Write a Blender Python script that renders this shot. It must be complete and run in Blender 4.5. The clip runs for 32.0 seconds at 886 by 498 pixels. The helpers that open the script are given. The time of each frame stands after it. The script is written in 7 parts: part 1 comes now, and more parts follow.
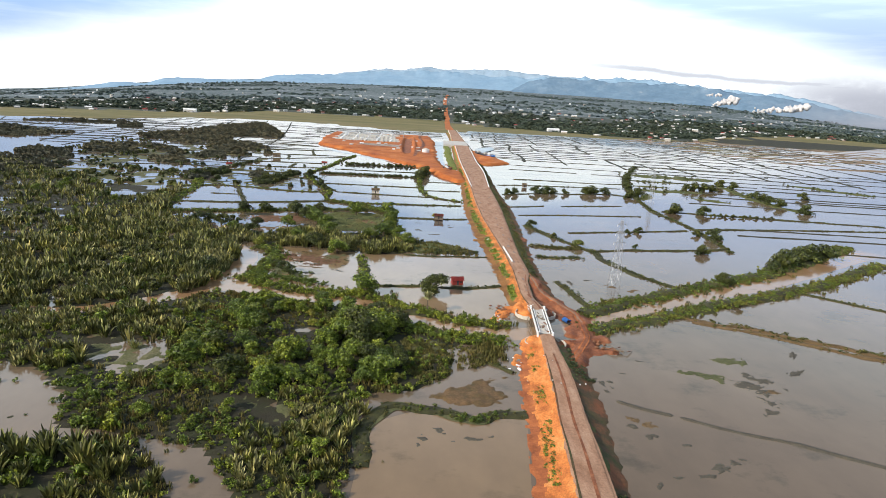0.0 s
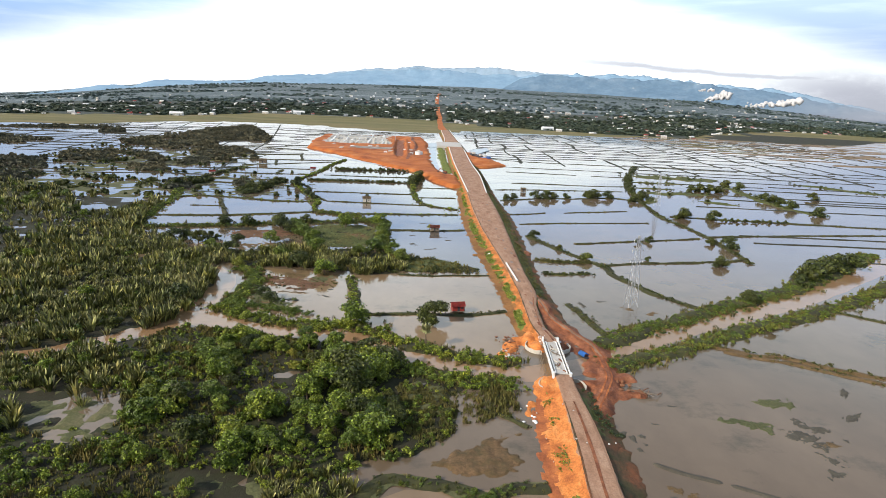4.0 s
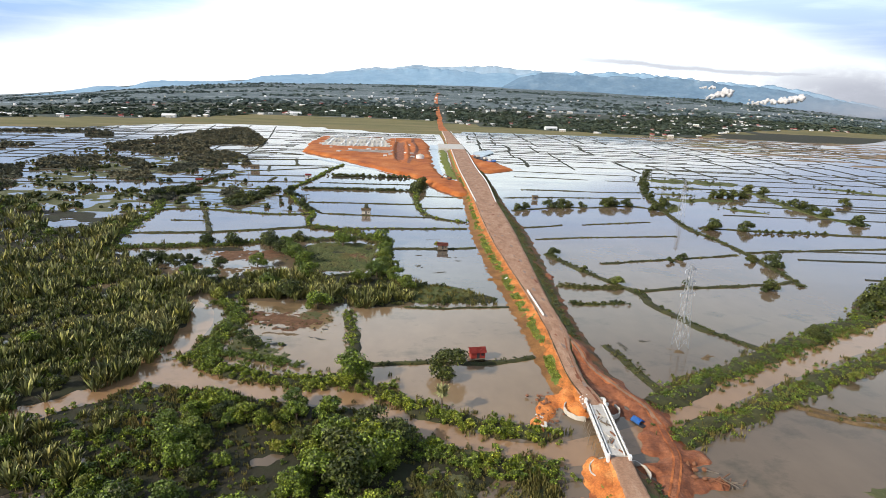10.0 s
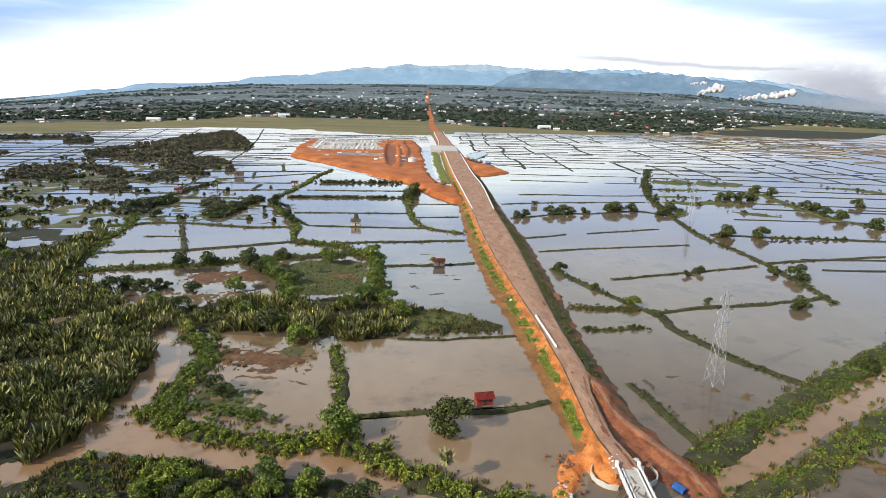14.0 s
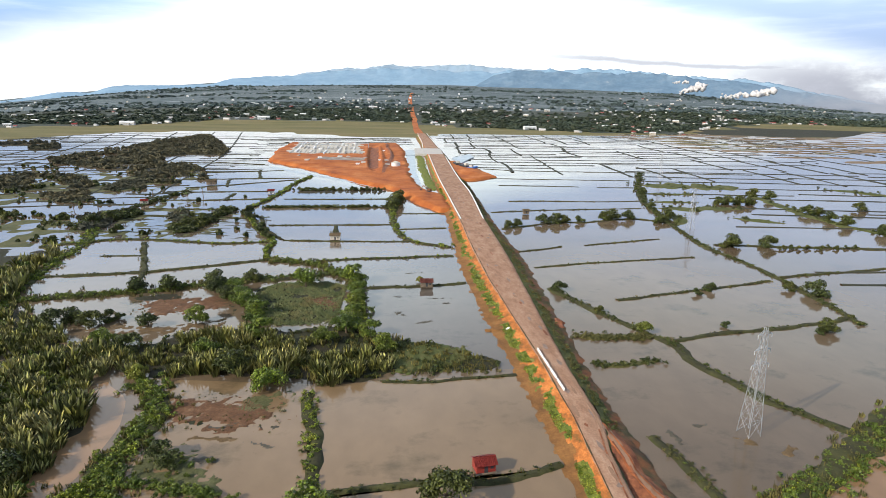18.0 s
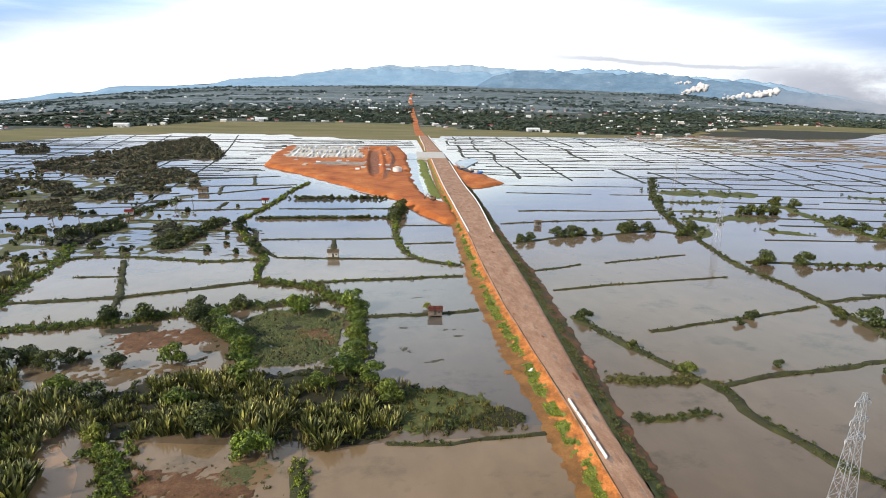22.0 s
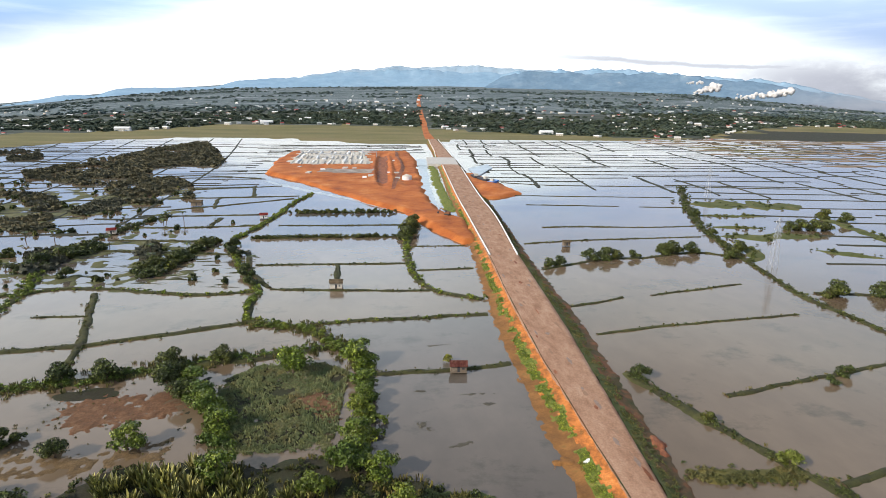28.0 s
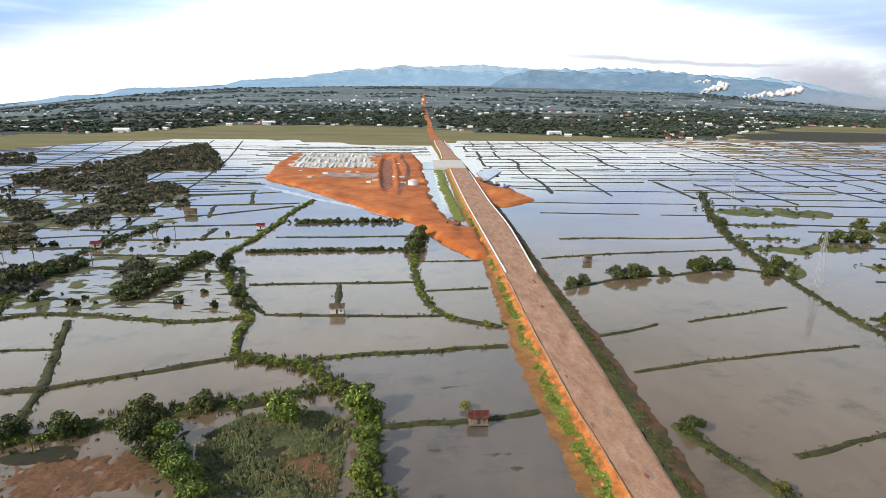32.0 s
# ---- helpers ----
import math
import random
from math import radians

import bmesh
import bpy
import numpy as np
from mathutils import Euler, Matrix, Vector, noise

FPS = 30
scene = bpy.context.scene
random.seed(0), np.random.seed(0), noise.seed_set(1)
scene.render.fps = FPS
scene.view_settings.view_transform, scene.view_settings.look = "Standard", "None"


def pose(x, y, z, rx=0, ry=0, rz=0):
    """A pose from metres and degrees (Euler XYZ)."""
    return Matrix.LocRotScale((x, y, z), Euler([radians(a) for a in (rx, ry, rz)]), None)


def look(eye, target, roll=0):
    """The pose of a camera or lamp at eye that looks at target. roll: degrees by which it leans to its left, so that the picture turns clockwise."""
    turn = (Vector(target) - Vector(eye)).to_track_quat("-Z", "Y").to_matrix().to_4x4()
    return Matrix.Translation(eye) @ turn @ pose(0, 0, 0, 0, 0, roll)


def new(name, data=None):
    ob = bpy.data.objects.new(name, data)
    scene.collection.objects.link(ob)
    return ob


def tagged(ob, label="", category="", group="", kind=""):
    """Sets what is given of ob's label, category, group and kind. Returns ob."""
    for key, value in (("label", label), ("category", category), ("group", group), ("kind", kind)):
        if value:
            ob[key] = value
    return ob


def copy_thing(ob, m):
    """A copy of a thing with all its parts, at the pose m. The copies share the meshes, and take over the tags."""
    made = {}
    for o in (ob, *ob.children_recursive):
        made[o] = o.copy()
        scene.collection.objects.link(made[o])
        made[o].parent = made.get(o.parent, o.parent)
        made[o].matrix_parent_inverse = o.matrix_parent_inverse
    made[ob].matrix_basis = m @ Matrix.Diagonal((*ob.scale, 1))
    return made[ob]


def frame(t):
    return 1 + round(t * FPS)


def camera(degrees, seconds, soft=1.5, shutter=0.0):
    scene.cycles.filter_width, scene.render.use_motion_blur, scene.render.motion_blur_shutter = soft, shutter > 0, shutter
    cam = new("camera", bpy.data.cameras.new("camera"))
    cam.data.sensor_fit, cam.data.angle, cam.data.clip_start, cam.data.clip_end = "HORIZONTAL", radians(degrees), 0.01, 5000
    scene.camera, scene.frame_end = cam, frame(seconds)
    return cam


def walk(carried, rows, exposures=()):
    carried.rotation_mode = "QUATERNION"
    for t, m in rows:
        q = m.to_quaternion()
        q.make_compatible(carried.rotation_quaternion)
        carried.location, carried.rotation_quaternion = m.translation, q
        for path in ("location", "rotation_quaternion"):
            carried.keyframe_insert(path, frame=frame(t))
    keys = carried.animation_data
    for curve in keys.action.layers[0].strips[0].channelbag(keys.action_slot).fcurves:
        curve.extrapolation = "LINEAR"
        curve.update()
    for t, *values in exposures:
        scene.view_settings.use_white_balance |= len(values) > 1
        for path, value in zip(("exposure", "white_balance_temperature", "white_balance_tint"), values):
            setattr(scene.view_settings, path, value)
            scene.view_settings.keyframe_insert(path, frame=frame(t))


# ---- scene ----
cam = camera(73.49, 32.0, 0.65)


def aim(t, x, y, z, yaw, pitch, roll):
    """A row for walk(): heading clockwise from +y, pitch downwards, roll, in degrees."""
    a, b = radians(yaw), radians(pitch)
    way = Vector((math.sin(a) * math.cos(b), math.cos(a) * math.cos(b), -math.sin(b)))
    return t, look((x, y, z), Vector((x, y, z)) + way * 100, roll)


walk(cam, [
    aim(0, 2.72, -80.31, 72.15, 3.888, 14.746, 3.393),
    aim(1, 2.73, -73.78, 72.25, 4.078, 14.727, 3.251),
    aim(2, 2.92, -66.87, 72.76, 4.256, 14.767, 2.915),
    aim(3, 2.73, -61.12, 73.53, 4.362, 14.846, 2.714),
    aim(6, 2.02, -42.14, 74.24, 4.731, 14.875, 2.624),
    aim(7, 1.74, -36.20, 74.37, 4.672, 14.928, 2.506),
    aim(8, 1.29, -30.39, 74.51, 4.701, 14.933, 2.443),
    aim(9, 0.39, -24.54, 74.82, 4.552, 14.952, 2.362),
    aim(10, 0.02, -19.07, 75.03, 4.608, 14.951, 2.264),
    aim(11, 0.18, -12.82, 75.39, 4.672, 15.002, 2.045),
    aim(12, -0.01, -6.43, 75.69, 4.850, 14.995, 1.908),
    aim(13, 0.06, 0.07, 75.28, 5.089, 14.900, 1.764),
    aim(14, 0.24, 6.04, 76.35, 5.311, 15.033, 1.530),
    aim(17, 1.19, 24.96, 77.20, 6.285, 15.023, 1.226),
    aim(18, 1.44, 31.67, 77.38, 6.811, 14.980, 1.177),
    aim(19, 1.13, 37.88, 77.62, 7.186, 14.922, 1.180),
    aim(20, 0.60, 44.80, 78.27, 7.238, 14.991, 1.128),
    aim(21, 0.60, 51.86, 78.55, 7.044, 15.007, 1.212),
    aim(22, 0.63, 59.21, 78.72, 6.841, 14.949, 1.169),
    aim(23, 0.77, 66.38, 78.86, 6.480, 14.981, 1.000),
    aim(24, 0.63, 72.17, 79.32, 6.196, 14.955, 0.986),
    aim(25, 0.36, 78.69, 79.67, 5.917, 14.967, 1.045),
    aim(28, 0.01, 99.79, 80.63, 6.108, 14.911, 0.955),
    aim(29, 0.02, 106.63, 80.87, 6.031, 14.958, 0.901),
    aim(30, -0.41, 113.06, 81.14, 6.108, 14.961, 0.852),
    aim(31, -0.53, 119.90, 81.46, 5.966, 14.977, 0.876),
    aim(32, -0.68, 126.66, 81.78, 5.722, 14.991, 0.852),
])

# ---- light ----
SUN_TO = Vector((-0.80, -0.42, 0.52)).normalized()
world = bpy.data.worlds.new("sky")
scene.world = world
world.use_nodes = True
wn, wl = world.node_tree.nodes, world.node_tree.links
wn.clear()
sky = wn.new("ShaderNodeTexSky")
sky.sky_type = "NISHITA"
sky.sun_disc = False
sky.sun_elevation = math.asin(SUN_TO.z)
sky.sun_rotation = math.atan2(SUN_TO.x, SUN_TO.y)
sky.altitude = 50
sky.air_density, sky.dust_density, sky.ozone_density = 1.0, 0.4, 2.0
bg_sky = wn.new("ShaderNodeBackground")
bg_sky.inputs["Strength"].default_value = 0.20
bg_cloud = wn.new("ShaderNodeBackground")
bg_cloud.inputs["Strength"].default_value = 1.45
mix_sky = wn.new("ShaderNodeMixShader")
w_out = wn.new("ShaderNodeOutputWorld")
w_tc = wn.new("ShaderNodeTexCoord")
w_sep = wn.new("ShaderNodeSeparateXYZ")
wl.new(w_tc.outputs["Generated"], w_sep.inputs["Vector"])


def w_math(op, a, b=None):
    n = wn.new("ShaderNodeMath")
    n.operation = op
    for i, v in enumerate((a, b)):
        if v is None:
            continue
        if isinstance(v, (int, float)):
            n.inputs[i].default_value = v
        else:
            wl.new(v, n.inputs[i])
    return n.outputs[0]


def w_step(v, lo, hi):
    """A smooth rise from 0 at lo to 1 at hi."""
    n = wn.new("ShaderNodeMapRange")
    n.interpolation_type = "SMOOTHSTEP"
    wl.new(v, n.inputs["Value"])
    n.inputs["From Min"].default_value, n.inputs["From Max"].default_value = lo, hi
    return n.outputs["Result"]


def w_cloud(scale, stretch, detail=7, rough=0.55):
    m = wn.new("ShaderNodeMapping")
    m.inputs["Scale"].default_value = stretch
    n = wn.new("ShaderNodeTexNoise")
    n.inputs["Scale"].default_value, n.inputs["Detail"].default_value, n.inputs["Roughness"].default_value = scale, detail, rough
    wl.new(w_tc.outputs["Generated"], m.inputs["Vector"])
    wl.new(m.outputs["Vector"], n.inputs["Vector"])
    return n.outputs["Fac"]


def w_mix(fac, a, b):
    m = wn.new("ShaderNodeMix")
    m.data_type = "RGBA"
    for i, v in ((0, fac), (6, a), (7, b)):
        if isinstance(v, tuple):
            m.inputs[i].default_value = (*v, 1)
        else:
            wl.new(v, m.inputs[i])
    return m.outputs[2]


# bearing east of north and height over the horizon, in degrees
az_d = w_math("MULTIPLY", w_math("ARCTAN2", w_sep.outputs["X"], w_sep.outputs["Y"]), 57.3)
el_d = w_math("MULTIPLY", w_math("ARCSINE", w_sep.outputs["Z"]), 57.3)
puffs = w_cloud(2.6, (1.0, 1.0, 4.0))
lumps = w_cloud(9.0, (1.0, 1.0, 2.2), 8, 0.6)
wisps = w_cloud(7.0, (1.0, 1.0, 9.0), 6)
# thin white cloud low over the hills ahead; blue opens above it and to both sides
edge = w_math("SUBTRACT", 10.6, w_math("MULTIPLY", w_math("ABSOLUTE", w_math("SUBTRACT", az_d, 5.0)), 0.235))
over = w_math("ADD", w_math("SUBTRACT", el_d, edge), w_math("MULTIPLY", w_math("SUBTRACT", puffs, 0.5), 3.5))
blue = w_math("MULTIPLY", w_step(over, -0.8, 2.4), w_math("SUBTRACT", 1.0, w_math("MULTIPLY", w_step(wisps, 0.42, 0.68), 0.18)))
# white heaps of cloud to the east, greying towards the ground, and a thin grey streak above the cliffs
heaps = w_math("MULTIPLY", w_step(az_d, 24.0, 38.0), w_math("SUBTRACT", 1.0, w_step(el_d, 1.2, 4.6)))
grey_e = w_math("MULTIPLY", heaps, w_math("ADD", 0.15, w_math("MULTIPLY", w_step(w_math("ADD", lumps, w_math("MULTIPLY", w_math("SUBTRACT", 2.0, el_d), 0.05)), 0.40, 0.66), 0.85)))
line = w_math("SUBTRACT", w_math("SUBTRACT", el_d, 3.3), w_math("ADD", w_math("MULTIPLY", w_math("SUBTRACT", az_d, 15.0), -0.062), w_math("MULTIPLY", w_math("SUBTRACT", lumps, 0.5), 1.1)))
streak = w_math("MULTIPLY", w_math("MULTIPLY", w_math("SUBTRACT", 1.0, w_step(w_math("ABSOLUTE", line), 0.05, 0.34)), w_math("MULTIPLY", w_step(az_d, 12.0, 21.0), w_math("SUBTRACT", 1.0, w_step(az_d, 36.0, 44.0)))), w_step(wisps, 0.34, 0.52))
shade = w_math("MAXIMUM", grey_e, w_math("MULTIPLY", streak, 0.8))
cool = w_math("MULTIPLY", w_step(el_d, 4.0, 10.0), w_math("SUBTRACT", 1.0, w_step(el_d, 20.0, 28.0)))
tone = w_mix(shade, w_mix(cool, (0.995, 1.05, 1.085), (0.885, 1.045, 1.10)), (0.47, 0.49, 0.56))
# broken blue overhead, greyer to the east
east = w_step(az_d, 8.0, 30.0)
deep = w_mix(w_step(el_d, 11.0, 20.0), w_mix(east, (0.40, 0.58, 0.88), (0.46, 0.60, 0.86)), (0.55, 0.59, 0.70))
wl.new(w_mix(w_math("MULTIPLY", blue, w_math("SUBTRACT", 1.0, w_math("MULTIPLY", w_step(el_d, 11.0, 21.0), 0.66))), tone, deep), bg_cloud.inputs["Color"])
# brightest some way above the hills ahead, beyond view, to brighten water reflections
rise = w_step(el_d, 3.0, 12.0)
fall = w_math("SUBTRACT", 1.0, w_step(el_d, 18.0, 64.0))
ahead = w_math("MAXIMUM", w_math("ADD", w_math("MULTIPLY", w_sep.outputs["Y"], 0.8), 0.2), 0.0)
# the unseen eastern sky is dimmed to darken the paddies' reflections
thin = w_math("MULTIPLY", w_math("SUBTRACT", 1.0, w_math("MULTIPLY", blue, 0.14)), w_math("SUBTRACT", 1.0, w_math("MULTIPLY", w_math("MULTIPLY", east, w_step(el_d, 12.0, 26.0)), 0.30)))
# added brightness half way up the unseen north-west, to lift the pond reflections
nw_boost = w_math("MULTIPLY", w_math("MULTIPLY", w_step(el_d, 11.0, 16.0), w_math("SUBTRACT", 1.0, w_step(el_d, 26.0, 38.0))), w_math("SUBTRACT", 1.0, w_step(az_d, 0.0, 16.0)))
thin = w_math("MULTIPLY", thin, w_math("ADD", 1.0, w_math("MULTIPLY", nw_boost, 0.30)))
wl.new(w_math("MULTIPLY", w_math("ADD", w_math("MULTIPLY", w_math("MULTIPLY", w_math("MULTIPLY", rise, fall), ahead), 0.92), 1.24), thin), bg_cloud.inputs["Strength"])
wl.new(sky.outputs["Color"], bg_sky.inputs["Color"])
# thinning to open blue overhead
overhead = w_math("MINIMUM", w_math("MAXIMUM", w_math("SUBTRACT", 1.45, w_math("MULTIPLY", w_sep.outputs["Z"], 1.6)), 0.12), 1.0)
wl.new(overhead, mix_sky.inputs["Fac"])
wl.new(bg_sky.outputs[0], mix_sky.inputs[1])
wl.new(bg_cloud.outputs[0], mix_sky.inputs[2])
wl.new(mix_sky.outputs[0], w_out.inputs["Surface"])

sun_data = bpy.data.lights.new("sun", "SUN")
sun_data.energy, sun_data.angle, sun_data.color = 5.0, radians(0.6), (1.0, 0.90, 0.76)
sun = new("sun", sun_data)
sun.matrix_world = look(SUN_TO * 300, (0, 0, 0))
scene.view_settings.exposure = 0.0


# ---- materials ----
def ramp_nodes(nt, fac, stops):
    r = nt.nodes.new("ShaderNodeValToRGB")
    while len(r.color_ramp.elements) < len(stops):
        r.color_ramp.elements.new(0.5)
    for e, (p, c) in zip(r.color_ramp.elements, stops):
        e.position, e.color = p, (*c, 1)
    nt.links.new(fac, r.inputs["Fac"])
    return r.outputs["Color"]


def noise_node(nt, scale, detail=4, rough=0.55, stretch=None):
    g = nt.nodes.new("ShaderNodeNewGeometry")
    n = nt.nodes.new("ShaderNodeTexNoise")
    n.inputs["Scale"].default_value, n.inputs["Detail"].default_value, n.inputs["Roughness"].default_value = scale, detail, rough
    if stretch:
        m = nt.nodes.new("ShaderNodeMapping")
        m.inputs["Scale"].default_value = stretch
        nt.links.new(g.outputs["Position"], m.inputs["Vector"])
        nt.links.new(m.outputs["Vector"], n.inputs["Vector"])
    else:
        nt.links.new(g.outputs["Position"], n.inputs["Vector"])
    return n.outputs["Fac"]


def mixed(nt, fac, a, b, how="MIX"):
    m = nt.nodes.new("ShaderNodeMix")
    m.data_type, m.blend_type = "RGBA", how
    for i, v in ((0, fac), (6, a), (7, b)):
        if isinstance(v, (int, float)):
            m.inputs[i].default_value = v
        elif isinstance(v, tuple):
            m.inputs[i].default_value = (*v, 1)
        else:
            nt.links.new(v, m.inputs[i])
    return m.outputs[2]


def surface(name, stops, scale=0.3, fine=3.0, rough=0.9, bump=0.3, metal=0.0, vary=0.0, stretch=None, spec=0.3, fine_amount=0.35):
    """Stops of colour over a broad noise, broken up by a fine one; vary: how far single pieces differ."""
    m = bpy.data.materials.new(name)
    m.use_nodes = True
    nt = m.node_tree
    b = nt.nodes["Principled BSDF"]
    broad = noise_node(nt, scale, 8, 0.68, stretch)
    col = ramp_nodes(nt, broad, stops)
    small = noise_node(nt, fine, 4, 0.65)
    grey = ramp_nodes(nt, small, [(0.3, (0.55, 0.55, 0.55)), (0.7, (1.3, 1.3, 1.3))])
    col = mixed(nt, fine_amount, col, grey, "MULTIPLY")
    if vary:
        g = nt.nodes.new("ShaderNodeNewGeometry")
        o = nt.nodes.new("ShaderNodeObjectInfo")
        s = nt.nodes.new("ShaderNodeMath")
        s.operation = "ADD"
        nt.links.new(g.outputs["Random Per Island"], s.inputs[0])
        nt.links.new(o.outputs["Random"], s.inputs[1])
        h = nt.nodes.new("ShaderNodeMath")
        h.operation = "FRACT"
        nt.links.new(s.outputs[0], h.inputs[0])
        # Above 0.6 most pieces darken and a few pale, painting highlights into leaves.
        tone = ramp_nodes(nt, h.outputs[0], [(0.0, (1 - vary,) * 3), (0.65, (0.80,) * 3), (1.0, (1 + 1.9 * vary, 1 + 1.75 * vary, 1 + 1.9 * vary))] if vary > 0.6 else [(0.0, (1 - vary,) * 3), (1.0, (1 + vary,) * 3)])
        col = mixed(nt, 1.0, col, tone, "MULTIPLY")
        hue = ramp_nodes(nt, o.outputs["Random"], [(0.0, (0.66, 0.74, 0.80)), (0.5, (0.95, 1.0, 0.95)), (1.0, (1.14, 1.06, 0.85))])
        col = mixed(nt, 1.0, col, hue, "MULTIPLY")
    nt.links.new(col, b.inputs["Base Color"])
    b.inputs["Roughness"].default_value, b.inputs["Metallic"].default_value = rough, metal
    b.inputs["Specular IOR Level"].default_value = spec
    if bump:
        bn = nt.nodes.new("ShaderNodeBump")
        bn.inputs["Strength"].default_value, bn.inputs["Distance"].default_value = bump, 0.3
        nt.links.new(small, bn.inputs["Height"])
        nt.links.new(bn.outputs["Normal"], b.inputs["Normal"])
    return m


def water_surface(name, deep, pale, rough=0.04):
    """Silty still water: broad drifts of colour, drowned weed showing through, breaths of wind on the surface."""
    m = bpy.data.materials.new(name)
    m.use_nodes = True
    nt = m.node_tree
    b = nt.nodes["Principled BSDF"]
    col = ramp_nodes(nt, noise_node(nt, 0.012, 4, 0.5), [(0.35, deep), (0.65, pale)])
    col = mixed(nt, 0.35, col, ramp_nodes(nt, noise_node(nt, 0.12, 5, 0.6, (1.0, 0.6, 1.0)), [(0.35, (0.75, 0.75, 0.75)), (0.65, (1.15, 1.15, 1.15))]), "MULTIPLY")
    weed = ramp_nodes(nt, noise_node(nt, 0.055, 7, 0.68, (0.8, 1.0, 1.0)), [(0.55, (1.0, 1.0, 1.0)), (0.68, (0.56, 0.60, 0.56))])
    col = mixed(nt, 1.0, col, weed, "MULTIPLY")
    nt.links.new(col, b.inputs["Base Color"])
    wind = ramp_nodes(nt, noise_node(nt, 0.03, 5, 0.6, (0.5, 1.6, 1.0)), [(0.42, (rough,) * 3), (0.66, (rough + 0.10,) * 3)])
    nt.links.new(wind, b.inputs["Roughness"])
    b.inputs["IOR"].default_value = 1.42
    bn = nt.nodes.new("ShaderNodeBump")
    bn.inputs["Strength"].default_value, bn.inputs["Distance"].default_value = 0.10, 0.02
    nt.links.new(noise_node(nt, 0.9, 3, 0.5, (1.0, 1.6, 1.0)), bn.inputs["Height"])
    nt.links.new(bn.outputs["Normal"], b.inputs["Normal"])
    return m


def plain(name, c, rough=0.6, metal=0.0):
    return surface(name, [(0.3, tuple(v * 0.85 for v in c)), (0.7, tuple(min(1, v * 1.1) for v in c))], 0.8, 6.0, rough, 0.1, metal, 0.0, None, 0.4, 0.25)


M_WATER = water_surface("flood_water", (0.120, 0.085, 0.053), (0.166, 0.120, 0.077))
M_STREAM = water_surface("silty_stream_water", (0.24, 0.140, 0.070), (0.30, 0.182, 0.098), 0.07)
M_POND = water_surface("silty_pond_water", (0.190, 0.126, 0.067), (0.245, 0.168, 0.099), 0.05)
M_CLEAR = water_surface("clear_pond_water", (0.090, 0.076, 0.062), (0.128, 0.104, 0.082), 0.03)
M_MARSH = surface("marsh_soil", [(0.30, (0.020, 0.017, 0.011)), (0.45, (0.030, 0.026, 0.013)), (0.62, (0.028, 0.032, 0.011)), (0.75, (0.09, 0.062, 0.038))], 0.11, 1.6, 0.9, 0.5)
M_RED_MUD = surface("wet_red_mud", [(0.30, (0.11, 0.038, 0.018)), (0.45, (0.20, 0.068, 0.030)), (0.58, (0.29, 0.105, 0.046)), (0.74, (0.40, 0.18, 0.095))], 0.22, 1.8, 0.8, 0.8, fine_amount=0.6)
M_LATERITE = surface("red_laterite", [(0.28, (0.19, 0.050, 0.014)), (0.40, (0.32, 0.085, 0.020)), (0.54, (0.43, 0.128, 0.028)), (0.70, (0.54, 0.22, 0.070))], 0.05, 1.2, 0.95, 0.6)
M_FIELD = surface("dry_grass_field", [(0.3, (0.095, 0.092, 0.026)), (0.5, (0.150, 0.130, 0.042)), (0.7, (0.23, 0.170, 0.075))], 0.012, 0.3, 0.95, 0.2, stretch=(0.4, 1.6, 1), fine_amount=0.5)
M_BROWN_FIELD = surface("drained_brown_field", [(0.3, (0.14, 0.095, 0.055)), (0.5, (0.21, 0.145, 0.085)), (0.7, (0.30, 0.22, 0.15))], 0.02, 0.3, 0.95, 0.2, stretch=(0.4, 1.6, 1), fine_amount=0.5)
# Blue-grey distance haze is painted into the plain's colour.
M_PLAIN = surface("hazed_far_plain", [(0.36, (0.036, 0.056, 0.060)), (0.46, (0.058, 0.080, 0.082)), (0.50, (0.20, 0.23, 0.225)), (0.53, (0.058, 0.082, 0.082)), (0.60, (0.095, 0.12, 0.12)), (0.64, (0.38, 0.41, 0.43)), (0.70, (0.08, 0.105, 0.105))], 0.009, 0.03, 0.95, 0.0, stretch=(0.22, 1.8, 1))
M_DYKE = surface("dyke_earth", [(0.30, (0.030, 0.025, 0.017)), (0.48, (0.042, 0.042, 0.016)), (0.62, (0.066, 0.066, 0.021)), (0.78, (0.13, 0.085, 0.045))], 0.16, 2.0, 0.95, 0.5)
M_DYKE_FAR = surface("far_dyke_earth", [(0.3, (0.026, 0.030, 0.022)), (0.7, (0.050, 0.052, 0.034))], 0.05, 0.6, 0.95, 0.2)
M_ROAD = surface("graded_laterite_road", [(0.28, (0.22, 0.110, 0.060)), (0.45, (0.32, 0.178, 0.108)), (0.60, (0.40, 0.240, 0.152)), (0.76, (0.46, 0.32, 0.22))], 0.24, 2.2, 0.9, 0.4, stretch=(1.3, 0.5, 1), fine_amount=0.5)
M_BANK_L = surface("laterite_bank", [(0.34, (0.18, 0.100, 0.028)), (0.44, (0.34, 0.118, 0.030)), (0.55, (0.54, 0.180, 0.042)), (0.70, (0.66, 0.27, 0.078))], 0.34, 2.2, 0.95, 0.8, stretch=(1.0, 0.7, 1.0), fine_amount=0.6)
M_BANK_GREEN = surface("bank_grass", [(0.3, (0.085, 0.118, 0.018)), (0.5, (0.145, 0.175, 0.028)), (0.7, (0.25, 0.210, 0.050))], 0.5, 3.0, 0.9, 0.9, fine_amount=0.7)
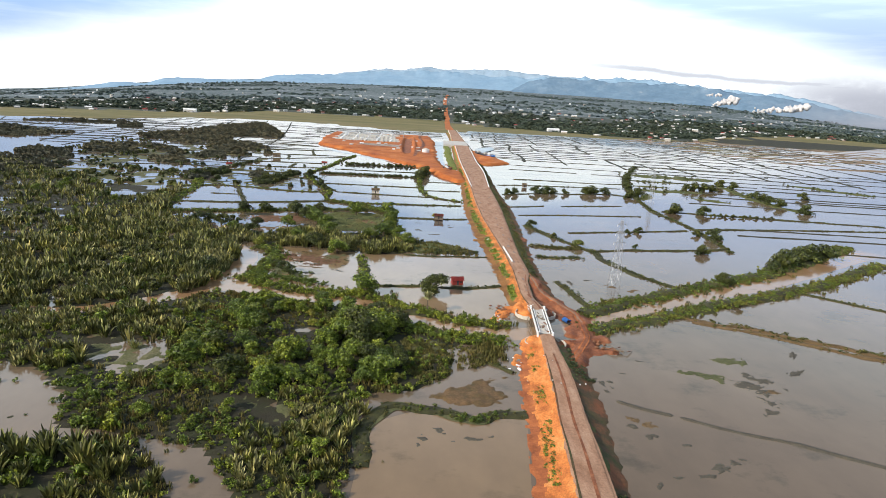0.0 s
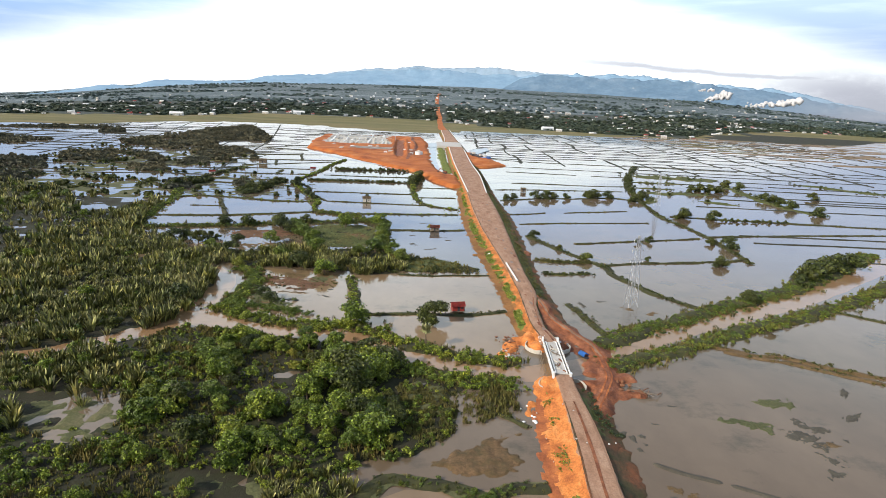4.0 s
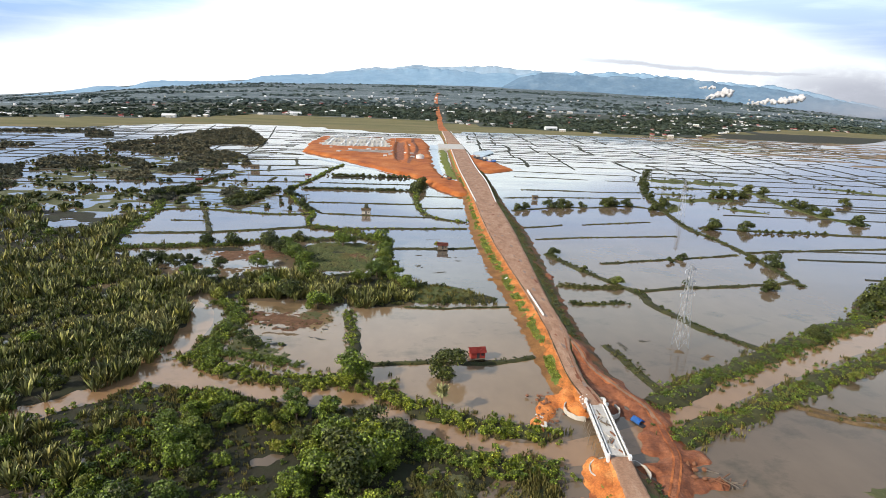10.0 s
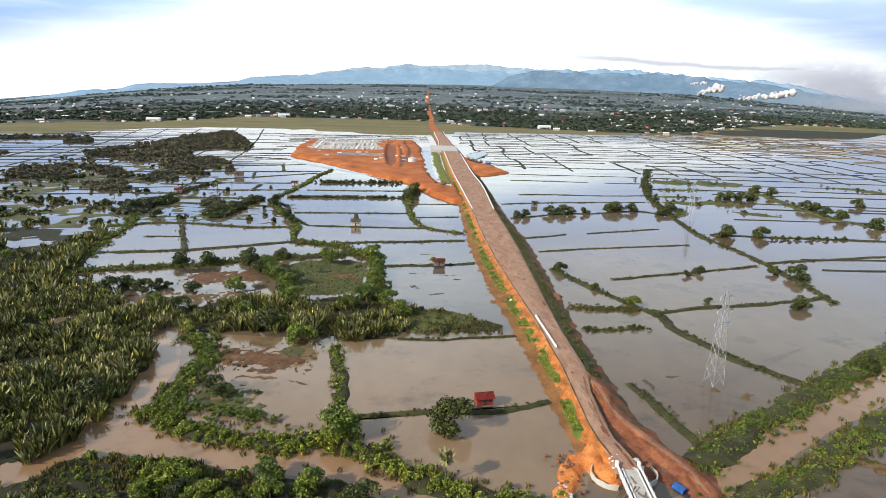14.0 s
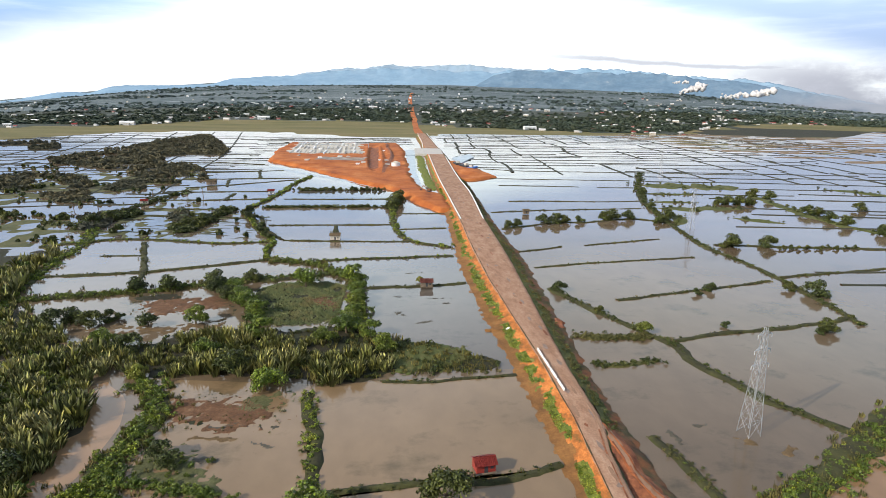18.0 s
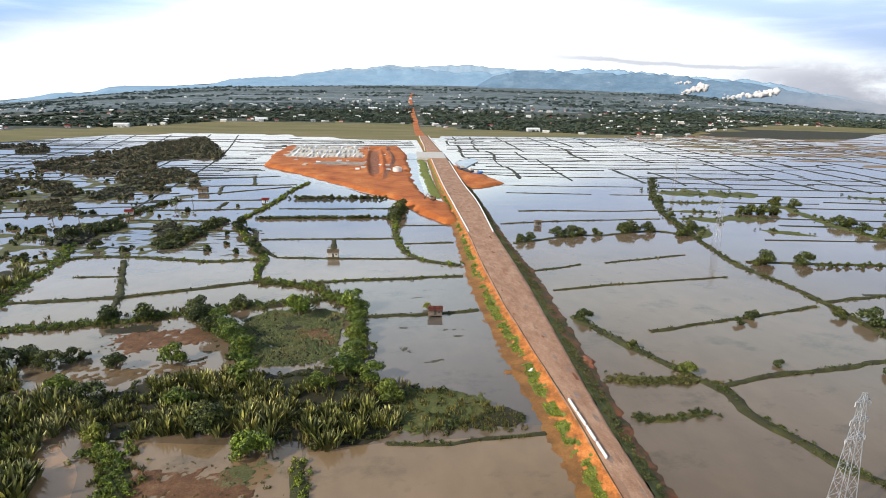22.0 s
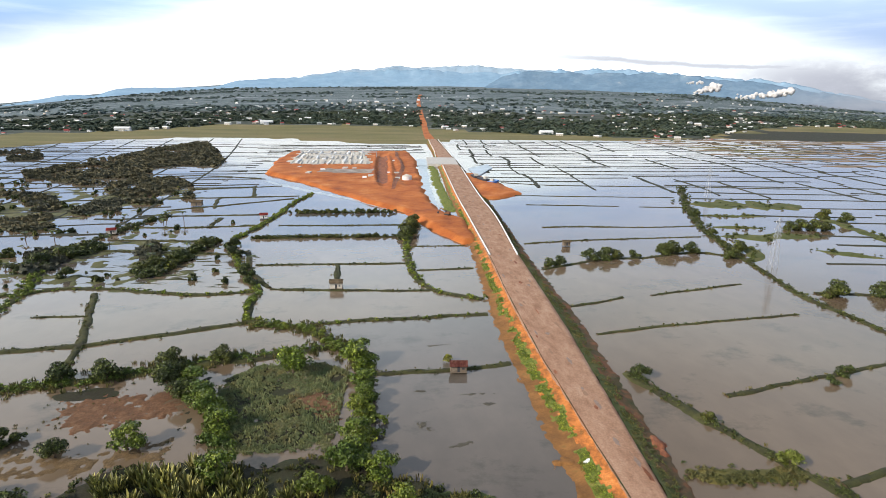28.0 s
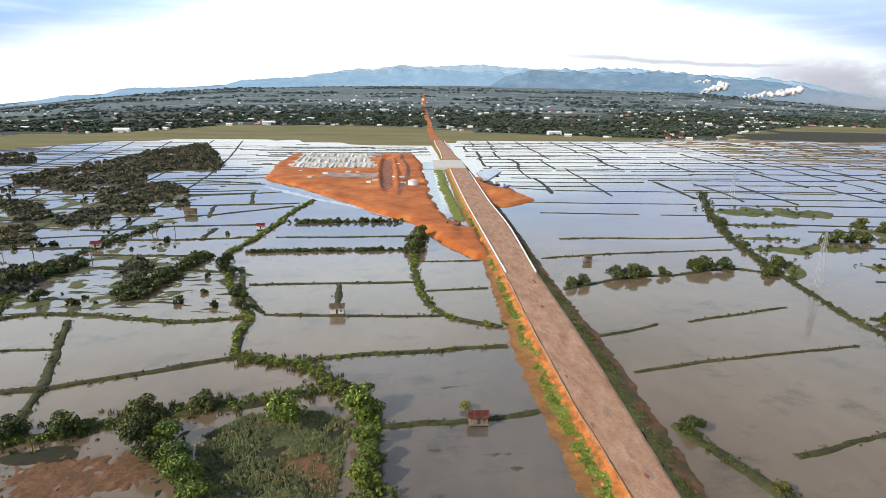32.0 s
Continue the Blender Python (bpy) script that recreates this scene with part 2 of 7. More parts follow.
M_BANK_LOW = surface("bank_foot_earth", [(0.3, (0.125, 0.062, 0.022)), (0.48, (0.20, 0.092, 0.028)), (0.60, (0.27, 0.125, 0.038)), (0.75, (0.13, 0.105, 0.030))], 0.15, 1.8, 0.95, 0.5)
# Dark red earth, with the eastern bank's shade mixed into the colour.
M_BANK_R = surface("shade_darkened_bank_earth", [(0.34, (0.052, 0.058, 0.020)), (0.48, (0.095, 0.062, 0.030)), (0.66, (0.23, 0.082, 0.035))], 0.14, 1.8, 0.95, 0.6)
M_BANK_S = surface("raw_laterite_bank", [(0.30, (0.15, 0.16, 0.03)), (0.35, (0.38, 0.110, 0.030)), (0.50, (0.62, 0.205, 0.050)), (0.70, (0.76, 0.34, 0.110))], 0.22, 2.0, 0.95, 0.9, stretch=(1.0, 0.6, 1.0), fine_amount=0.7)
M_BANK_FOOT = surface("wet_red_bank_foot", [(0.3, (0.21, 0.064, 0.026)), (0.5, (0.34, 0.105, 0.036)), (0.64, (0.47, 0.155, 0.050)), (0.76, (0.17, 0.14, 0.04))], 0.2, 1.8, 0.95, 0.6, fine_amount=0.5)
M_DRY = surface("brown_marsh_turf", [(0.3, (0.080, 0.052, 0.026)), (0.5, (0.125, 0.080, 0.036)), (0.7, (0.18, 0.118, 0.060))], 0.25, 1.8, 0.95, 0.6, fine_amount=0.5)
M_TURF = surface("grey_green_turf", [(0.3, (0.060, 0.066, 0.026)), (0.5, (0.098, 0.100, 0.040)), (0.7, (0.15, 0.130, 0.065))], 0.10, 1.6, 0.95, 0.6, fine_amount=0.5)
M_GRASS = surface("rough_green_grass", [(0.3, (0.055, 0.066, 0.018)), (0.5, (0.085, 0.096, 0.026)), (0.7, (0.15, 0.125, 0.050))], 0.10, 1.2, 0.95, 0.6, fine_amount=0.5)
M_CONCRETE = surface("pale_concrete", [(0.3, (0.40, 0.37, 0.33)), (0.7, (0.58, 0.55, 0.50))], 0.4, 3.0, 0.8, 0.2)
M_LEAF = surface("broad_leaves", [(0.3, (0.080, 0.114, 0.012)), (0.5, (0.158, 0.204, 0.020)), (0.7, (0.285, 0.315, 0.040))], 0.14, 1.5, 0.5, 0.0, vary=0.64)
M_LEAF_DARK = surface("dark_leaves", [(0.3, (0.038, 0.050, 0.011)), (0.5, (0.066, 0.080, 0.016)), (0.7, (0.118, 0.125, 0.029))], 0.12, 1.5, 0.55, 0.0, vary=0.61)
M_LEAF_MID = surface("hedge_leaves", [(0.3, (0.054, 0.080, 0.011)), (0.5, (0.104, 0.138, 0.018)), (0.7, (0.190, 0.212, 0.033))], 0.14, 1.5, 0.5, 0.0, vary=0.6)
M_LEAF_YELLOW = surface("yellow_green_leaves", [(0.3, (0.13, 0.15, 0.018)), (0.7, (0.22, 0.21, 0.035))], 0.3, 1.5, 0.6, 0.0, vary=0.4)
M_FROND = surface("nipa_fronds", [(0.3, (0.076, 0.082, 0.021)), (0.5, (0.170, 0.170, 0.045)), (0.7, (0.36, 0.32, 0.135))], 0.09, 1.4, 0.5, 0.0, vary=0.75, spec=0.3)
M_REED = surface("reeds_and_grass", [(0.3, (0.068, 0.066, 0.020)), (0.5, (0.115, 0.105, 0.030)), (0.7, (0.18, 0.135, 0.050))], 0.12, 1.2, 0.8, 0.0, vary=0.4)
M_REED_PALE = surface("pale_reeds", [(0.3, (0.15, 0.18, 0.085)), (0.5, (0.21, 0.225, 0.105)), (0.72, (0.28, 0.21, 0.10))], 0.10, 1.2, 0.8, 0.0, vary=0.3)
M_ROAD_DARK = surface("damp_road_patch", [(0.3, (0.24, 0.135, 0.082)), (0.7, (0.33, 0.198, 0.125))], 0.3, 2.0, 0.9, 0.3)
M_ROAD_GREY = surface("dusty_grey_patch", [(0.3, (0.20, 0.135, 0.105)), (0.7, (0.30, 0.22, 0.175))], 0.5, 2.4, 0.9, 0.3)
M_BARK = surface("bark", [(0.3, (0.09, 0.065, 0.045)), (0.7, (0.16, 0.12, 0.085))], 1.5, 8.0, 0.95, 0.5)
M_FLOOR = surface("woodland_floor", [(0.3, (0.028, 0.038, 0.030)), (0.5, (0.042, 0.052, 0.038)), (0.61, (0.085, 0.088, 0.065)), (0.65, (0.28, 0.29, 0.28)), (0.70, (0.05, 0.06, 0.045))], 0.016, 0.1, 1.0, 0.0, stretch=(0.3, 2.0, 1))
# Far leaves are greyed and blued: distance haze painted into their colour.
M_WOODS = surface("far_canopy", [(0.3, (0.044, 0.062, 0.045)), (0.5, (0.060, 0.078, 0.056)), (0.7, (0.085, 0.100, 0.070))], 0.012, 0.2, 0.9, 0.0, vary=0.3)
M_WOODS_HAZE = surface("haze_painted_canopy", [(0.3, (0.085, 0.115, 0.115)), (0.7, (0.125, 0.155, 0.150))], 0.01, 0.1, 1.0, 0.0, vary=0.2)
M_MANGROVE = surface("mangrove_canopy", [(0.3, (0.070, 0.066, 0.044)), (0.5, (0.098, 0.092, 0.060)), (0.7, (0.150, 0.130, 0.084))], 0.03, 0.6, 0.9, 0.0, vary=0.3)
# Distance haze is painted into the hills as a blue base colour.
M_HILL = surface("haze_blue_hills", [(0.3, (0.20, 0.32, 0.43)), (0.5, (0.24, 0.36, 0.47)), (0.66, (0.27, 0.385, 0.49)), (0.71, (0.42, 0.50, 0.56))], 0.008, 0.03, 1.0, 0.0, spec=0.0, fine_amount=0.15)
M_HILL_NEAR = surface("haze_blue_near_hills", [(0.3, (0.120, 0.195, 0.275)), (0.5, (0.150, 0.230, 0.31)), (0.66, (0.19, 0.27, 0.345)), (0.71, (0.38, 0.43, 0.46))], 0.010, 0.03, 1.0, 0.0, spec=0.0, fine_amount=0.2)
M_TURF_GREEN = surface("olive_green_turf", [(0.3, (0.042, 0.056, 0.016)), (0.5, (0.078, 0.092, 0.025)), (0.7, (0.135, 0.110, 0.042))], 0.2, 1.8, 0.95, 0.6, fine_amount=0.6)
M_OLIVE_MUD = surface("olive_brown_mud", [(0.3, (0.070, 0.058, 0.026)), (0.5, (0.125, 0.078, 0.036)), (0.7, (0.185, 0.110, 0.055))], 0.3, 1.8, 0.95, 0.6, fine_amount=0.5)
M_RUST_MUD = surface("rusty_turf", [(0.3, (0.085, 0.048, 0.026)), (0.5, (0.135, 0.066, 0.032)), (0.7, (0.20, 0.115, 0.062))], 0.3, 1.8, 0.95, 0.6, fine_amount=0.5)
M_SHOAL = surface("drowned_mud", [(0.3, (0.060, 0.052, 0.040)), (0.7, (0.10, 0.088, 0.062))], 0.3, 2.0, 0.9, 0.3)
M_STEAM = plain("white_steam", (0.62, 0.60, 0.59), 1.0)
# Palest haze blue, painted into the farthest hills.
M_HILL_FAR = surface("haze_pale_hills", [(0.3, (0.30, 0.40, 0.49)), (0.7, (0.34, 0.435, 0.52))], 0.004, 0.02, 1.0, 0.0, spec=0.0)
# Self-glowing, partly transparent: imitates haze and low cloud by emission.
M_MIST = bpy.data.materials.new("glowing_low_cloud")
M_MIST.use_nodes = True
nt = M_MIST.node_tree
nt.nodes.clear()
geo, sep = nt.nodes.new("ShaderNodeNewGeometry"), nt.nodes.new("ShaderNodeSeparateXYZ")
nt.links.new(geo.outputs["Position"], sep.inputs[0])


def mist_range(socket, lo, hi):
    n = nt.nodes.new("ShaderNodeMapRange")
    n.interpolation_type = "SMOOTHSTEP"
    nt.links.new(socket, n.inputs["Value"])
    n.inputs["From Min"].default_value, n.inputs["From Max"].default_value = lo, hi
    return n.outputs["Result"]


def mist_times(a, b):
    n = nt.nodes.new("ShaderNodeMath")
    n.operation = "MULTIPLY"
    nt.links.new(a, n.inputs[0])
    nt.links.new(b, n.inputs[1])
    return n.outputs[0]


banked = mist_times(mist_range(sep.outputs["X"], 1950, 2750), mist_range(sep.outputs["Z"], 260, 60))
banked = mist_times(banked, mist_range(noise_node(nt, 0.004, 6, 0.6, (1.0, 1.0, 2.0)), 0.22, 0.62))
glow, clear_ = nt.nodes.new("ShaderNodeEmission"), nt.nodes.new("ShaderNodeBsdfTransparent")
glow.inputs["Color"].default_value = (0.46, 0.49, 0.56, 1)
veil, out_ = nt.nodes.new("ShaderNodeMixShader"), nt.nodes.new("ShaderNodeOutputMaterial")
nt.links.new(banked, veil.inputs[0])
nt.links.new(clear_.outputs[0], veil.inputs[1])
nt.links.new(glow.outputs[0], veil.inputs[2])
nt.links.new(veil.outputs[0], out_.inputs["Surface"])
M_WHITE = plain("white_paint", (0.75, 0.74, 0.71), 0.5)
M_CREAM = plain("weathered_plaster", (0.55, 0.50, 0.42), 0.8)
M_ROOF_RED = surface("red_sheet_roof", [(0.3, (0.22, 0.030, 0.022)), (0.7, (0.36, 0.055, 0.040))], 0.6, 6.0, 0.5, 0.2)
M_ROOF_GREY = surface("grey_sheet_roof", [(0.3, (0.30, 0.29, 0.28)), (0.7, (0.48, 0.47, 0.45))], 0.6, 6.0, 0.5, 0.2, vary=0.3)
M_THATCH = surface("palm_thatch", [(0.3, (0.15, 0.11, 0.065)), (0.7, (0.28, 0.21, 0.13))], 0.8, 9.0, 0.95, 0.6)
M_TIMBER = surface("weathered_timber", [(0.3, (0.13, 0.10, 0.07)), (0.7, (0.24, 0.19, 0.14))], 1.2, 9.0, 0.9, 0.3)
M_BLUE = plain("blue_tarpaulin", (0.05, 0.20, 0.58), 0.45)
M_DARK = plain("dark_iron", (0.04, 0.04, 0.045), 0.6)
M_STEEL = plain("galvanised_steel", (0.46, 0.47, 0.48), 0.5, 0.5)
M_SHEETING = surface("silt_sheeting", [(0.3, (0.22, 0.28, 0.32)), (0.7, (0.46, 0.52, 0.56))], 0.15, 1.2, 0.35, 0.4)
M_GRAVEL = surface("grey_gravel", [(0.3, (0.16, 0.12, 0.095)), (0.5, (0.27, 0.22, 0.18)), (0.7, (0.42, 0.38, 0.34))], 0.12, 1.2, 0.95, 0.4)
M_DARK_CONCRETE = surface("dark_concrete", [(0.3, (0.10, 0.09, 0.08)), (0.7, (0.22, 0.20, 0.175))], 0.5, 3.0, 0.85, 0.2)
M_ROOF_BROWN = surface("rusty_brown_sheet", [(0.3, (0.10, 0.028, 0.020)), (0.5, (0.17, 0.05, 0.035)), (0.7, (0.28, 0.13, 0.09))], 0.8, 4.0, 0.6, 0.3)
M_RUST = plain("rusty_steel", (0.20, 0.085, 0.04), 0.8)


# ---- tools ----
def part(name, bm, material, parent=None, label=""):
    me = bpy.data.meshes.new(name)
    bm.to_mesh(me)
    bm.free()
    me.materials.append(material)
    ob = new(name, me)
    ob.parent = parent
    if label:
        ob["label"] = label
    return ob


def sheet(name, verts, faces, material, parent=None, smooth=False):
    me = bpy.data.meshes.new(name)
    me.from_pydata([tuple(v) for v in verts], [], [tuple(f) for f in faces])
    for m in material if isinstance(material, (list, tuple)) else [material]:
        me.materials.append(m)
    if smooth:
        me.polygons.foreach_set("use_smooth", [True] * len(me.polygons))
    me.update()
    ob = new(name, me)
    ob.parent = parent
    return ob


def box(bm, x0, x1, y0, y1, z0, z1, bevel=0.0, m=None):
    geom = bmesh.ops.create_cube(bm, size=1.0)["verts"]
    for v in geom:
        v.co = Vector(((x0 + x1) / 2 + v.co.x * (x1 - x0), (y0 + y1) / 2 + v.co.y * (y1 - y0), (z0 + z1) / 2 + v.co.z * (z1 - z0)))
    if bevel:
        es = list({e for v in geom for e in v.link_edges})
        r = bmesh.ops.bevel(bm, geom=es, offset=bevel, segments=1, affect="EDGES")
        geom = list({v for f in r["faces"] for v in f.verts} | {v for v in geom if v.is_valid})
    if m is not None:
        bmesh.ops.transform(bm, matrix=m, verts=geom)


def boxed(name, dims, material, parent=None, bevel=0.0, m=None, label=""):
    bm = bmesh.new()
    box(bm, *dims, bevel, m)
    return part(name, bm, material, parent, label)


def bar(bm, a, b, r=0.06, n=4):
    a, b = Vector(a), Vector(b)
    d = b - a
    q = d.to_track_quat("Z", "Y").to_matrix()
    rings = []
    for p in (a, b):
        rings.append([bm.verts.new(p + q @ Vector((math.cos(k * 2 * math.pi / n) * r, math.sin(k * 2 * math.pi / n) * r, 0))) for k in range(n)])
    for k in range(n):
        bm.faces.new((rings[0][k], rings[0][(k + 1) % n], rings[1][(k + 1) % n], rings[1][k]))
    bm.faces.new(rings[0][::-1])
    bm.faces.new(rings[1])


def empty(name, x, y, z=0.0, turn=0.0):
    e = new(name)
    e.matrix_basis = pose(x, y, z, 0, 0, turn)
    return e


RNG = np.random.default_rng(7)


def lattice(x, y, scale, seed=0):
    """Smooth value noise in 0..1 over the plan."""
    u, v = np.asarray(x, float) / scale + seed * 17.3, np.asarray(y, float) / scale - seed * 9.1
    i, j = np.floor(u).astype(np.int64), np.floor(v).astype(np.int64)
    fu, fv = u - i, v - j
    fu, fv = fu * fu * (3 - 2 * fu), fv * fv * (3 - 2 * fv)

    def h(a, b):
        n = (a * 374761393 + b * 668265263 + seed * 974711) & 0x7FFFFFFF
        n = ((n ^ (n >> 13)) * 1274126177) & 0x7FFFFFFF
        return ((n ^ (n >> 16)) & 0xFFFF) / 65535.0

    return (h(i, j) * (1 - fu) + h(i + 1, j) * fu) * (1 - fv) + (h(i, j + 1) * (1 - fu) + h(i + 1, j + 1) * fu) * fv


def inside(x, y, poly):
    """Signed distance to a polygon's edge, positive within."""
    x, y = np.asarray(x, float), np.asarray(y, float)
    best = np.full(x.shape, 1e9)
    odd = np.zeros(x.shape, bool)
    for (ax, ay), (bx, by) in zip(poly, poly[1:] + poly[:1]):
        dx, dy = bx - ax, by - ay
        t = np.clip(((x - ax) * dx + (y - ay) * dy) / (dx * dx + dy * dy + 1e-9), 0, 1)
        best = np.minimum(best, np.hypot(x - ax - t * dx, y - ay - t * dy))
        if ay != by:
            odd ^= ((ay > y) != (by > y)) & (x < (bx - ax) * (y - ay) / (by - ay) + ax)
    return np.where(odd, best, -best)


def along(points, step=1.5):
    """Points at even steps along a smooth line through the given ones."""
    p = [np.array(q, float) for q in points]
    p = [2 * p[0] - p[1]] + p + [2 * p[-1] - p[-2]]
    out = []
    for a, b, c, d in zip(p, p[1:], p[2:], p[3:]):
        n = max(1, int(np.hypot(*(c - b)[:2]) / step))
        for k in range(n):
            t = k / n
            out.append(0.5 * (2 * b + (c - a) * t + (2 * a - 5 * b + 4 * c - d) * t * t + (3 * b - a - 3 * c + d) * t ** 3))
    out.append(p[-2])
    return np.array(out)


def merged(name, proto, places, material, smooth=False):
    """One mesh of many copies of a prototype (verts, faces); places: x, y, z, size, turn, height factor."""
    v, f = proto
    pl = np.asarray(places, float)
    n, k = len(pl), len(v)
    c, s = np.cos(pl[:, 4]), np.sin(pl[:, 4])
    x = (v[None, :, 0] * c[:, None] - v[None, :, 1] * s[:, None]) * pl[:, 3:4] + pl[:, 0:1]
    y = (v[None, :, 0] * s[:, None] + v[None, :, 1] * c[:, None]) * pl[:, 3:4] + pl[:, 1:2]
    z = v[None, :, 2] * pl[:, 3:4] * pl[:, 5:6] + pl[:, 2:3]
    co = np.stack([x, y, z], 2).reshape(-1)
    idx = (f[None] + (np.arange(n) * k)[:, None, None]).reshape(-1)
    me = bpy.data.meshes.new(name)
    nf, w = n * len(f), f.shape[1]
    me.vertices.add(n * k)
    me.vertices.foreach_set("co", co)
    me.loops.add(nf * w)
    me.loops.foreach_set("vertex_index", idx.astype(np.int32))
    me.polygons.add(nf)
    me.polygons.foreach_set("loop_start", np.arange(0, nf * w, w, dtype=np.int32))
    me.polygons.foreach_set("loop_total", np.full(nf, w, dtype=np.int32))
    if smooth:
        me.polygons.foreach_set("use_smooth", np.ones(nf, bool))
    me.update(calc_edges=True)
    me.materials.append(material)
    return new(name, me)


def proto_mesh(name, proto, material):
    me = bpy.data.meshes.new(name)
    me.from_pydata([tuple(v) for v in proto[0]], [], [tuple(int(i) for i in f) for f in proto[1]])
    me.materials.append(material)
    me.update()
    return me


# ---- the lie of the land ----
def far_edge(x):
    """How far north the flooded paddies reach."""
    return np.interp(x, (-1200, -700, -500, -460, -411, -252, -50, 43, 131, 450, 576, 700, 900, 1300), (700, 860, 917, 992, 1070, 1135, 1055, 1020, 1123, 1140, 1165, 1300, 1420, 1420))


def horizon_bow(x, y):
    """The far plain, bent to imitate a lens-bowed horizon: a low rise under the hills ahead, falling away to both
    sides.
    """
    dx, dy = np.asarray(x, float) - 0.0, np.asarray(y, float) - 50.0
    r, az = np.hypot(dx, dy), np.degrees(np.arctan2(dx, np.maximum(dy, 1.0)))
    slope = np.interp(az, (-60, -33, -29, -21, -13, -3, 6, 18, 28, 37, 42, 60), HORIZON_BOW)
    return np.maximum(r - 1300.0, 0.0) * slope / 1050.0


# Slopes by bearing, added to imitate the lens's bowed horizon.
HORIZON_BOW = (-30, -24, -14, 10, 27, 35, 40, 38, 31, 12, 2, -6)
PLATEAU = [(-112, 690), (-118, 800), (-114, 892), (-30, 900), (36, 905), (40, 808), (34, 587), (39, 503), (54, 462), (52, 414), (44, 410), (30, 444), (13, 503), (-9, 532), (-35, 575), (-67, 629)]
TIP = [(72, 545), (92, 548), (114, 573), (108, 627), (92, 690), (80, 690)]
MARSH_SOUTH = [(-300, -60), (-20, -60), (-8, 8), (-6, 22), (-7, 36), (-7, 47), (-1, 52), (7, 53), (11, 57), (17, 64), (18, 76), (22, 83), (33, 83), (28, 88), (10, 94), (0, 101), (-8, 110), (-30, 114), (-47, 119), (-62, 121.5), (-70, 116), (-80, 108.5), (-94, 100.5), (-150, 60)]
POOL = [(-110, 66), (-87, 60), (-73, 46), (-68, 33), (-80, 29), (-100, 40)]
CREEK = [(-95, 36), (-60, 34), (-45, 30), (-36, 28), (-26, 14), (-20, 0), (-30, -5), (-38, 14), (-50, 29), (-80, 29)]
MARSH_WEST = [(-98, 103), (-83, 112.5), (-69.5, 122.5), (-67.5, 132), (-67, 142), (-66, 152), (-66, 165), (-69, 174), (-76, 184), (-72, 192), (-70, 200), (-74, 206), (-87, 211), (-100, 221), (-114, 238), (-131, 254), (-141, 292), (-141, 314), (-153, 322), (-170, 328), (-200, 335), (-330, 420), (-700, 520), (-700, -60), (-300, -60), (-150, 66)]
BELT = [(-64, 189), (-60, 186), (-48, 188), (-34, 187), (-13, 178), (6, 183), (36, 182), (38, 190), (20, 204), (6, 210), (-4, 216), (-12, 222), (-27, 218), (-41, 222), (-61, 219), (-74, 206)]
GREEN_POND = [(-40, 222), (-12, 222), (-10, 262), (-18, 268), (-36, 268), (-46, 258)]
MUD_FLAT = [(-96, 224), (-46, 222), (-48, 262), (-90, 256)]
POND_MUD = [(-52, 174), (-34, 180), (-20, 166), (-21, 156), (-46, 159)]
MUD_PATCH = [(10, 51), (17, 57), (24.5, 61), (31, 62.5), (27, 58), (29.5, 53), (25.5, 47.5), (15, 47.5)]
GAPS = [[(-88, 80), (-83, 84), (-63, 81), (-55, 62), (-56, 57), (-64, 56), (-74, 61), (-81, 67)], [(-36, 52), (-29, 49), (-21, 45), (-20, 36), (-23, 32), (-30, 40)], [(-31, 92), (-21, 93), (-19, 83), (-27, 82)], [(-67, 93), (-60, 92), (-61, 84)],
        [(-205, 316), (-184, 328), (-151, 326), (-149, 312), (-164, 292), (-178, 289)], [(-196, 258), (-172, 238), (-166, 228), (-178, 226)], [(-118, 196), (-104, 204), (-99, 190), (-108, 184)], [(-128, 150), (-116, 154), (-112, 146)]]


def land(x, y):
    """The height of the ground; the flood stands at 0."""
    x, y = np.asarray(x, float), np.asarray(y, float)
    rough_ = 0.55 * lattice(x, y, 9, 1) + 0.30 * lattice(x, y, 3.7, 2) + 0.15 * lattice(x, y, 1.7, 3)
    h = np.full(x.shape, -0.8)

    def raise_(poly, top, soft, bumpy):
        nonlocal h
        d = inside(x, y, poly) + (rough_ - 0.5) * 5.0
        k = np.clip(d / soft + 0.5, 0, 1)
        h = np.maximum(h, -0.8 + (0.8 + top + (rough_ - 0.5) * bumpy) * k)

    raise_(MARSH_SOUTH, 0.30, 4, 1.0)
    raise_(MARSH_WEST, 0.14, 4, 0.9)
    raise_(BELT, 0.22, 4, 0.9)
    raise_(GREEN_POND, 0.10, 5, 0.6)
    raise_(MUD_FLAT, -0.10, 5, 0.5)
    raise_(POND_MUD, -0.16, 5, 0.6)
    for poly in (POOL, CREEK, *GAPS):
        d = inside(x, y, poly) + (rough_ - 0.5) * 5.0
        h = np.where(d > 0, np.minimum(h, (-0.25 if poly in (POOL, CREEK) else 0.03) + (rough_ - 0.5) * 0.7), h)
    far = np.clip((y - far_edge(x) + (lattice(x, y, 40, 5) - 0.5) * 26) / 12 + 0.5, 0, 1)
    west = np.clip((-(x + 700) + (lattice(x, y, 60, 6) - 0.5) * 160) / 12, 0, 1)
    east = np.clip((x - 1250) / 12, 0, 1)
    south = np.clip((-60 - y) / 20, 0, 1) * np.clip((-x - 10) / 10, 0, 1)
    h = np.maximum(h, -0.8 + 1.3 * np.maximum(np.maximum(far, west), np.maximum(east, south)))
    return h + horizon_bow(x, y)


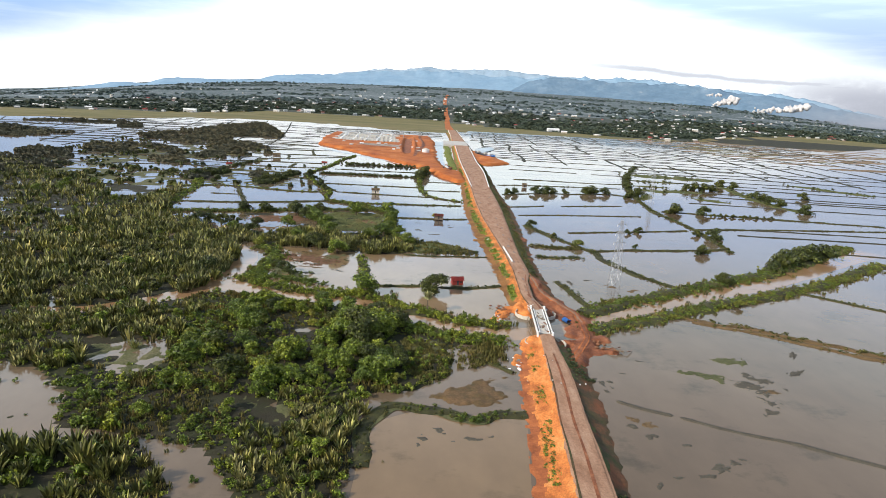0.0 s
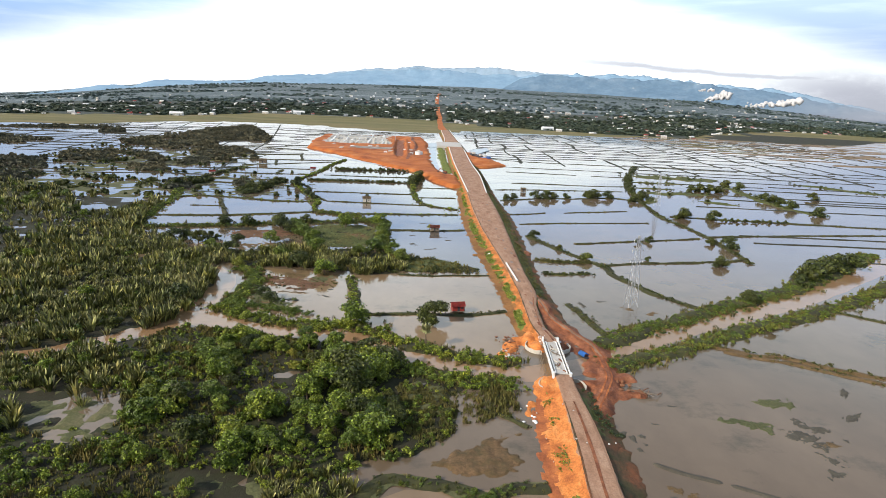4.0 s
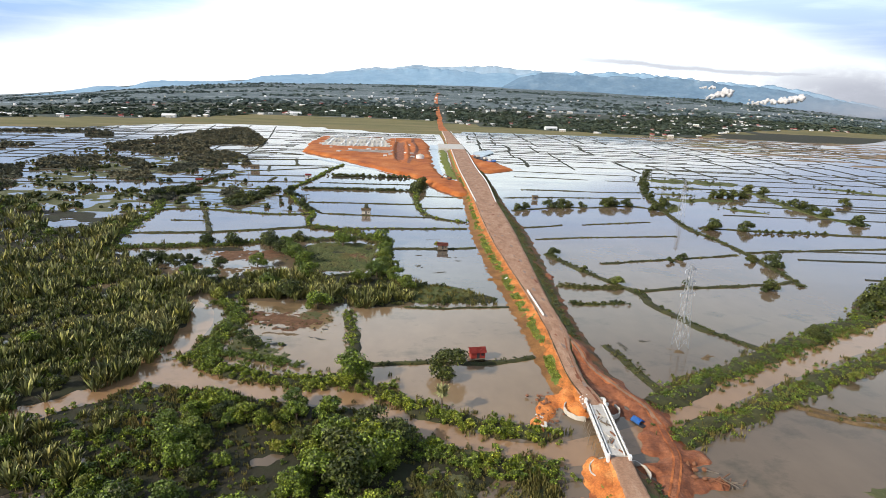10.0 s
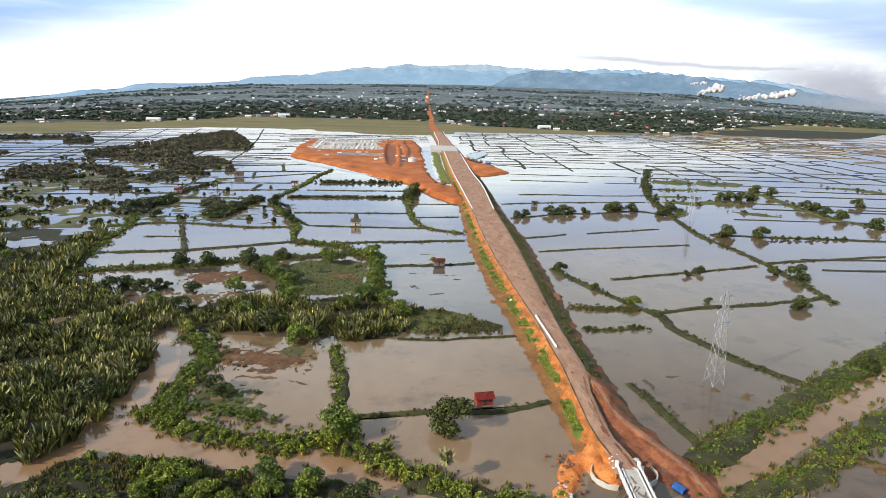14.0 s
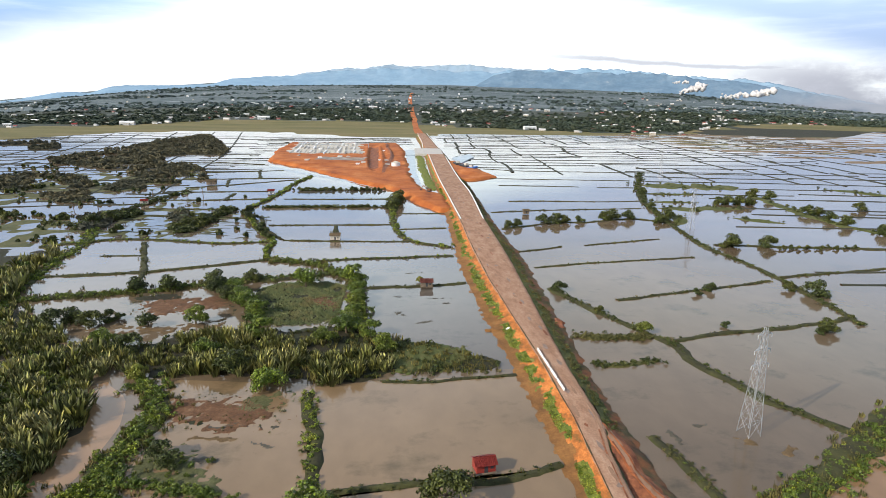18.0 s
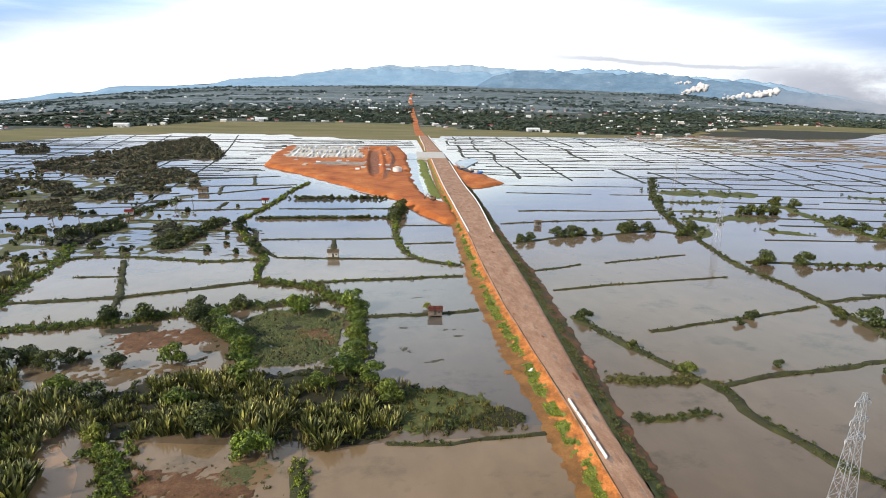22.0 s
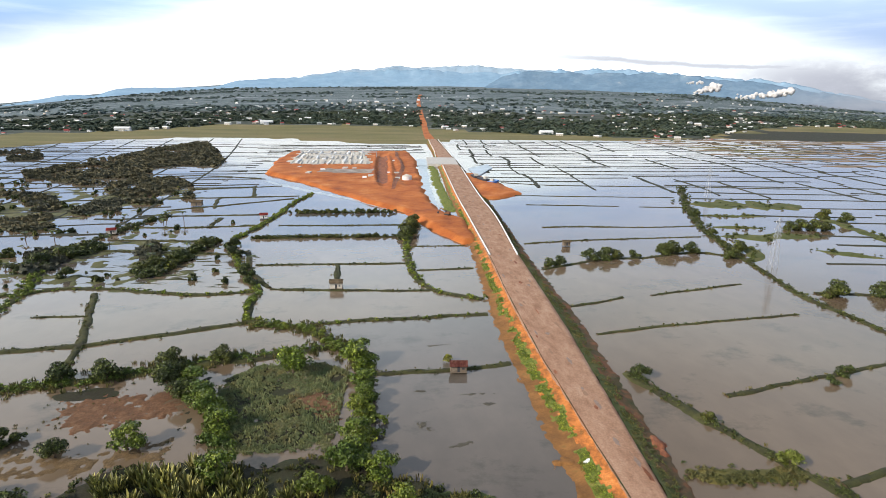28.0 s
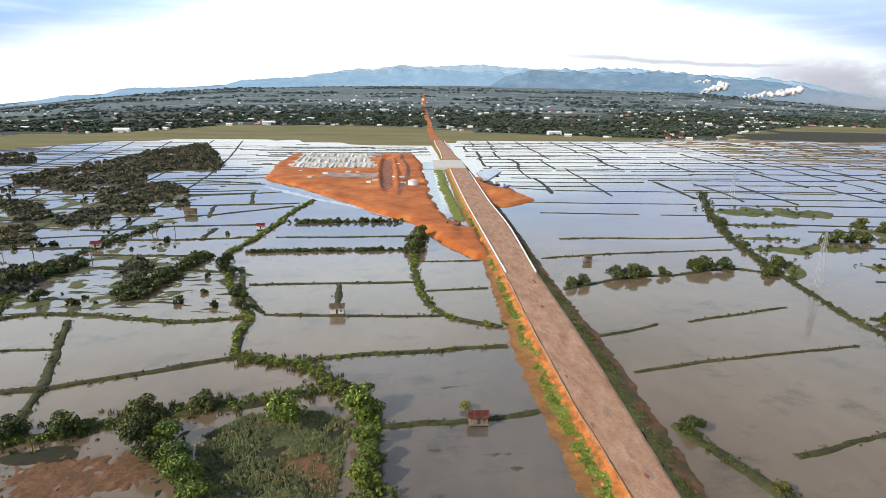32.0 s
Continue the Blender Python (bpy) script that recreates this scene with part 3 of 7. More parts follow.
# ---- ground and water ----
def spread(lo, hi, step, out_lo, out_hi):
    """Grid lines: even between lo and hi, growing outwards."""
    mid = list(np.arange(lo, hi + step / 2, step))
    up, s = [mid[-1]], step
    while up[-1] < out_hi:
        s *= 1.06
        up.append(up[-1] + s)
    down, s = [mid[0]], step
    while down[-1] > out_lo:
        s *= 1.08
        down.append(down[-1] - s)
    return np.array(down[:0:-1] + mid + up[1:])


gx, gy = spread(-150, 120, 1.5, -5200, 5200), spread(0, 300, 1.5, -2500, 5200)
GX, GY = np.meshgrid(gx, gy)
GZ = land(GX, GY)
nx, ny = len(gx), len(gy)
ids = np.arange(nx * ny).reshape(ny, nx)
quads = np.stack([ids[:-1, :-1], ids[:-1, 1:], ids[1:, 1:], ids[1:, :-1]], 2).reshape(-1, 4)
ground = sheet("ground", np.stack([GX, GY, GZ], 2).reshape(-1, 3), quads, [M_MARSH, M_FLOOR, M_FIELD, M_PLAIN], smooth=True)
cx, cy = (GX[:-1, :-1] + GX[1:, 1:]).reshape(-1) / 2, (GY[:-1, :-1] + GY[1:, 1:]).reshape(-1) / 2
kind_of = np.zeros(cx.shape, np.int32)
kind_of[cy > far_edge(cx) - 30] = 2
edge_ = np.interp(cx, (-900, -494, -337, -72, 62, 182, 399, 621, 700, 1065, 1600), (1000, 1232, 1450, 1480, 1440, 1345, 1234, 1195, 1300, 1560, 1560))
kind_of[cy > edge_] = 1
kind_of[(cy > 1780 + 320 * lattice(cx, cy, 400, 12)) | (cx < -1700) | (cx > 2400)] = 3
ground.data.polygons.foreach_set("material_index", kind_of)
tagged(ground, "marshy ground with muddy soil, red fill and far dry fields", "ground", kind="structure")

water = sheet("water", [(-760, -2400, 0), (1280, -2400, 0), (1280, 1450, 0), (880, 1450, 0), (600, 1220, 0), (150, 1190, 0), (-250, 1190, 0), (-560, 1080, 0), (-760, 900, 0)], [tuple(range(9))], M_WATER)
tagged(water, "still brown flood water mirroring the pale sky", "water", kind="structure")


def fill_height(x, y):
    """The made ground of red laterite beside the road."""
    out = np.full(np.shape(x), -1.2)
    for poly, top in ((PLATEAU, 2.3), (TIP, 1.6)):
        d = inside(x, y, poly) + (lattice(x, y, 19, 31) - 0.5) * 3.5 + (lattice(x, y, 5, 32) - 0.5) * 2.4
        hump = (lattice(x, y, 40, 33) - 0.45) * 1.3 + (lattice(x, y, 8, 34) - 0.5) * 0.5
        out = np.maximum(out, -1.2 + (1.2 + top + hump) * np.clip(d / 6 + 0.5, 0, 1))
    # a long pit, a hauling cut and a heap
    for px, py, rx, ry, dz in ((2, 730, 6.5, 118, -3.2), (10, 735, 3, 110, 1.8), (-6, 735, 3, 105, 1.0), (20, 760, 4, 60, 1.6), (26, 640, 9, 40, -1.4), (-60, 660, 30, 14, 1.0), (16, 860, 6, 26, 1.6), (34, 470, 8, 26, 0.8), (94, 600, 9, 22, 1.6)):
        q = np.hypot((x - px) / rx, (y - py) / ry)
        out = np.where(out > 0.4, np.maximum(out + dz * np.clip(1.25 - q, 0, 0.5) * 2, 0.35), out)
    return out


for name, x0, x1, y0, y1 in (("red_fill", -130, 66, 396, 920), ("red_spoil", 62, 126, 535, 705)):
    fx, fy = np.meshgrid(np.arange(x0, x1, 1.6), np.arange(y0, y1, 2.2))
    fz = fill_height(fx, fy)
    k = np.arange(fx.size).reshape(fx.shape)
    q4 = np.stack([k[:-1, :-1], k[:-1, 1:], k[1:, 1:], k[1:, :-1]], 2).reshape(-1, 4)
    ok = (fz.reshape(-1)[q4] > -1.1).any(1)
    tagged(sheet(name, np.stack([fx, fy, fz], 2).reshape(-1, 3), q4[ok], M_LATERITE, smooth=True), "raw red laterite fill pushed out into the flood", "earthwork", kind="structure")


def ribbon(name, points, widths, z, material, step=3.0, wobble=0.5):
    """A flat strip of varying width along a line."""
    c = along([(p[0], p[1]) for p in points], step)
    w = np.interp(np.linspace(0, 1, len(c)), np.linspace(0, 1, len(widths)), widths)
    d = np.gradient(c, axis=0)
    d /= np.hypot(d[:, 0], d[:, 1])[:, None]
    nrm = np.stack([-d[:, 1], d[:, 0]], 1)
    j = (lattice(c[:, 0], c[:, 1], 6, 11) - 0.5) * wobble * 2
    a, b = c + nrm * (w / 2 + j)[:, None], c - nrm * (w / 2 - j)[:, None]
    v = [(p[0], p[1], z) for q in zip(a, b) for p in q]
    return sheet(name, v, [(2 * i, 2 * i + 1, 2 * i + 3, 2 * i + 2) for i in range(len(c) - 1)], material)


tagged(ribbon("stream_water", [(-12, 160), (-72, 184), (-65, 173), (-63, 160), (-63.5, 148), (-65, 138), (-61, 129), (-45, 124), (-29, 120), (-14, 117), (-6, 113), (1, 108), (8, 101), (15, 96), (22, 93), (31, 91), (40, 92), (50, 95), (62, 99), (72, 107), (95, 122), (120, 136), (160, 157), (210, 190), (260, 222)][1:], [5, 10, 11, 13, 11, 9, 9, 9, 9, 10, 11, 12, 12, 12, 12, 13], 0.012, M_STREAM), "silty tan stream winding between green banks", "stream", kind="structure")
tagged(ribbon("canal_water", [(-63, 136), (-66, 128), (-71, 120), (-82, 110), (-95, 102), (-130, 84), (-180, 60)], [12, 12, 11, 10, 9, 8, 8], 0.016, M_STREAM), "silty tan side channel through the palm swamp", "stream", kind="structure")


# ---- the road on its embankment ----
# y, road edges, feet of the banks, height
SOUTH = ((-260, 5, 13, -6, 17, 2.4), (-120, 21, 29, 11, 33, 2.4), (11, 36, 43.3, 28, 47, 2.4), (35, 39, 45.6, 31.5, 51, 2.4), (61, 42.2, 48, 33.5, 55, 2.5), (78, 44.2, 48.6, 37, 55, 2.7), (86.5, 45.1, 49.1, 43.4, 50.8, 2.75))
NORTH = ((106.5, 46.6, 51.0, 45.4, 52.4, 2.75), (113, 46.7, 50.8, 41.6, 54, 2.65), (118, 46.3, 50.0, 40.6, 52.8, 2.6), (125, 46.3, 50.3, 40, 52.8, 2.5), (132, 46.6, 50.9, 40.2, 53.4, 2.5), (140, 47.1, 51.8, 40.4, 55.5, 2.5), (147, 47.7, 53.6, 40.5, 60.6, 2.5), (154, 48.2, 54.7, 40.6, 61, 2.5), (180, 48.6, 55.4, 40, 62.6, 2.5), (213, 48.4, 57.7, 38.9, 65.6, 2.5), (235, 48.2, 59.5, 38.7, 67.4, 2.5), (257, 47.8, 61, 38.4, 69.4, 2.5), (282, 48.2, 63, 38.6, 71.2, 2.5), (310, 49, 64.5, 40, 73, 2.5), (375, 52, 67.5, 44.5, 74, 2.5), (474, 55.5, 74, 50, 79, 2.5), (560, 58, 77, 52.5, 83, 2.5), (739, 66, 85, 61, 89, 2.5), (912, 73, 89, 68, 93, 2.5), (1030, 77, 92, 70, 97, 2.2), (1120, 82, 94, 76, 99, 1.2))


def swept(name, stations, cols, material, step=2.0, rough_=0.0, seed=0):
    """A strip between rows of the stations; cols: functions of a station giving x and z across the strip."""
    st = np.array(stations, float)
    ys = np.arange(st[0, 0], st[-1, 0] + 0.01, step)
    s = np.stack([ys] + [np.interp(ys, st[:, 0], st[:, k]) for k in range(1, 6)], 1)
    v = []
    for row in s:
        for x, z in cols(row):
            n1 = lattice(x, row[0], 2.2, seed) - 0.5 + 0.6 * (lattice(x, row[0], 0.9, seed + 1) - 0.5)
            v.append((x + n1 * rough_, row[0], z + n1 * rough_ * 0.6))
    k = len(cols(s[0]))
    f = [(i * k + j, i * k + j + 1, (i + 1) * k + j + 1, (i + 1) * k + j) for i in range(len(s) - 1) for j in range(k - 1)]
    return tagged(sheet(name, v, f, material, smooth=rough_ > 0), kind="structure")


def blend(a, b, t):
    return a + (b - a) * t


def left_bank(r):
    return [(r[3] - 1.5, -0.8), (r[3], -0.05)] + [(blend(r[3], r[1], t), -0.05 + (r[5] + 0.05) * (t ** 1.8)) for t in (0.06, 0.12, 0.18, 0.24, 0.30, 0.36, 0.42, 0.48, 0.54, 0.60, 0.66, 0.72, 0.78, 0.84, 0.92, 1.0)]


def right_bank(r):
    return [(blend(r[2], r[4], t), r[5] - (r[5] + 0.05) * (t ** 0.8)) for t in (0.0, 0.15, 0.3, 0.48, 0.66, 0.84, 1.0)] + [(r[4] + 1.5, -0.8)]


def road_top(r):
    return [(r[1] - 0.7, r[5] - 0.9)] + [(blend(r[1], r[2], t), r[5] + 0.02 + 0.10 * math.sin(math.pi * t)) for t in (0, 0.1, 0.2, 0.3, 0.4, 0.5, 0.6, 0.7, 0.8, 0.9, 1.0)] + [(r[2] + 0.7, r[5] - 0.9)]


for label, st in (("south", SOUTH), ("north", NORTH)):
    tagged(swept("road_" + label, st, road_top, M_ROAD, 2.0, 0.12, 3), "unfinished graded laterite road on an embankment", "road")
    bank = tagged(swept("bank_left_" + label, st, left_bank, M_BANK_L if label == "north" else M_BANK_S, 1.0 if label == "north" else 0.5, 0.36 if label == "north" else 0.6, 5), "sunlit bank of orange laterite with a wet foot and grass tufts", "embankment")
    bank.data.materials.append(M_BANK_LOW if label == "north" else M_BANK_FOOT)
    col = np.arange(len(bank.data.polygons)) % 17
    mid = np.array([tuple(f.center) for f in bank.data.polygons])
    foot = col + (lattice(mid[:, 0], mid[:, 1], 6, 43) - 0.5) * 5 + (lattice(mid[:, 0], mid[:, 1], 1.5, 44) - 0.5) * 4 < (10.6 if label == "north" else 6.4)
    bank.data.materials.append(M_BANK_GREEN)
    turf = lattice(mid[:, 0], mid[:, 1], 4.6, 45) * 0.7 + lattice(mid[:, 0], mid[:, 1], 1.6, 46) * 0.3
    reach = col + (lattice(mid[:, 0], mid[:, 1], 2.2, 47) - 0.5) * 4
    lush = (turf > (0.40 if label == "north" else 0.9)) & (mid[:, 1] > 116) & (reach > 8.2) & (reach < 13.6)
    bank.data.polygons.foreach_set("material_index", np.where(lush, 2, foot.astype(np.int32)))
    bank = tagged(swept("bank_right_" + label, st, right_bank, M_BANK_R, 1.0, 0.6, 9), "bank of dark red earth darkened further as its shaded side, with weeds along its top", "embankment")
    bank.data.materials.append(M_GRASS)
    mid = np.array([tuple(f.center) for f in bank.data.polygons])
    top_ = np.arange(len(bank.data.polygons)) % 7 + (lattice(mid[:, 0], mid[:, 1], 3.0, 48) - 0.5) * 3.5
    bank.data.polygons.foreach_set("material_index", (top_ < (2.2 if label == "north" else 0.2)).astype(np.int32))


# ---- dykes ----
PATHS = []


def dyke(points, width=1.8, height=0.45, material=None, step=1.5, rough_=0.35, taper=0.0, label="low earth dyke with thin weeds between flooded paddies"):
    c = along(points, step)
    if height > 0.25 and step < 2:
        PATHS.append((points, width))
    d = np.gradient(c, axis=0)
    d /= np.hypot(d[:, 0], d[:, 1])[:, None]
    nrm = np.stack([-d[:, 1], d[:, 0]], 1)
    prof = ((-0.75, -0.8), (-0.5, -0.02), (-0.28, 0.85), (0.0, 1.0), (0.28, 0.85), (0.5, -0.02), (0.75, -0.8))
    v = []
    for i, p in enumerate(c):
        w = width * (0.60 + 0.5 * lattice(p[0], p[1], 6.0, 21) + 0.4 * lattice(p[0], p[1], 1.9, 26))
        h = height * (0.45 + 0.7 * lattice(p[0], p[1], 5.0, 22) + 0.5 * lattice(p[0], p[1], 1.7, 27))
        if taper:
            k = min(1.0, (min(i, len(c) - 1 - i) * step + 0.15) / taper) ** 0.6
            w, h = w * k, h * k
        off = (lattice(p[0], p[1], 8.0, 23) - 0.5) * width * rough_ * 2
        for a, b in prof:
            q = p + nrm[i] * (a * w + off)
            j = (lattice(q[0], q[1], 0.8, 24) - 0.5) * rough_
            v.append((q[0] + j, q[1] - j, b * h if b > 0 else b * 0.8))
    k = len(prof)
    f = [(i * k + j, i * k + j + 1, (i + 1) * k + j + 1, (i + 1) * k + j) for i in range(len(c) - 1) for j in range(k - 1)]
    return tagged(sheet("dyke", v, f, material or M_DYKE, smooth=True), label, "dyke", kind="structure")


POND_RING = [(-4, 22), (-4.2, 28), (-4.6, 35.6), (-2.3, 41.8), (1.4, 45.7), (6.6, 45.2), (13, 43.6), (18, 41), (22, 40), (26, 43), (33, 44)]
HUT_DYKE_S = [(-11, 134), (-3, 134.5), (4, 135), (10, 136), (24, 135), (33, 137), (41, 139)]
HEDGE_STREAM_N = [(-59, 139), (-47, 131), (-35, 126), (-21, 123), (-12, 125), (1, 114), (12, 107), (21, 102), (35, 98)]
HEDGE_STREAM_S = [(-1, 100), (8, 94), (17, 89), (25, 86), (33, 85)]
HEDGE_CANAL_E = [(-52, 138), (-55, 146), (-52.5, 157), (-52, 167), (-55, 176), (-61, 184)]
CANAL_N = [(66, 111), (79, 121), (102, 133), (127, 148), (161, 166), (195, 190), (253, 232)]
CANAL_S = [(64, 96), (76, 102), (97, 112), (117, 123), (142, 135), (182, 155), (245, 196)]
HEDGE_MID = [(-137, 245), (-128, 251), (-116, 255), (-99, 258), (-82, 261), (-62, 269), (-43, 273), (-26, 277), (-14, 281)]
POND_N = [(-49, 303), (-33, 298), (-24, 294), (-18, 286), (-12, 276), (-7, 266)]
PATH_W = [(-54, 576), (-63, 533), (-69, 482), (-75, 448), (-80, 425), (-75, 400), (-65, 371), (-55, 347), (-51, 338), (-51, 322), (-49, 304)]
EAST_LINE = [(186, 388), (179, 345), (175, 311), (177, 296), (178, 275), (178, 256), (176, 235), (173, 210)]
EAST_STRIP = [(271, 611), (228, 516), (203, 451), (192, 413), (186, 378)]
BUSH_DYKE = [(73, 255.5), (76, 246), (82, 230.5), (87, 217), (91, 207), (96, 200), (97, 186), (100, 174), (103, 165), (107, 157), (111, 149), (117, 141)]

DYKE_LINES_1 = ((HUT_DYKE_S, 1.6, 0.5), (HEDGE_STREAM_N, 5.0, 0.6), (HEDGE_STREAM_S, 5.0, 0.5), (HEDGE_CANAL_E, 5.0, 0.5), (CANAL_N, 6.5, 0.8), (CANAL_S, 6.0, 0.8), (HEDGE_MID, 4.0, 0.6), (POND_N, 4.0, 0.6), (PATH_W, 2.6, 0.5), (EAST_LINE, 3.2, 0.5), (EAST_STRIP, 5.0, 0.5), (BUSH_DYKE, 2.8, 0.5), ([(-16, 175), (-14, 162), (-13, 150), (-11.5, 132)], 3.0, 0.5), ([(3, 180), (18, 179), (41, 181)], 1.2, 0.35), ([(-2, 260), (13, 260), (25, 261), (39, 264)], 1.8, 0.5), ([(-25, 299), (-5, 302), (13, 303), (39, 306)], 2.2, 0.5), ([(-46, 339), (-18, 336), (20, 334)], 1.6, 0.4), ([(-59, 375), (-21, 375), (15, 375)], 1.6, 0.4), ([(-71, 428), (-36, 429), (12, 429)], 2.4, 0.5),)
DYKE_LINES_2 = (([(-62, 460), (-27, 459), (17, 460)], 1.2, 0.35), ([(-56, 497), (-23, 499), (8, 500)], 2.0, 0.4), ([(-68, 400), (-60, 367), (-47, 341)], 2.0, 0.5), ([(-137, 281), (-118, 283), (-101, 284.5), (-84, 289), (-64, 296), (-45, 303)], 2.2, 0.5), ([(-132, 254), (-138, 288), (-140, 306), (-141, 333), (-150, 365), (-155, 396)], 3.0, 0.6), ([(-114, 337), (-106, 312), (-98, 291), (-92, 268)], 2.2, 0.5), ([(-160, 330), (-139, 340), (-129, 344), (-111, 343), (-78, 334), (-53, 336)], 3.0, 0.5), ([(-124, 312), (-106, 312)], 1.2, 0.3), ([(20, 471), (16, 432), (13, 401), (14, 367), (17, 346), (24, 331), (40, 322)], 3.0, 0.6), ([(17, 407), (44, 407)], 1.0, 0.3),)
DYKE_LINES_3 = (([(16, 363), (43, 365)], 1.2, 0.35), ([(-165, 405), (-126, 402), (-76, 395)], 2.0, 0.4), ([(-145, 426), (-86, 421)], 1.6, 0.4), ([(-143, 457), (-110, 456), (-74, 461)], 1.8, 0.4), ([(-136, 489), (-78, 493)], 1.8, 0.4), ([(-153, 594), (-84, 614)], 2.2, 0.4), ([(-144, 555), (-63, 564)], 2.2, 0.4), ([(-143, 508), (-107, 528), (-66, 553)], 2.2, 0.4), ([(-121, 555), (-114, 516)], 2.4, 0.4), ([(-102, 483), (-102, 455)], 2.4, 0.4), ([(-106, 615), (-97, 561)], 2.4, 0.4), ([(-136, 492), (-149, 451), (-157, 396), (-162, 370)], 3.0, 0.5),)
DYKE_LINES_4 = (([(-227, 644), (-178, 676), (-110, 660)], 2.4, 0.4), ([(73, 312), (87, 316), (98, 321)], 1.1, 0.35), ([(111, 323), (158, 335)], 1.1, 0.35), ([(74, 284), (101, 290), (158, 298)], 1.1, 0.4), ([(75, 362), (94, 370), (113, 378), (131, 378), (149, 384), (170, 386), (188, 372)], 1.8, 0.4), ([(78, 410), (104, 415), (130, 418), (187, 422)], 1.3, 0.3), ([(99, 450), (123, 451), (169, 448), (200, 451)], 1.2, 0.3), ([(107, 525), (140, 522), (175, 517)], 1.6, 0.3), ([(190, 515), (228, 512)], 1.6, 0.3), ([(104, 566), (158, 560), (236, 554)], 1.4, 0.3),)
DYKE_LINES_5 = (([(110, 635), (158, 618), (279, 608), (384, 595)], 1.8, 0.35), ([(98, 201), (117, 205), (135, 208), (161, 212), (176, 218)], 1.8, 0.5), ([(95, 239.5), (114, 244.5), (137, 250), (172, 259)], 1.4, 0.45), ([(180, 264), (235, 273), (330, 285)], 1.8, 0.45), ([(183, 321), (235, 313), (330, 300)], 2.4, 0.45), ([(66, 148), (68, 138), (69, 128), (71, 117)], 2.2, 0.4), ([(165, 146), (176, 138), (195, 122), (240, 92)], 1.6, 0.4), (POND_RING, 2.6, 0.4), ([(23, 73.5), (29, 69.5), (33.6, 65)], 1.2, 0.4), ([(-19, 341), (-20, 358), (-21, 374)], 2.2, 0.5),)
for pts, w, h in (*DYKE_LINES_1, *DYKE_LINES_2, *DYKE_LINES_3, *DYKE_LINES_4, *DYKE_LINES_5):
    dyke(pts, w * (1.25 if w < 3 else 1.0), h)

for pts, w in (([(100, 113), (112, 106), (121, 103), (132, 96), (143, 90), (156, 82), (190, 62)], 2.8), ([(104, 108), (121, 99), (134, 91), (156, 77), (190, 57)], 2.2)):
    dyke(pts, w, 0.4, M_DRY, 1.0, 0.5)
# raw red earth round the bridge: a haul track, spoil and lobes of fill
HAUL = [(53.6, 152), (54.0, 146), (54.3, 138), (55.0, 128), (58.0, 120), (60.8, 113), (62.2, 107), (62.4, 101), (61.6, 94), (60.4, 87.6), (56, 79), (51.8, 71.6), (48.5, 62)]
WORKS = ((HAUL[:3], 0.9, 2.35, 0.42), (HAUL[2:4], 0.9, 1.9, 0.42), (HAUL[3:5], 1.1, 1.5, 0.45), (HAUL[4:], 1.3, 1.2, 0.5), ([(51.6, 136), (52.2, 127), (53.0, 118), (55.5, 111)], 1.0, 0.8, 0.3), ([(55.5, 111), (58, 107)], 1.0, 0.5, 0.3), ([(53, 86), (57, 84), (54, 76)], 1.8, 0.7, 0.4), ([(60, 98), (57, 92)], 1.2, 0.6, 0.5), ([(63, 88), (65.5, 89.5)], 0.8, 1.0, 0.5), ([(60, 79), (64, 81), (67, 81)], 0.5, 0.4, 0.4),
         ([(46.8, 121), (45, 116), (44.3, 114)], 1.0, 1.9, 0.6), ([(47, 111), (45.2, 108.6)], 0.7, 1.7, 0.62), ([(44.2, 82), (43.4, 84.5)], 0.9, 2.0, 0.65), ([(41, 115), (37, 110), (34.5, 104), (33.5, 100)], 0.9, 0.7, 0.6), ([(44.8, 85), (42.6, 80)], 1.5, 2.0, 0.55), ([(36.5, 76), (34.5, 70)], 0.6, 0.45, 0.45))


def works_height(x, y):
    out = np.full(np.shape(x), -1.2)
    bumpy = (lattice(x, y, 3.2, 36) - 0.5) * 1.0 + (lattice(x, y, 1.3, 37) - 0.5) * 0.5
    for pts, half, top, fall in WORKS:
        d = np.full(np.shape(x), 1e9)
        for (ax, ay), (bx, by) in zip(pts, pts[1:]):
            t = np.clip(((x - ax) * (bx - ax) + (y - ay) * (by - ay)) / ((bx - ax) ** 2 + (by - ay) ** 2), 0, 1)
            d = np.minimum(d, np.hypot(x - ax - t * (bx - ax), y - ay - t * (by - ay)))
        d = d + (lattice(x, y, 4.5, 38) - 0.5) * 2.0 + (lattice(x, y, 1.8, 35) - 0.5) * 0.9
        out = np.maximum(out, top - np.maximum(d - half, 0) * fall + bumpy * 0.65 - 0.25 * np.cos(np.clip(d, 0, 2.4) * 2.6) * (half > 1.5))
    return out


fx, fy = np.meshgrid(np.arange(29, 75, 0.5), np.arange(52, 186, 0.5))
fz = np.minimum(works_height(fx, fy), 2.45)
over_river = (np.abs(fx - 47.5) < 4.2) & (np.abs(fy - 96.2) < 9.5)
fz = np.where(over_river, -1.2, fz)
k = np.arange(fx.size).reshape(fx.shape)
q4 = np.stack([k[:-1, :-1], k[:-1, 1:], k[1:, 1:], k[1:, :-1]], 2).reshape(-1, 4)
ok = (fz.reshape(-1)[q4] > -0.7).any(1)
works = sheet("earthworks", np.stack([fx, fy, fz], 2).reshape(-1, 3), q4[ok], [M_RED_MUD, M_BANK_S, M_ROAD_DARK, M_BANK_R], smooth=True)
qx, qy = fx.reshape(-1)[q4[ok][:, 0]], fy.reshape(-1)[q4[ok][:, 0]]
trod = np.full(qx.shape, 1e9)
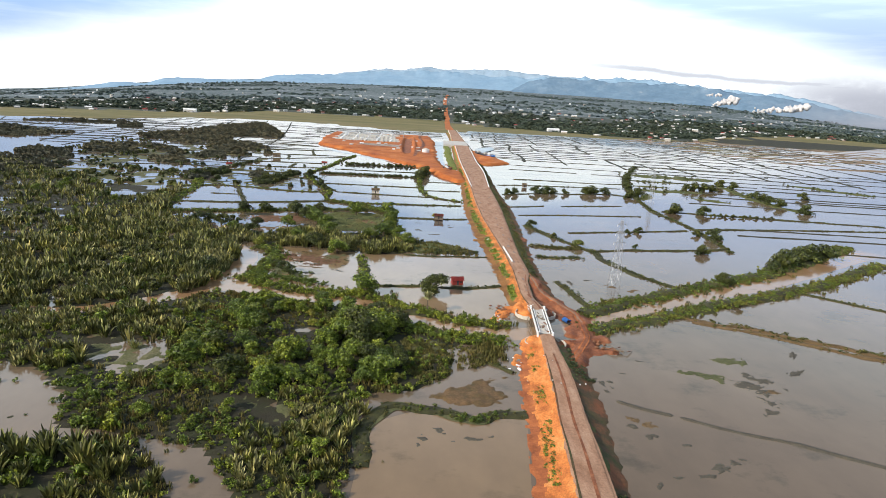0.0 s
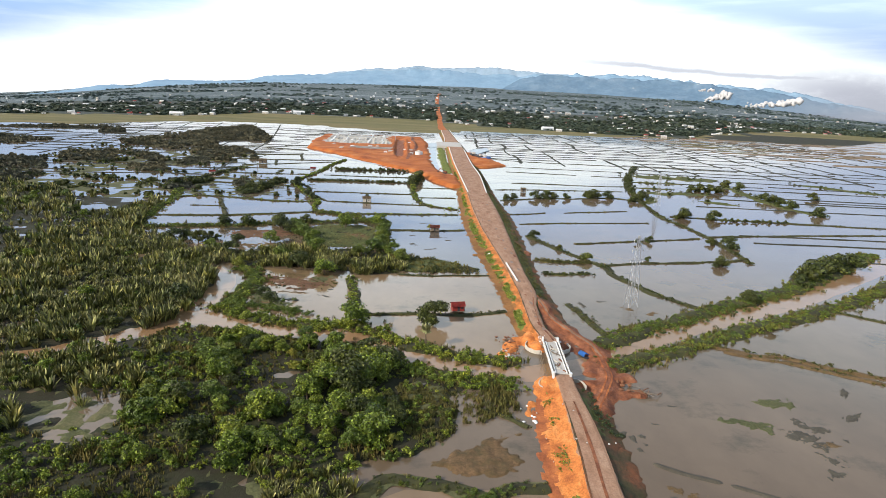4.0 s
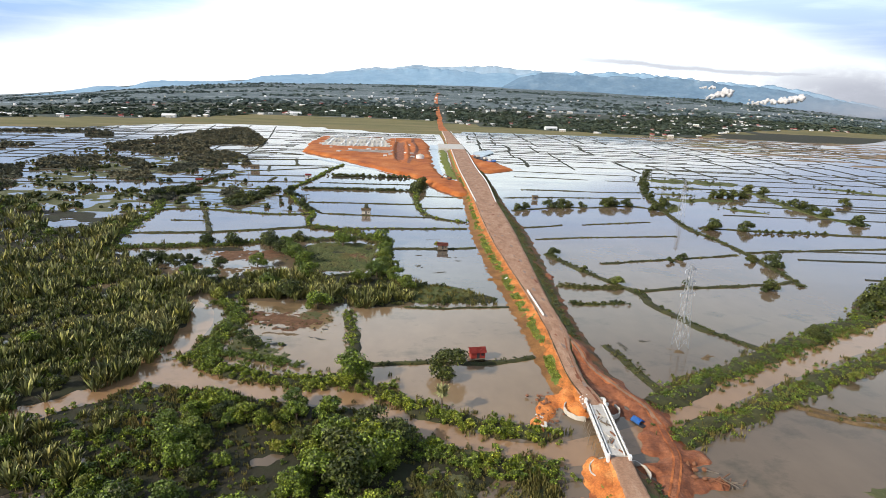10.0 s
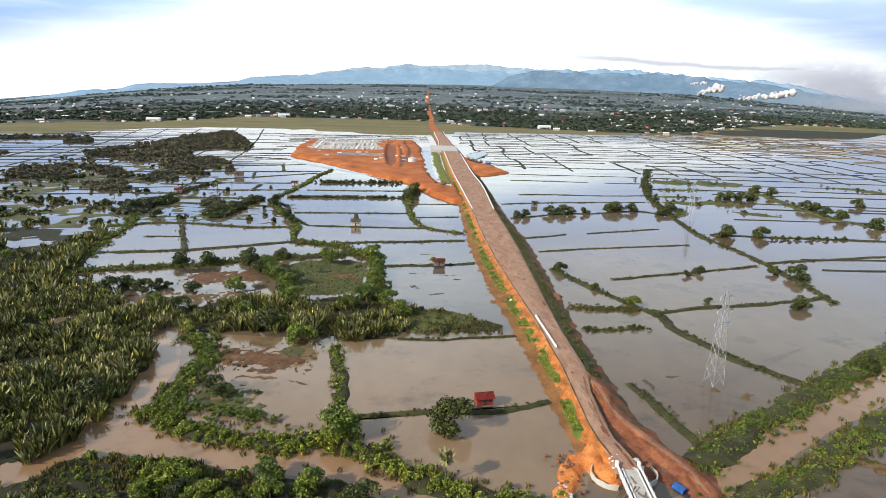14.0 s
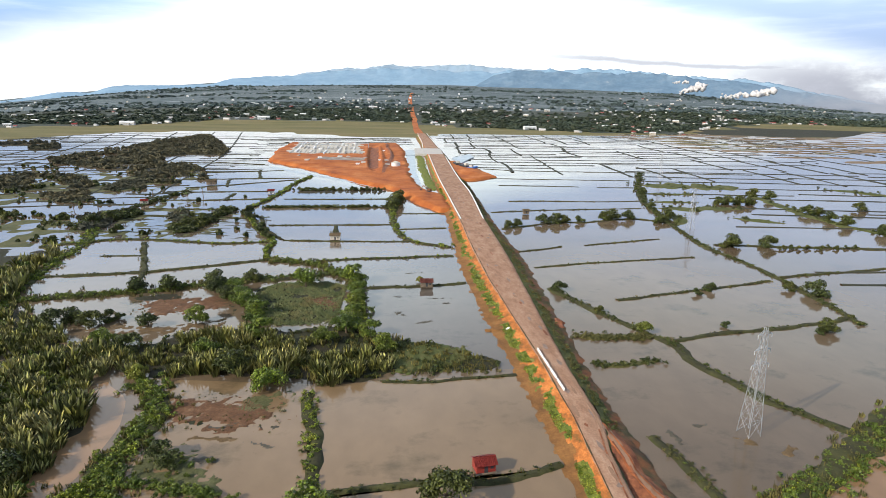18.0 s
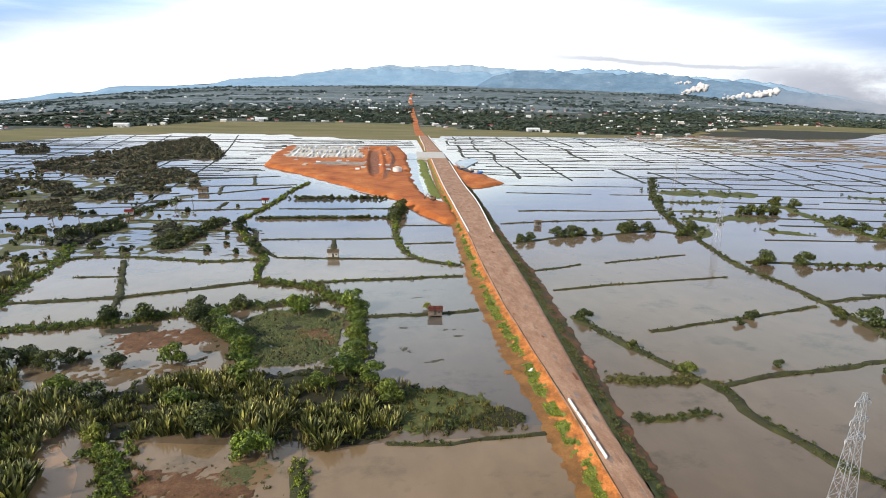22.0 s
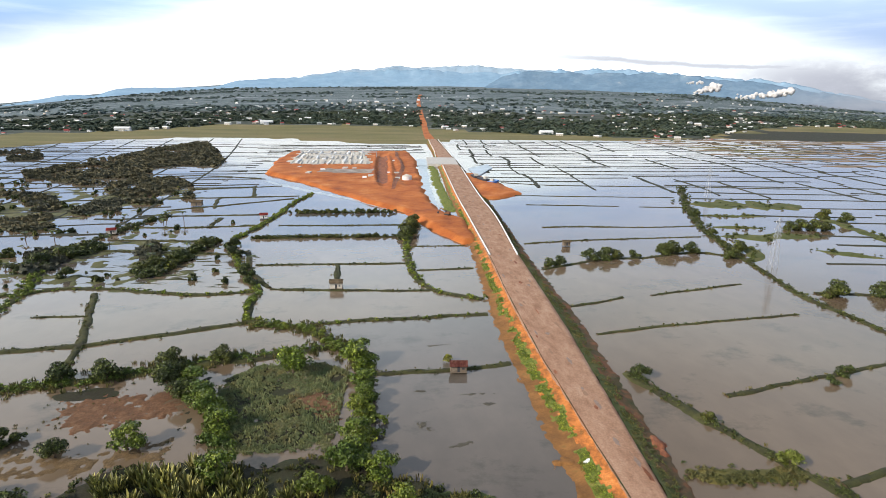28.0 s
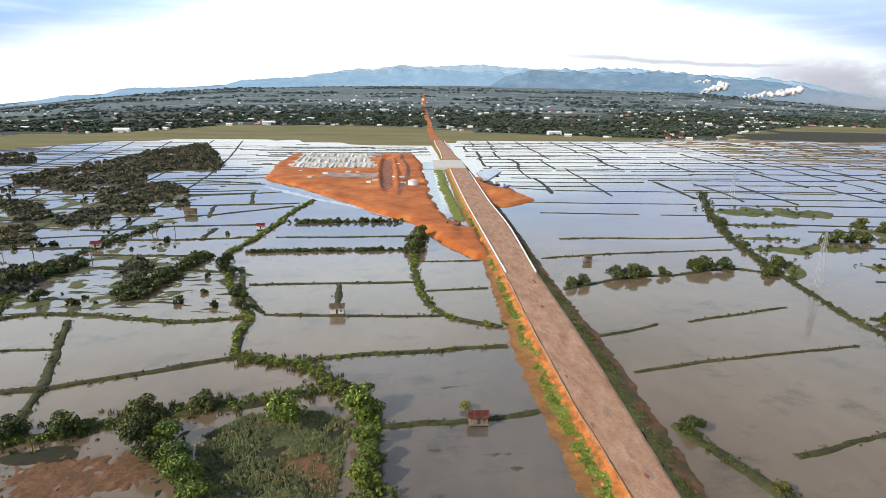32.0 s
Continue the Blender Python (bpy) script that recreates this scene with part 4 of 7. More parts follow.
for (ax, ay), (bx, by) in zip(HAUL, HAUL[1:]):
    t = np.clip(((qx - ax) * (bx - ax) + (qy - ay) * (by - ay)) / ((bx - ax) ** 2 + (by - ay) ** 2), 0, 1)
    trod = np.minimum(trod, np.hypot(qx - ax - t * (bx - ax), qy - ay - t * (by - ay)))
trod += (lattice(qx, qy, 5.0, 39) - 0.5) * 1.4
works.data.polygons.foreach_set("material_index", np.where(qx < 47, 1, np.where((trod < 0.6) & (qy > 100) & (qy < 152), 2, np.where((qy > 124) & (trod > 2.0) & (qx > 54.5), 3, 0))).astype(np.int32))
tagged(works, "churned red earth, haul track and orange fill round the bridge", "earthwork", kind="structure")

BROAD = []
# wheel ruts pressed into the haul track
for off in (-0.75, 0.75):
    c = along(HAUL, 1.0)
    d = np.gradient(c, axis=0)
    d /= np.hypot(d[:, 0], d[:, 1])[:, None]
    v = []
    for i, p in enumerate(c):
        for q in (-0.22, 0.22):
            x, y = p[0] - d[i, 1] * (off + q), p[1] + d[i, 0] * (off + q)
            v.append((x, y, min(float(works_height(np.array(x), np.array(y))), 2.45) + 0.10))
    tagged(sheet("wheel_rut", v, [(2 * i, 2 * i + 1, 2 * i + 3, 2 * i + 2) for i in range(len(c) - 1)], M_BANK_FOOT), "red wheel rut along the muddy haul track", "rut", kind="structure")
# broad grassy banks out in the eastern paddies
for pts, w in (([(234, 527), (280, 522), (320, 516)], 28), ([(212, 483), (240, 480), (264, 478)], 5), ([(206, 447), (240, 443)], 7), ([(200, 424), (232, 420), (264, 420)], 13), ([(235, 389), (249, 381), (261, 372)], 9), ([(186, 368), (205, 400)], 8), ([(394, 506), (421, 478), (450, 455)], 16), ([(304, 478), (298, 430), (293, 395), (295, 362), (300, 335)], 9)):
    BROAD.append((pts, w))
    dyke(pts, w, 0.5, M_GRASS, 3.0, 0.3, 12.0, "broad grassy bank in the flooded paddies")
for pts, w in (([(67, 206), (80, 204), (91, 204)], 4.5), ([(65, 186), (74, 185), (86, 187)], 2.6)):
    dyke(pts, w, 0.3, M_REED, 1.0, 0.5, 3.0, "low reedy bank in the flood")

# the chequer of far paddies, east and west of the road
fr = np.random.default_rng(11)


def far_rows(x_lo, x_hi, y_lo, y_hi, slant, gap, width, breaks, limit):
    y = y_lo
    while y < y_hi:
        x = x_lo(y) + fr.uniform(0, 25)
        end = x_hi(y)
        while x < end:
            run = min(fr.uniform(70, 240), end - x)
            y2 = y + fr.uniform(-6, 6)
            if fr.random() > breaks and y2 + slant * run < limit(x + run) - 8:
                dyke([(x, y2), (x + run * 0.5, y2 + slant * run * 0.5 + fr.uniform(-4, 4)), (x + run, y2 + slant * run)], width * fr.uniform(0.7, 1.3), 0.35, M_DYKE_FAR, 10.0, 0.25)
            x += run + fr.uniform(-10, 15)
        y += gap * fr.uniform(0.7, 1.35) * (0.7 + (y - y_lo) / 900.0)


for k in range(200):
    x0, y0 = fr.uniform(400, 1150), fr.uniform(560, 1400)
    if y0 < far_edge(x0) and x0 > 380 + (1100 - y0) * 0.35:
        run = fr.uniform(40, 160)
        dyke([(x0, y0), (x0 + run / 2, y0 + fr.uniform(-8, 8)), (x0 + run, y0 + fr.uniform(-14, 6))], fr.uniform(4, 24), 0.3, M_BROWN_FIELD if k % 4 else M_FIELD, 8.0, 0.3, 20.0, "brown grassy bank among flooded fields")
far_rows(lambda y: 96 + (y - 640) * 0.02, lambda y: 500 + (y - 640) * 0.7, 650, 1130, -0.03, 30, 2.6, 0.08, far_edge)
far_rows(lambda y: 240, lambda y: 620, 400, 640, -0.12, 36, 2.4, 0.15, far_edge)
far_rows(lambda y: 200, lambda y: 460, 226, 400, -0.10, 46, 2.0, 0.25, far_edge)
far_rows(lambda y: -330 - (y - 400) * 0.35, lambda y: -150 + (y - 420) * 0.06, 420, 1090, 0.12, 30, 2.4, 0.14, far_edge)
far_rows(lambda y: -170, lambda y: 60, 905, 1090, 0.05, 26, 2.6, 0.12, far_edge)
far_rows(lambda y: -190 + (y - 560) * 0.1, lambda y: -105, 600, 905, 0.10, 32, 2.4, 0.15, far_edge)
far_rows(lambda y: -640, lambda y: -330, 640, 960, 0.2, 34, 2.8, 0.15, far_edge)
for k in range(15):
    x0 = 120 + k * 48 + fr.uniform(-12, 12)
    y1 = min(1120, far_edge(x0 + 40) - 10)
    y0 = 620 - k * 14
    cuts = np.linspace(0, 1, 7)
    for a, b in zip(cuts, cuts[1:]):
        if fr.random() > 0.22:
            j = fr.uniform(-9, 9)
            p0, p1 = ((x0 - 30 + 36 * q + j, blend(y0, y1, q)) for q in (a, b))
            dyke([p0, ((p0[0] + p1[0]) / 2 + fr.uniform(-4, 4), (p0[1] + p1[1]) / 2), p1], fr.uniform(2.0, 4.5), 0.4, M_DYKE_FAR, 8.0, 0.25)
for k in range(9):
    x0 = -180 - k * 46 + fr.uniform(-12, 12)
    y1 = far_edge(x0 - 40) - 20
    y0 = 420 + k * 30
    dyke([(x0 + 20, y0), (x0, blend(y0, y1, 0.5)), (x0 - 50, y1)], 2.2, 0.35, M_DYKE_FAR, 10.0, 0.25)

# the drowned bund across the south-eastern paddy
for pts in ([(57.2, 50.7), (63, 47.5), (69.2, 44.4)], [(70.5, 43.7), (83, 37.1), (92, 33.8), (101, 29), (112, 23), (160, -4)]):
    dyke(pts, 1.5, 0.24, M_SHOAL, 0.8, 0.25, 1.0, "thin dark bund drowned by the flood")


def patch(name, poly, top, material, label, step=0.7, ragged=3.0, soft=2.0, bumpy=0.5, seed=0):
    """A low island of turf or mud with a ragged edge."""
    p = np.array(poly)
    lo, hi = p.min(0) - ragged, p.max(0) + ragged
    px, py = np.meshgrid(np.arange(lo[0], hi[0], step), np.arange(lo[1], hi[1], step))
    d = inside(px, py, [tuple(q) for q in poly]) + (lattice(px, py, 4.0 * step / 0.7, 51 + seed) - 0.5) * ragged + (lattice(px, py, 1.8 * step / 0.7, 52) - 0.5) * ragged * 0.8 + (lattice(px, py, 0.9 * step / 0.7, 54) - 0.5) * ragged * 0.7
    pz = -0.4 + (0.4 + top + (lattice(px, py, 2.0 * step / 0.7, 53) - 0.5) * bumpy) * np.clip(d / soft + 0.5, 0, 1)
    k = np.arange(px.size).reshape(px.shape)
    q = np.stack([k[:-1, :-1], k[:-1, 1:], k[1:, 1:], k[1:, :-1]], 2).reshape(-1, 4)
    ok = (pz.reshape(-1)[q] > -0.3).any(1)
    return tagged(sheet(name, np.stack([px, py, pz], 2).reshape(-1, 3), q[ok], material, smooth=True), label, "mud bank", kind="structure")


def blob(x, y, rx, ry, turn=0.0):
    c, s_ = math.cos(radians(turn)), math.sin(radians(turn))
    return [(x + c * rx * math.cos(a) - s_ * ry * math.sin(a), y + s_ * rx * math.cos(a) + c * ry * math.sin(a)) for a in np.linspace(0, 2 * math.pi, 13)[:-1]]


tagged(ribbon("mud_margin", POND_RING, [2.2, 3.6, 4.0, 3.2, 3.6, 2.6], 0.14, M_TURF, 1.0, 0.8), "olive and brown mud rim round a flooded pond", "mud bank", kind="structure")
patch("mud_patch", MUD_PATCH, 0.28, M_OLIVE_MUD, "brown tussocky mud patch in the flooded corner", 0.6, 2.4)
patch("turf_patch", [(4, 85), (17, 84), (17, 65), (11, 58), (5, 64)], 0.12, M_TURF, "grey-green sparse turf at the edge of the thicket", 0.8, 6.0, 3.0, 0.8)
patch("turf_patch", GAPS[0], -0.02, M_TURF, "sparse grey-green turf over shallow water", 0.7, 9.0, 2.0, 0.7, 8)
patch("turf_patch", GAPS[1], -0.02, M_TURF, "sparse grey-green turf over shallow water", 0.7, 7.0, 2.0, 0.7, 9)
patch("mud_bank_east", [(400, 1150), (600, 1160), (780, 1330), (849, 1229), (919, 1055), (708, 806), (648, 932), (560, 1040)], -0.06, M_DRY, "brown banks showing through the flood", 6.0, 90, 6.0, 0.5, 10)
patch("turf_patch", [(22, 80), (33, 82), (31, 74), (25, 68), (20, 66)], 0.0, M_TURF, "broken turf in the shallow water", 0.6, 6.0, 2.0, 0.6)
patch("mud_bank_west", [(-242, 415), (-205, 470), (-150, 500), (-145, 575), (-243, 597), (-297, 517), (-279, 438)], 0.05, M_TURF, "low green and brown flats breaking the flood", 3.0, 40, 6.0, 0.6)
patch("mud_bank_west", [(-400, 470), (-300, 345), (-240, 340), (-180, 335), (-150, 345), (-165, 400), (-250, 410)], 0.05, M_TURF, "low green and brown flats breaking the flood", 3.0, 34, 6.0, 0.6, 3)
patch("mud_bank_west", [(-150, 345), (-95, 340), (-80, 395), (-150, 470)], -0.06, M_TURF, "low green and brown flats breaking the flood", 1.5, 22, 3.0, 0.6, 5)
patch("turf_patch", [(-84, 250), (-70, 253), (-56, 255), (-51, 243), (-60, 236), (-75, 234), (-84, 240)], 0.10, M_RUST_MUD, "rust-red turf on a drained mud flat", 0.5, 5.0, 4.0, 0.25, 2)
patch("turf_patch", [(-100, 226), (-83, 229), (-70, 225), (-50, 231), (-47, 221), (-62, 217), (-85, 214)], 0.0, M_DRY, "brown mud along the edge of a drained mud flat", 0.5, 4.0, 3.0, 0.4, 12)
patch("turf_patch", [(-51, 155), (-43, 154), (-36, 147), (-27, 139), (-34, 134), (-50, 142)], 0.10, M_TURF, "olive turf between the hedge and the pond", 0.5, 3.0, 2.0, 0.4, 14)
patch("turf_patch", [(3, 206), (10, 207), (22, 203), (32, 199), (26, 187), (6, 184)], 0.30, M_TURF_GREEN, "olive turf at the end of the palm belt", 0.5, 3.0, 2.0, 0.3, 15)
patch("turf_patch", GREEN_POND, 0.05, M_TURF, "grey-green reed bed floor", 0.8, 2.0, 2.0, 0.3, 4)
patch("turf_patch", [(-24, 247), (-13, 250), (-12, 236), (-17, 234)], 0.25, M_RUST_MUD, "rust-brown patch in the reed bed", 0.6, 5.0, 2.0, 0.3, 6)
SHOALS_1 = ((87, 66.8, 5.5, 1.8, -8, M_TURF), (91, 64.5, 1.8, 2.4, 20, M_TURF), (100, 76.5, 5.4, 2.6, -12, M_TURF), (98, 61, 3.4, 2.4, -20, M_SHOAL), (104, 63.5, 2.6, 1.6, 0, M_SHOAL), (100, 66, 1.6, 2.0, 30, M_SHOAL), (58.5, 42.4, 1.4, 1.0, 0, M_DRY), (61.5, 40, 2.4, 1.4, -10, M_DRY), (57, 39.6, 1.4, 1.4, 0, M_SHOAL), (60, 35.5, 1.6, 1.0, 0, M_SHOAL), (66.5, 32.2, 1.2, 0.6, 0, M_SHOAL), (72.3, 74.7, 1.2, 0.7, 0, M_SHOAL), (64.4, 66.6, 1.0, 0.6, 0, M_SHOAL), (100, 57, 1.6, 1.8, 0, M_SHOAL), (95, 47, 2.6, 1.2, 15, M_SHOAL), (101, 51.5, 0.9, 0.9, 0, M_SHOAL), (98, 52.5, 1.2, 2.6, 20, M_SHOAL),)
SHOALS_2 = ((107, 59.8, 1.0, 0.8, 0, M_SHOAL), (101.5, 57.5, 2.0, 0.9, 0, M_DRY), (117, 70, 4.0, 0.9, 30, M_SHOAL), (124, 82, 3.0, 1.0, 60, M_SHOAL), (55.3, 62.5, 0.9, 0.9, 0, M_SHOAL), (57, 60, 0.9, 1.3, 0, M_SHOAL), (58.6, 58, 0.8, 0.8, 0, M_SHOAL), (56.5, 56, 0.8, 0.9, 0, M_SHOAL), (59, 61.5, 0.7, 0.6, 0, M_SHOAL), (75, 26, 2.6, 1.0, 25, M_SHOAL), (71, 23.5, 3.0, 1.2, 30, M_SHOAL), (66, 21, 1.8, 0.7, 10, M_SHOAL), (55, 18, 1.4, 0.8, 40, M_SHOAL), (60, 20.6, 1.2, 0.6, 20, M_SHOAL), (8, 33, 1.3, 0.8, 50, M_SHOAL), (12, 36, 1.6, 0.7, -40, M_SHOAL), (15, 32, 1.6, 0.5, -20, M_SHOAL),)
SHOALS_3 = ((19.5, 33, 2.0, 0.6, 0, M_SHOAL), (23, 34, 1.6, 0.5, 0, M_SHOAL), (7.5, 30.5, 0.6, 0.6, 0, M_SHOAL), (10, 231, 1.4, 1.8, 30, M_SHOAL), (18, 222, 3.2, 0.7, 15, M_SHOAL), (28, 240.5, 1.8, 0.7, 0, M_SHOAL), (26, 246, 5.0, 0.7, 0, M_SHOAL), (11, 248.6, 3.0, 0.6, 0, M_SHOAL), (18, 279, 4.5, 0.5, 10, M_SHOAL), (86, 145, 3.0, 1.5, -40, M_DRY), (94.5, 139.5, 2.2, 1.0, 40, M_DRY), (80, 152, 2.0, 0.8, 0, M_SHOAL), (-35, 147, 3.0, 1.2, -20, M_SHOAL), (-36, 155.5, 7.0, 0.9, -6, M_DRY), (-25, 149.3, 1.2, 0.7, 0, M_SHOAL),)
SHOALS_4 = ((71, 148, 0.9, 3.4, 0, M_SHOAL), (-33, 166, 10, 6, 0, M_RUST_MUD), (-44, 169, 8, 4, 10, M_RUST_MUD), (-27, 171, 6, 3.5, 20, M_TURF), (-30, 160, 8, 1.2, -5, M_SHOAL), (-24, 152, 5, 1.0, -20, M_SHOAL), (-44, 149, 5, 3.4, 30, M_TURF),)
for n_, (x, y, a, b, turn, m_) in enumerate((*SHOALS_1, *SHOALS_2, *SHOALS_3, *SHOALS_4)):
    patch("shoal", blob(x, y, a * 1.1, b * 1.15, turn), 0.07, m_, "shoal of weeds and mud just breaking the flood", 0.35 if a < 5 else 0.6, min(a, b) * 1.3 + 0.3, 0.8, 0.12, n_)

# spoil at the culvert under the road
patch("spoil_lobe", [(45, 215), (41, 215.5), (37.5, 214), (38, 212), (43, 211.8), (46, 212.5)], 0.45, M_BANK_LOW, "orange spoil spit beside the culvert mouth", 0.4, 1.6, 1.0, 0.3, 21)
patch("spoil_lobe", [(62, 211), (65.5, 213), (67, 218), (65, 222), (62, 220)], 0.7, M_RED_MUD, "dark red spoil slumped at the culvert outlet", 0.4, 1.2, 1.2, 0.4, 22)
bm = bmesh.new()
bmesh.ops.create_grid(bm, x_segments=6, y_segments=4, size=1.0)
for v in bm.verts:
    v.co = Vector((v.co.x * 0.8 * (1.2 - 0.6 * abs(v.co.y)), v.co.y * 0.45 + 0.2 * v.co.x * v.co.x, 0.35 * noise.noise(v.co * 2.3) + 0.2))
bmesh.ops.solidify(bm, geom=bm.faces[:], thickness=0.03)
sack = tagged(part("tarpaulin_scrap", bm, M_WHITE), "crumpled white tarpaulin scrap on the orange bank", "tarpaulin")
sack.matrix_basis = pose(45.2, 211.6, 1.05, 0, -18, 20)

# broken mud flats between the western dykes
for k in range(90):
    x0, y0 = fr.uniform(-150, -62), fr.uniform(342, 398)
    run = fr.uniform(2, 14)
    dyke([(x0, y0), (x0 + run / 2, y0 + fr.uniform(-0.8, 0.8)), (x0 + run, y0 + fr.uniform(-1, 1))], fr.uniform(0.8, 3.0), 0.10, M_DYKE, 1.0, 0.6, 4.0, "low mud bank breaking the flood")


def rut(t, y0, y1, st, width, name, material, label):
    """A worn strip along the road at the fraction t of its width."""
    st = np.array(st, float)
    ys = np.arange(y0, y1, 2.0)
    L, R, Z = (np.interp(ys, st[:, 0], st[:, k]) for k in (1, 2, 5))
    xs = L + (R - L) * t + (lattice(ys, ys * 0, 14, 41) - 0.5) * 0.5
    v = []
    for x, y, z in zip(xs, ys, Z):
        w = width * (0.5 + lattice(x, y, 5, 42))
        zz = z + 0.02 + 0.10 * math.sin(math.pi * t) + 0.075
        v += [(x - w / 2, y, zz), (x + w / 2, y, zz)]
    return tagged(sheet(name, v, [(2 * i, 2 * i + 1, 2 * i + 3, 2 * i + 2) for i in range(len(ys) - 1)], material), label, "rut", kind="structure")


for t, w, m in ((0.06, 0.4, M_BANK_R), (0.52, 0.6, M_RED_MUD), (0.97, 0.4, M_ROAD_DARK)):
    rut(t, -100, 74, SOUTH, w, "wheel_rut", m, "dark wheel rut worn along the earth road")
for t, w, y0, y1, m in ((0.90, 0.8, 108, 175, M_ROAD_DARK), (0.78, 0.5, 108, 150, M_RED_MUD)):
    rut(t, y0, y1, NORTH, w, "wheel_rut", m, "dark wheel rut worn along the earth road")
# The ledge at the road's left edge is only a flat dark strip.
rut(0.045, 112, 420, NORTH, 0.34, "shoulder_scarp", M_BANK_R, "narrow dark strip along the ledge of the road shoulder")
for k in range(110):
    y0 = 112 + 5.2 * k * fr.uniform(0.95, 1.05)
    st = np.array(NORTH, float)
    L, R, Z = (float(np.interp(y0, st[:, 0], st[:, j])) for j in (1, 2, 5))
    t = fr.uniform(0.14, 0.86)
    px, a0, b0 = L + (R - L) * t, fr.uniform(0.25, 0.9), fr.uniform(0.8, 3.2)
    ring = [(px + a0 * math.cos(q) * fr.uniform(0.5, 1.2), y0 + b0 * math.sin(q) * fr.uniform(0.5, 1.2), Z + 0.02 + 0.10 * math.sin(math.pi * t) + 0.08) for q in np.linspace(0, 2 * math.pi, 14)[:-1]]
    tagged(sheet("road_patch", ring, [tuple(range(13))], (M_ROAD_DARK, M_ROAD_GREY, M_RED_MUD, M_ROAD_GREY, M_ROAD_DARK)[k % 5]), "worn patch in the road surface", "patch", kind="structure")

# ponds tinted by fresh silt
for name, pts in (("pond_water_north", [(-13, 132), (45, 138.5), (45, 181), (3, 180.5), (-15, 178)]), ("pond_water_middle", [(-11, 134), (45, 138.8), (45, 117), (39, 104), (21, 103), (1, 115), (-11, 126)]), ("pond_water_south", [(-4, 38), (5, 43), (33, 42.5), (28, 10), (10, -100), (-60, -100), (-6, 0)]),
                  ("pond_water_west", [(-58, 186), (-16, 180), (-12, 132), (-12, 126), (-35, 127), (-56, 138), (-50, 152)])):
    tagged(sheet(name, [(x, y, 0.006) for x, y in pts], [tuple(range(len(pts)))], M_POND), "pond of tan silty flood water", "water", kind="structure")

for name, pts in (("pond_water_clear", [(-66, 432), (12, 431), (10, 498), (-56, 495)]), ("pond_water_by_road", [(-3, 188), (10, 185), (43, 185), (42, 262), (40, 305.5), (-22, 299), (-17, 287), (-11, 277), (-5, 266)]), ("pond_water_far_west", [(-150, 345), (-100, 345), (-95, 400), (-150, 402)])):
    tagged(sheet(name, [(x, y, 0.005) for x, y in pts], [tuple(range(len(pts)))], M_CLEAR), "pond of clear dark flood water mirroring blue sky", "water", kind="structure")
patch("verge", [(44.5, 500), (51.5, 500), (54, 600), (60, 756), (53, 756), (47, 640)], 0.5, M_BANK_GREEN, "green grassy verge between the ditch and the road bank", 1.0, 3.0, 2.0, 0.4, 15)
tagged(ribbon("silt_margin", [(-104, 640), (-90, 626), (-45, 573), (-16, 543), (4, 512)], [4, 7, 6, 6, 3], 0.03, M_SHEETING, 4.0, 2.0), "pale milky silt along the foot of the red fill", "silt", kind="structure")


# ---- plants ----
def leaf_cloud(lobes, n, leaf, seed, squash=0.8):
    """A crown: small leaf clumps scattered over the shells of several lobes."""
    r = np.random.default_rng(seed)
    w = np.array([l[3] ** 2 for l in lobes])
    pick = r.choice(len(lobes), n, p=w / w.sum())
    d = r.normal(size=(n, 3))
    d /= np.linalg.norm(d, axis=1)[:, None]
    d[:, 2] = np.where(d[:, 2] < -0.7, -d[:, 2], d[:, 2])
    L = np.array(lobes)[pick]
    c = L[:, :3] + d * (L[:, 3] * r.uniform(0.62, 1.08, n))[:, None] * np.array([1, 1, squash])
    nrm = d + r.normal(size=(n, 3)) * 0.55
    nrm /= np.linalg.norm(nrm, axis=1)[:, None]
    t = np.cross(nrm, r.normal(size=(n, 3)))
    t /= np.linalg.norm(t, axis=1)[:, None]
    b = np.cross(nrm, t)
    s = (leaf * r.uniform(0.6, 1.4, n))[:, None]
    v = np.stack([c - t * s, c + t * s * 0.5 - b * s * 0.7, c + t * s * 0.7 + b * s * 0.7 + nrm * s * 0.2], 1).reshape(-1, 3)
    return v, np.arange(n * 3).reshape(n, 3)


def crown_lobes(seed, radius, height, k, base=0.35):
    """Uneven lobes: a few large ones, many small ones pushing out past them."""
    r = np.random.default_rng(seed)
    out = [(r.normal() * radius * 0.12, r.normal() * radius * 0.12, height * 0.66, radius * 0.52)]
    for i in range(k):
        a = 2.399 * i + r.uniform(-0.6, 0.6)
        q = radius * r.uniform(0.30, 0.80)
        lift = base + 0.1 + (0.80 - base) * ((i * 0.618) % 1.0) * (1.1 - 0.45 * q / radius)
        out.append((math.cos(a) * q, math.sin(a) * q, height * lift, radius * r.uniform(0.20, 0.46)))
    return out


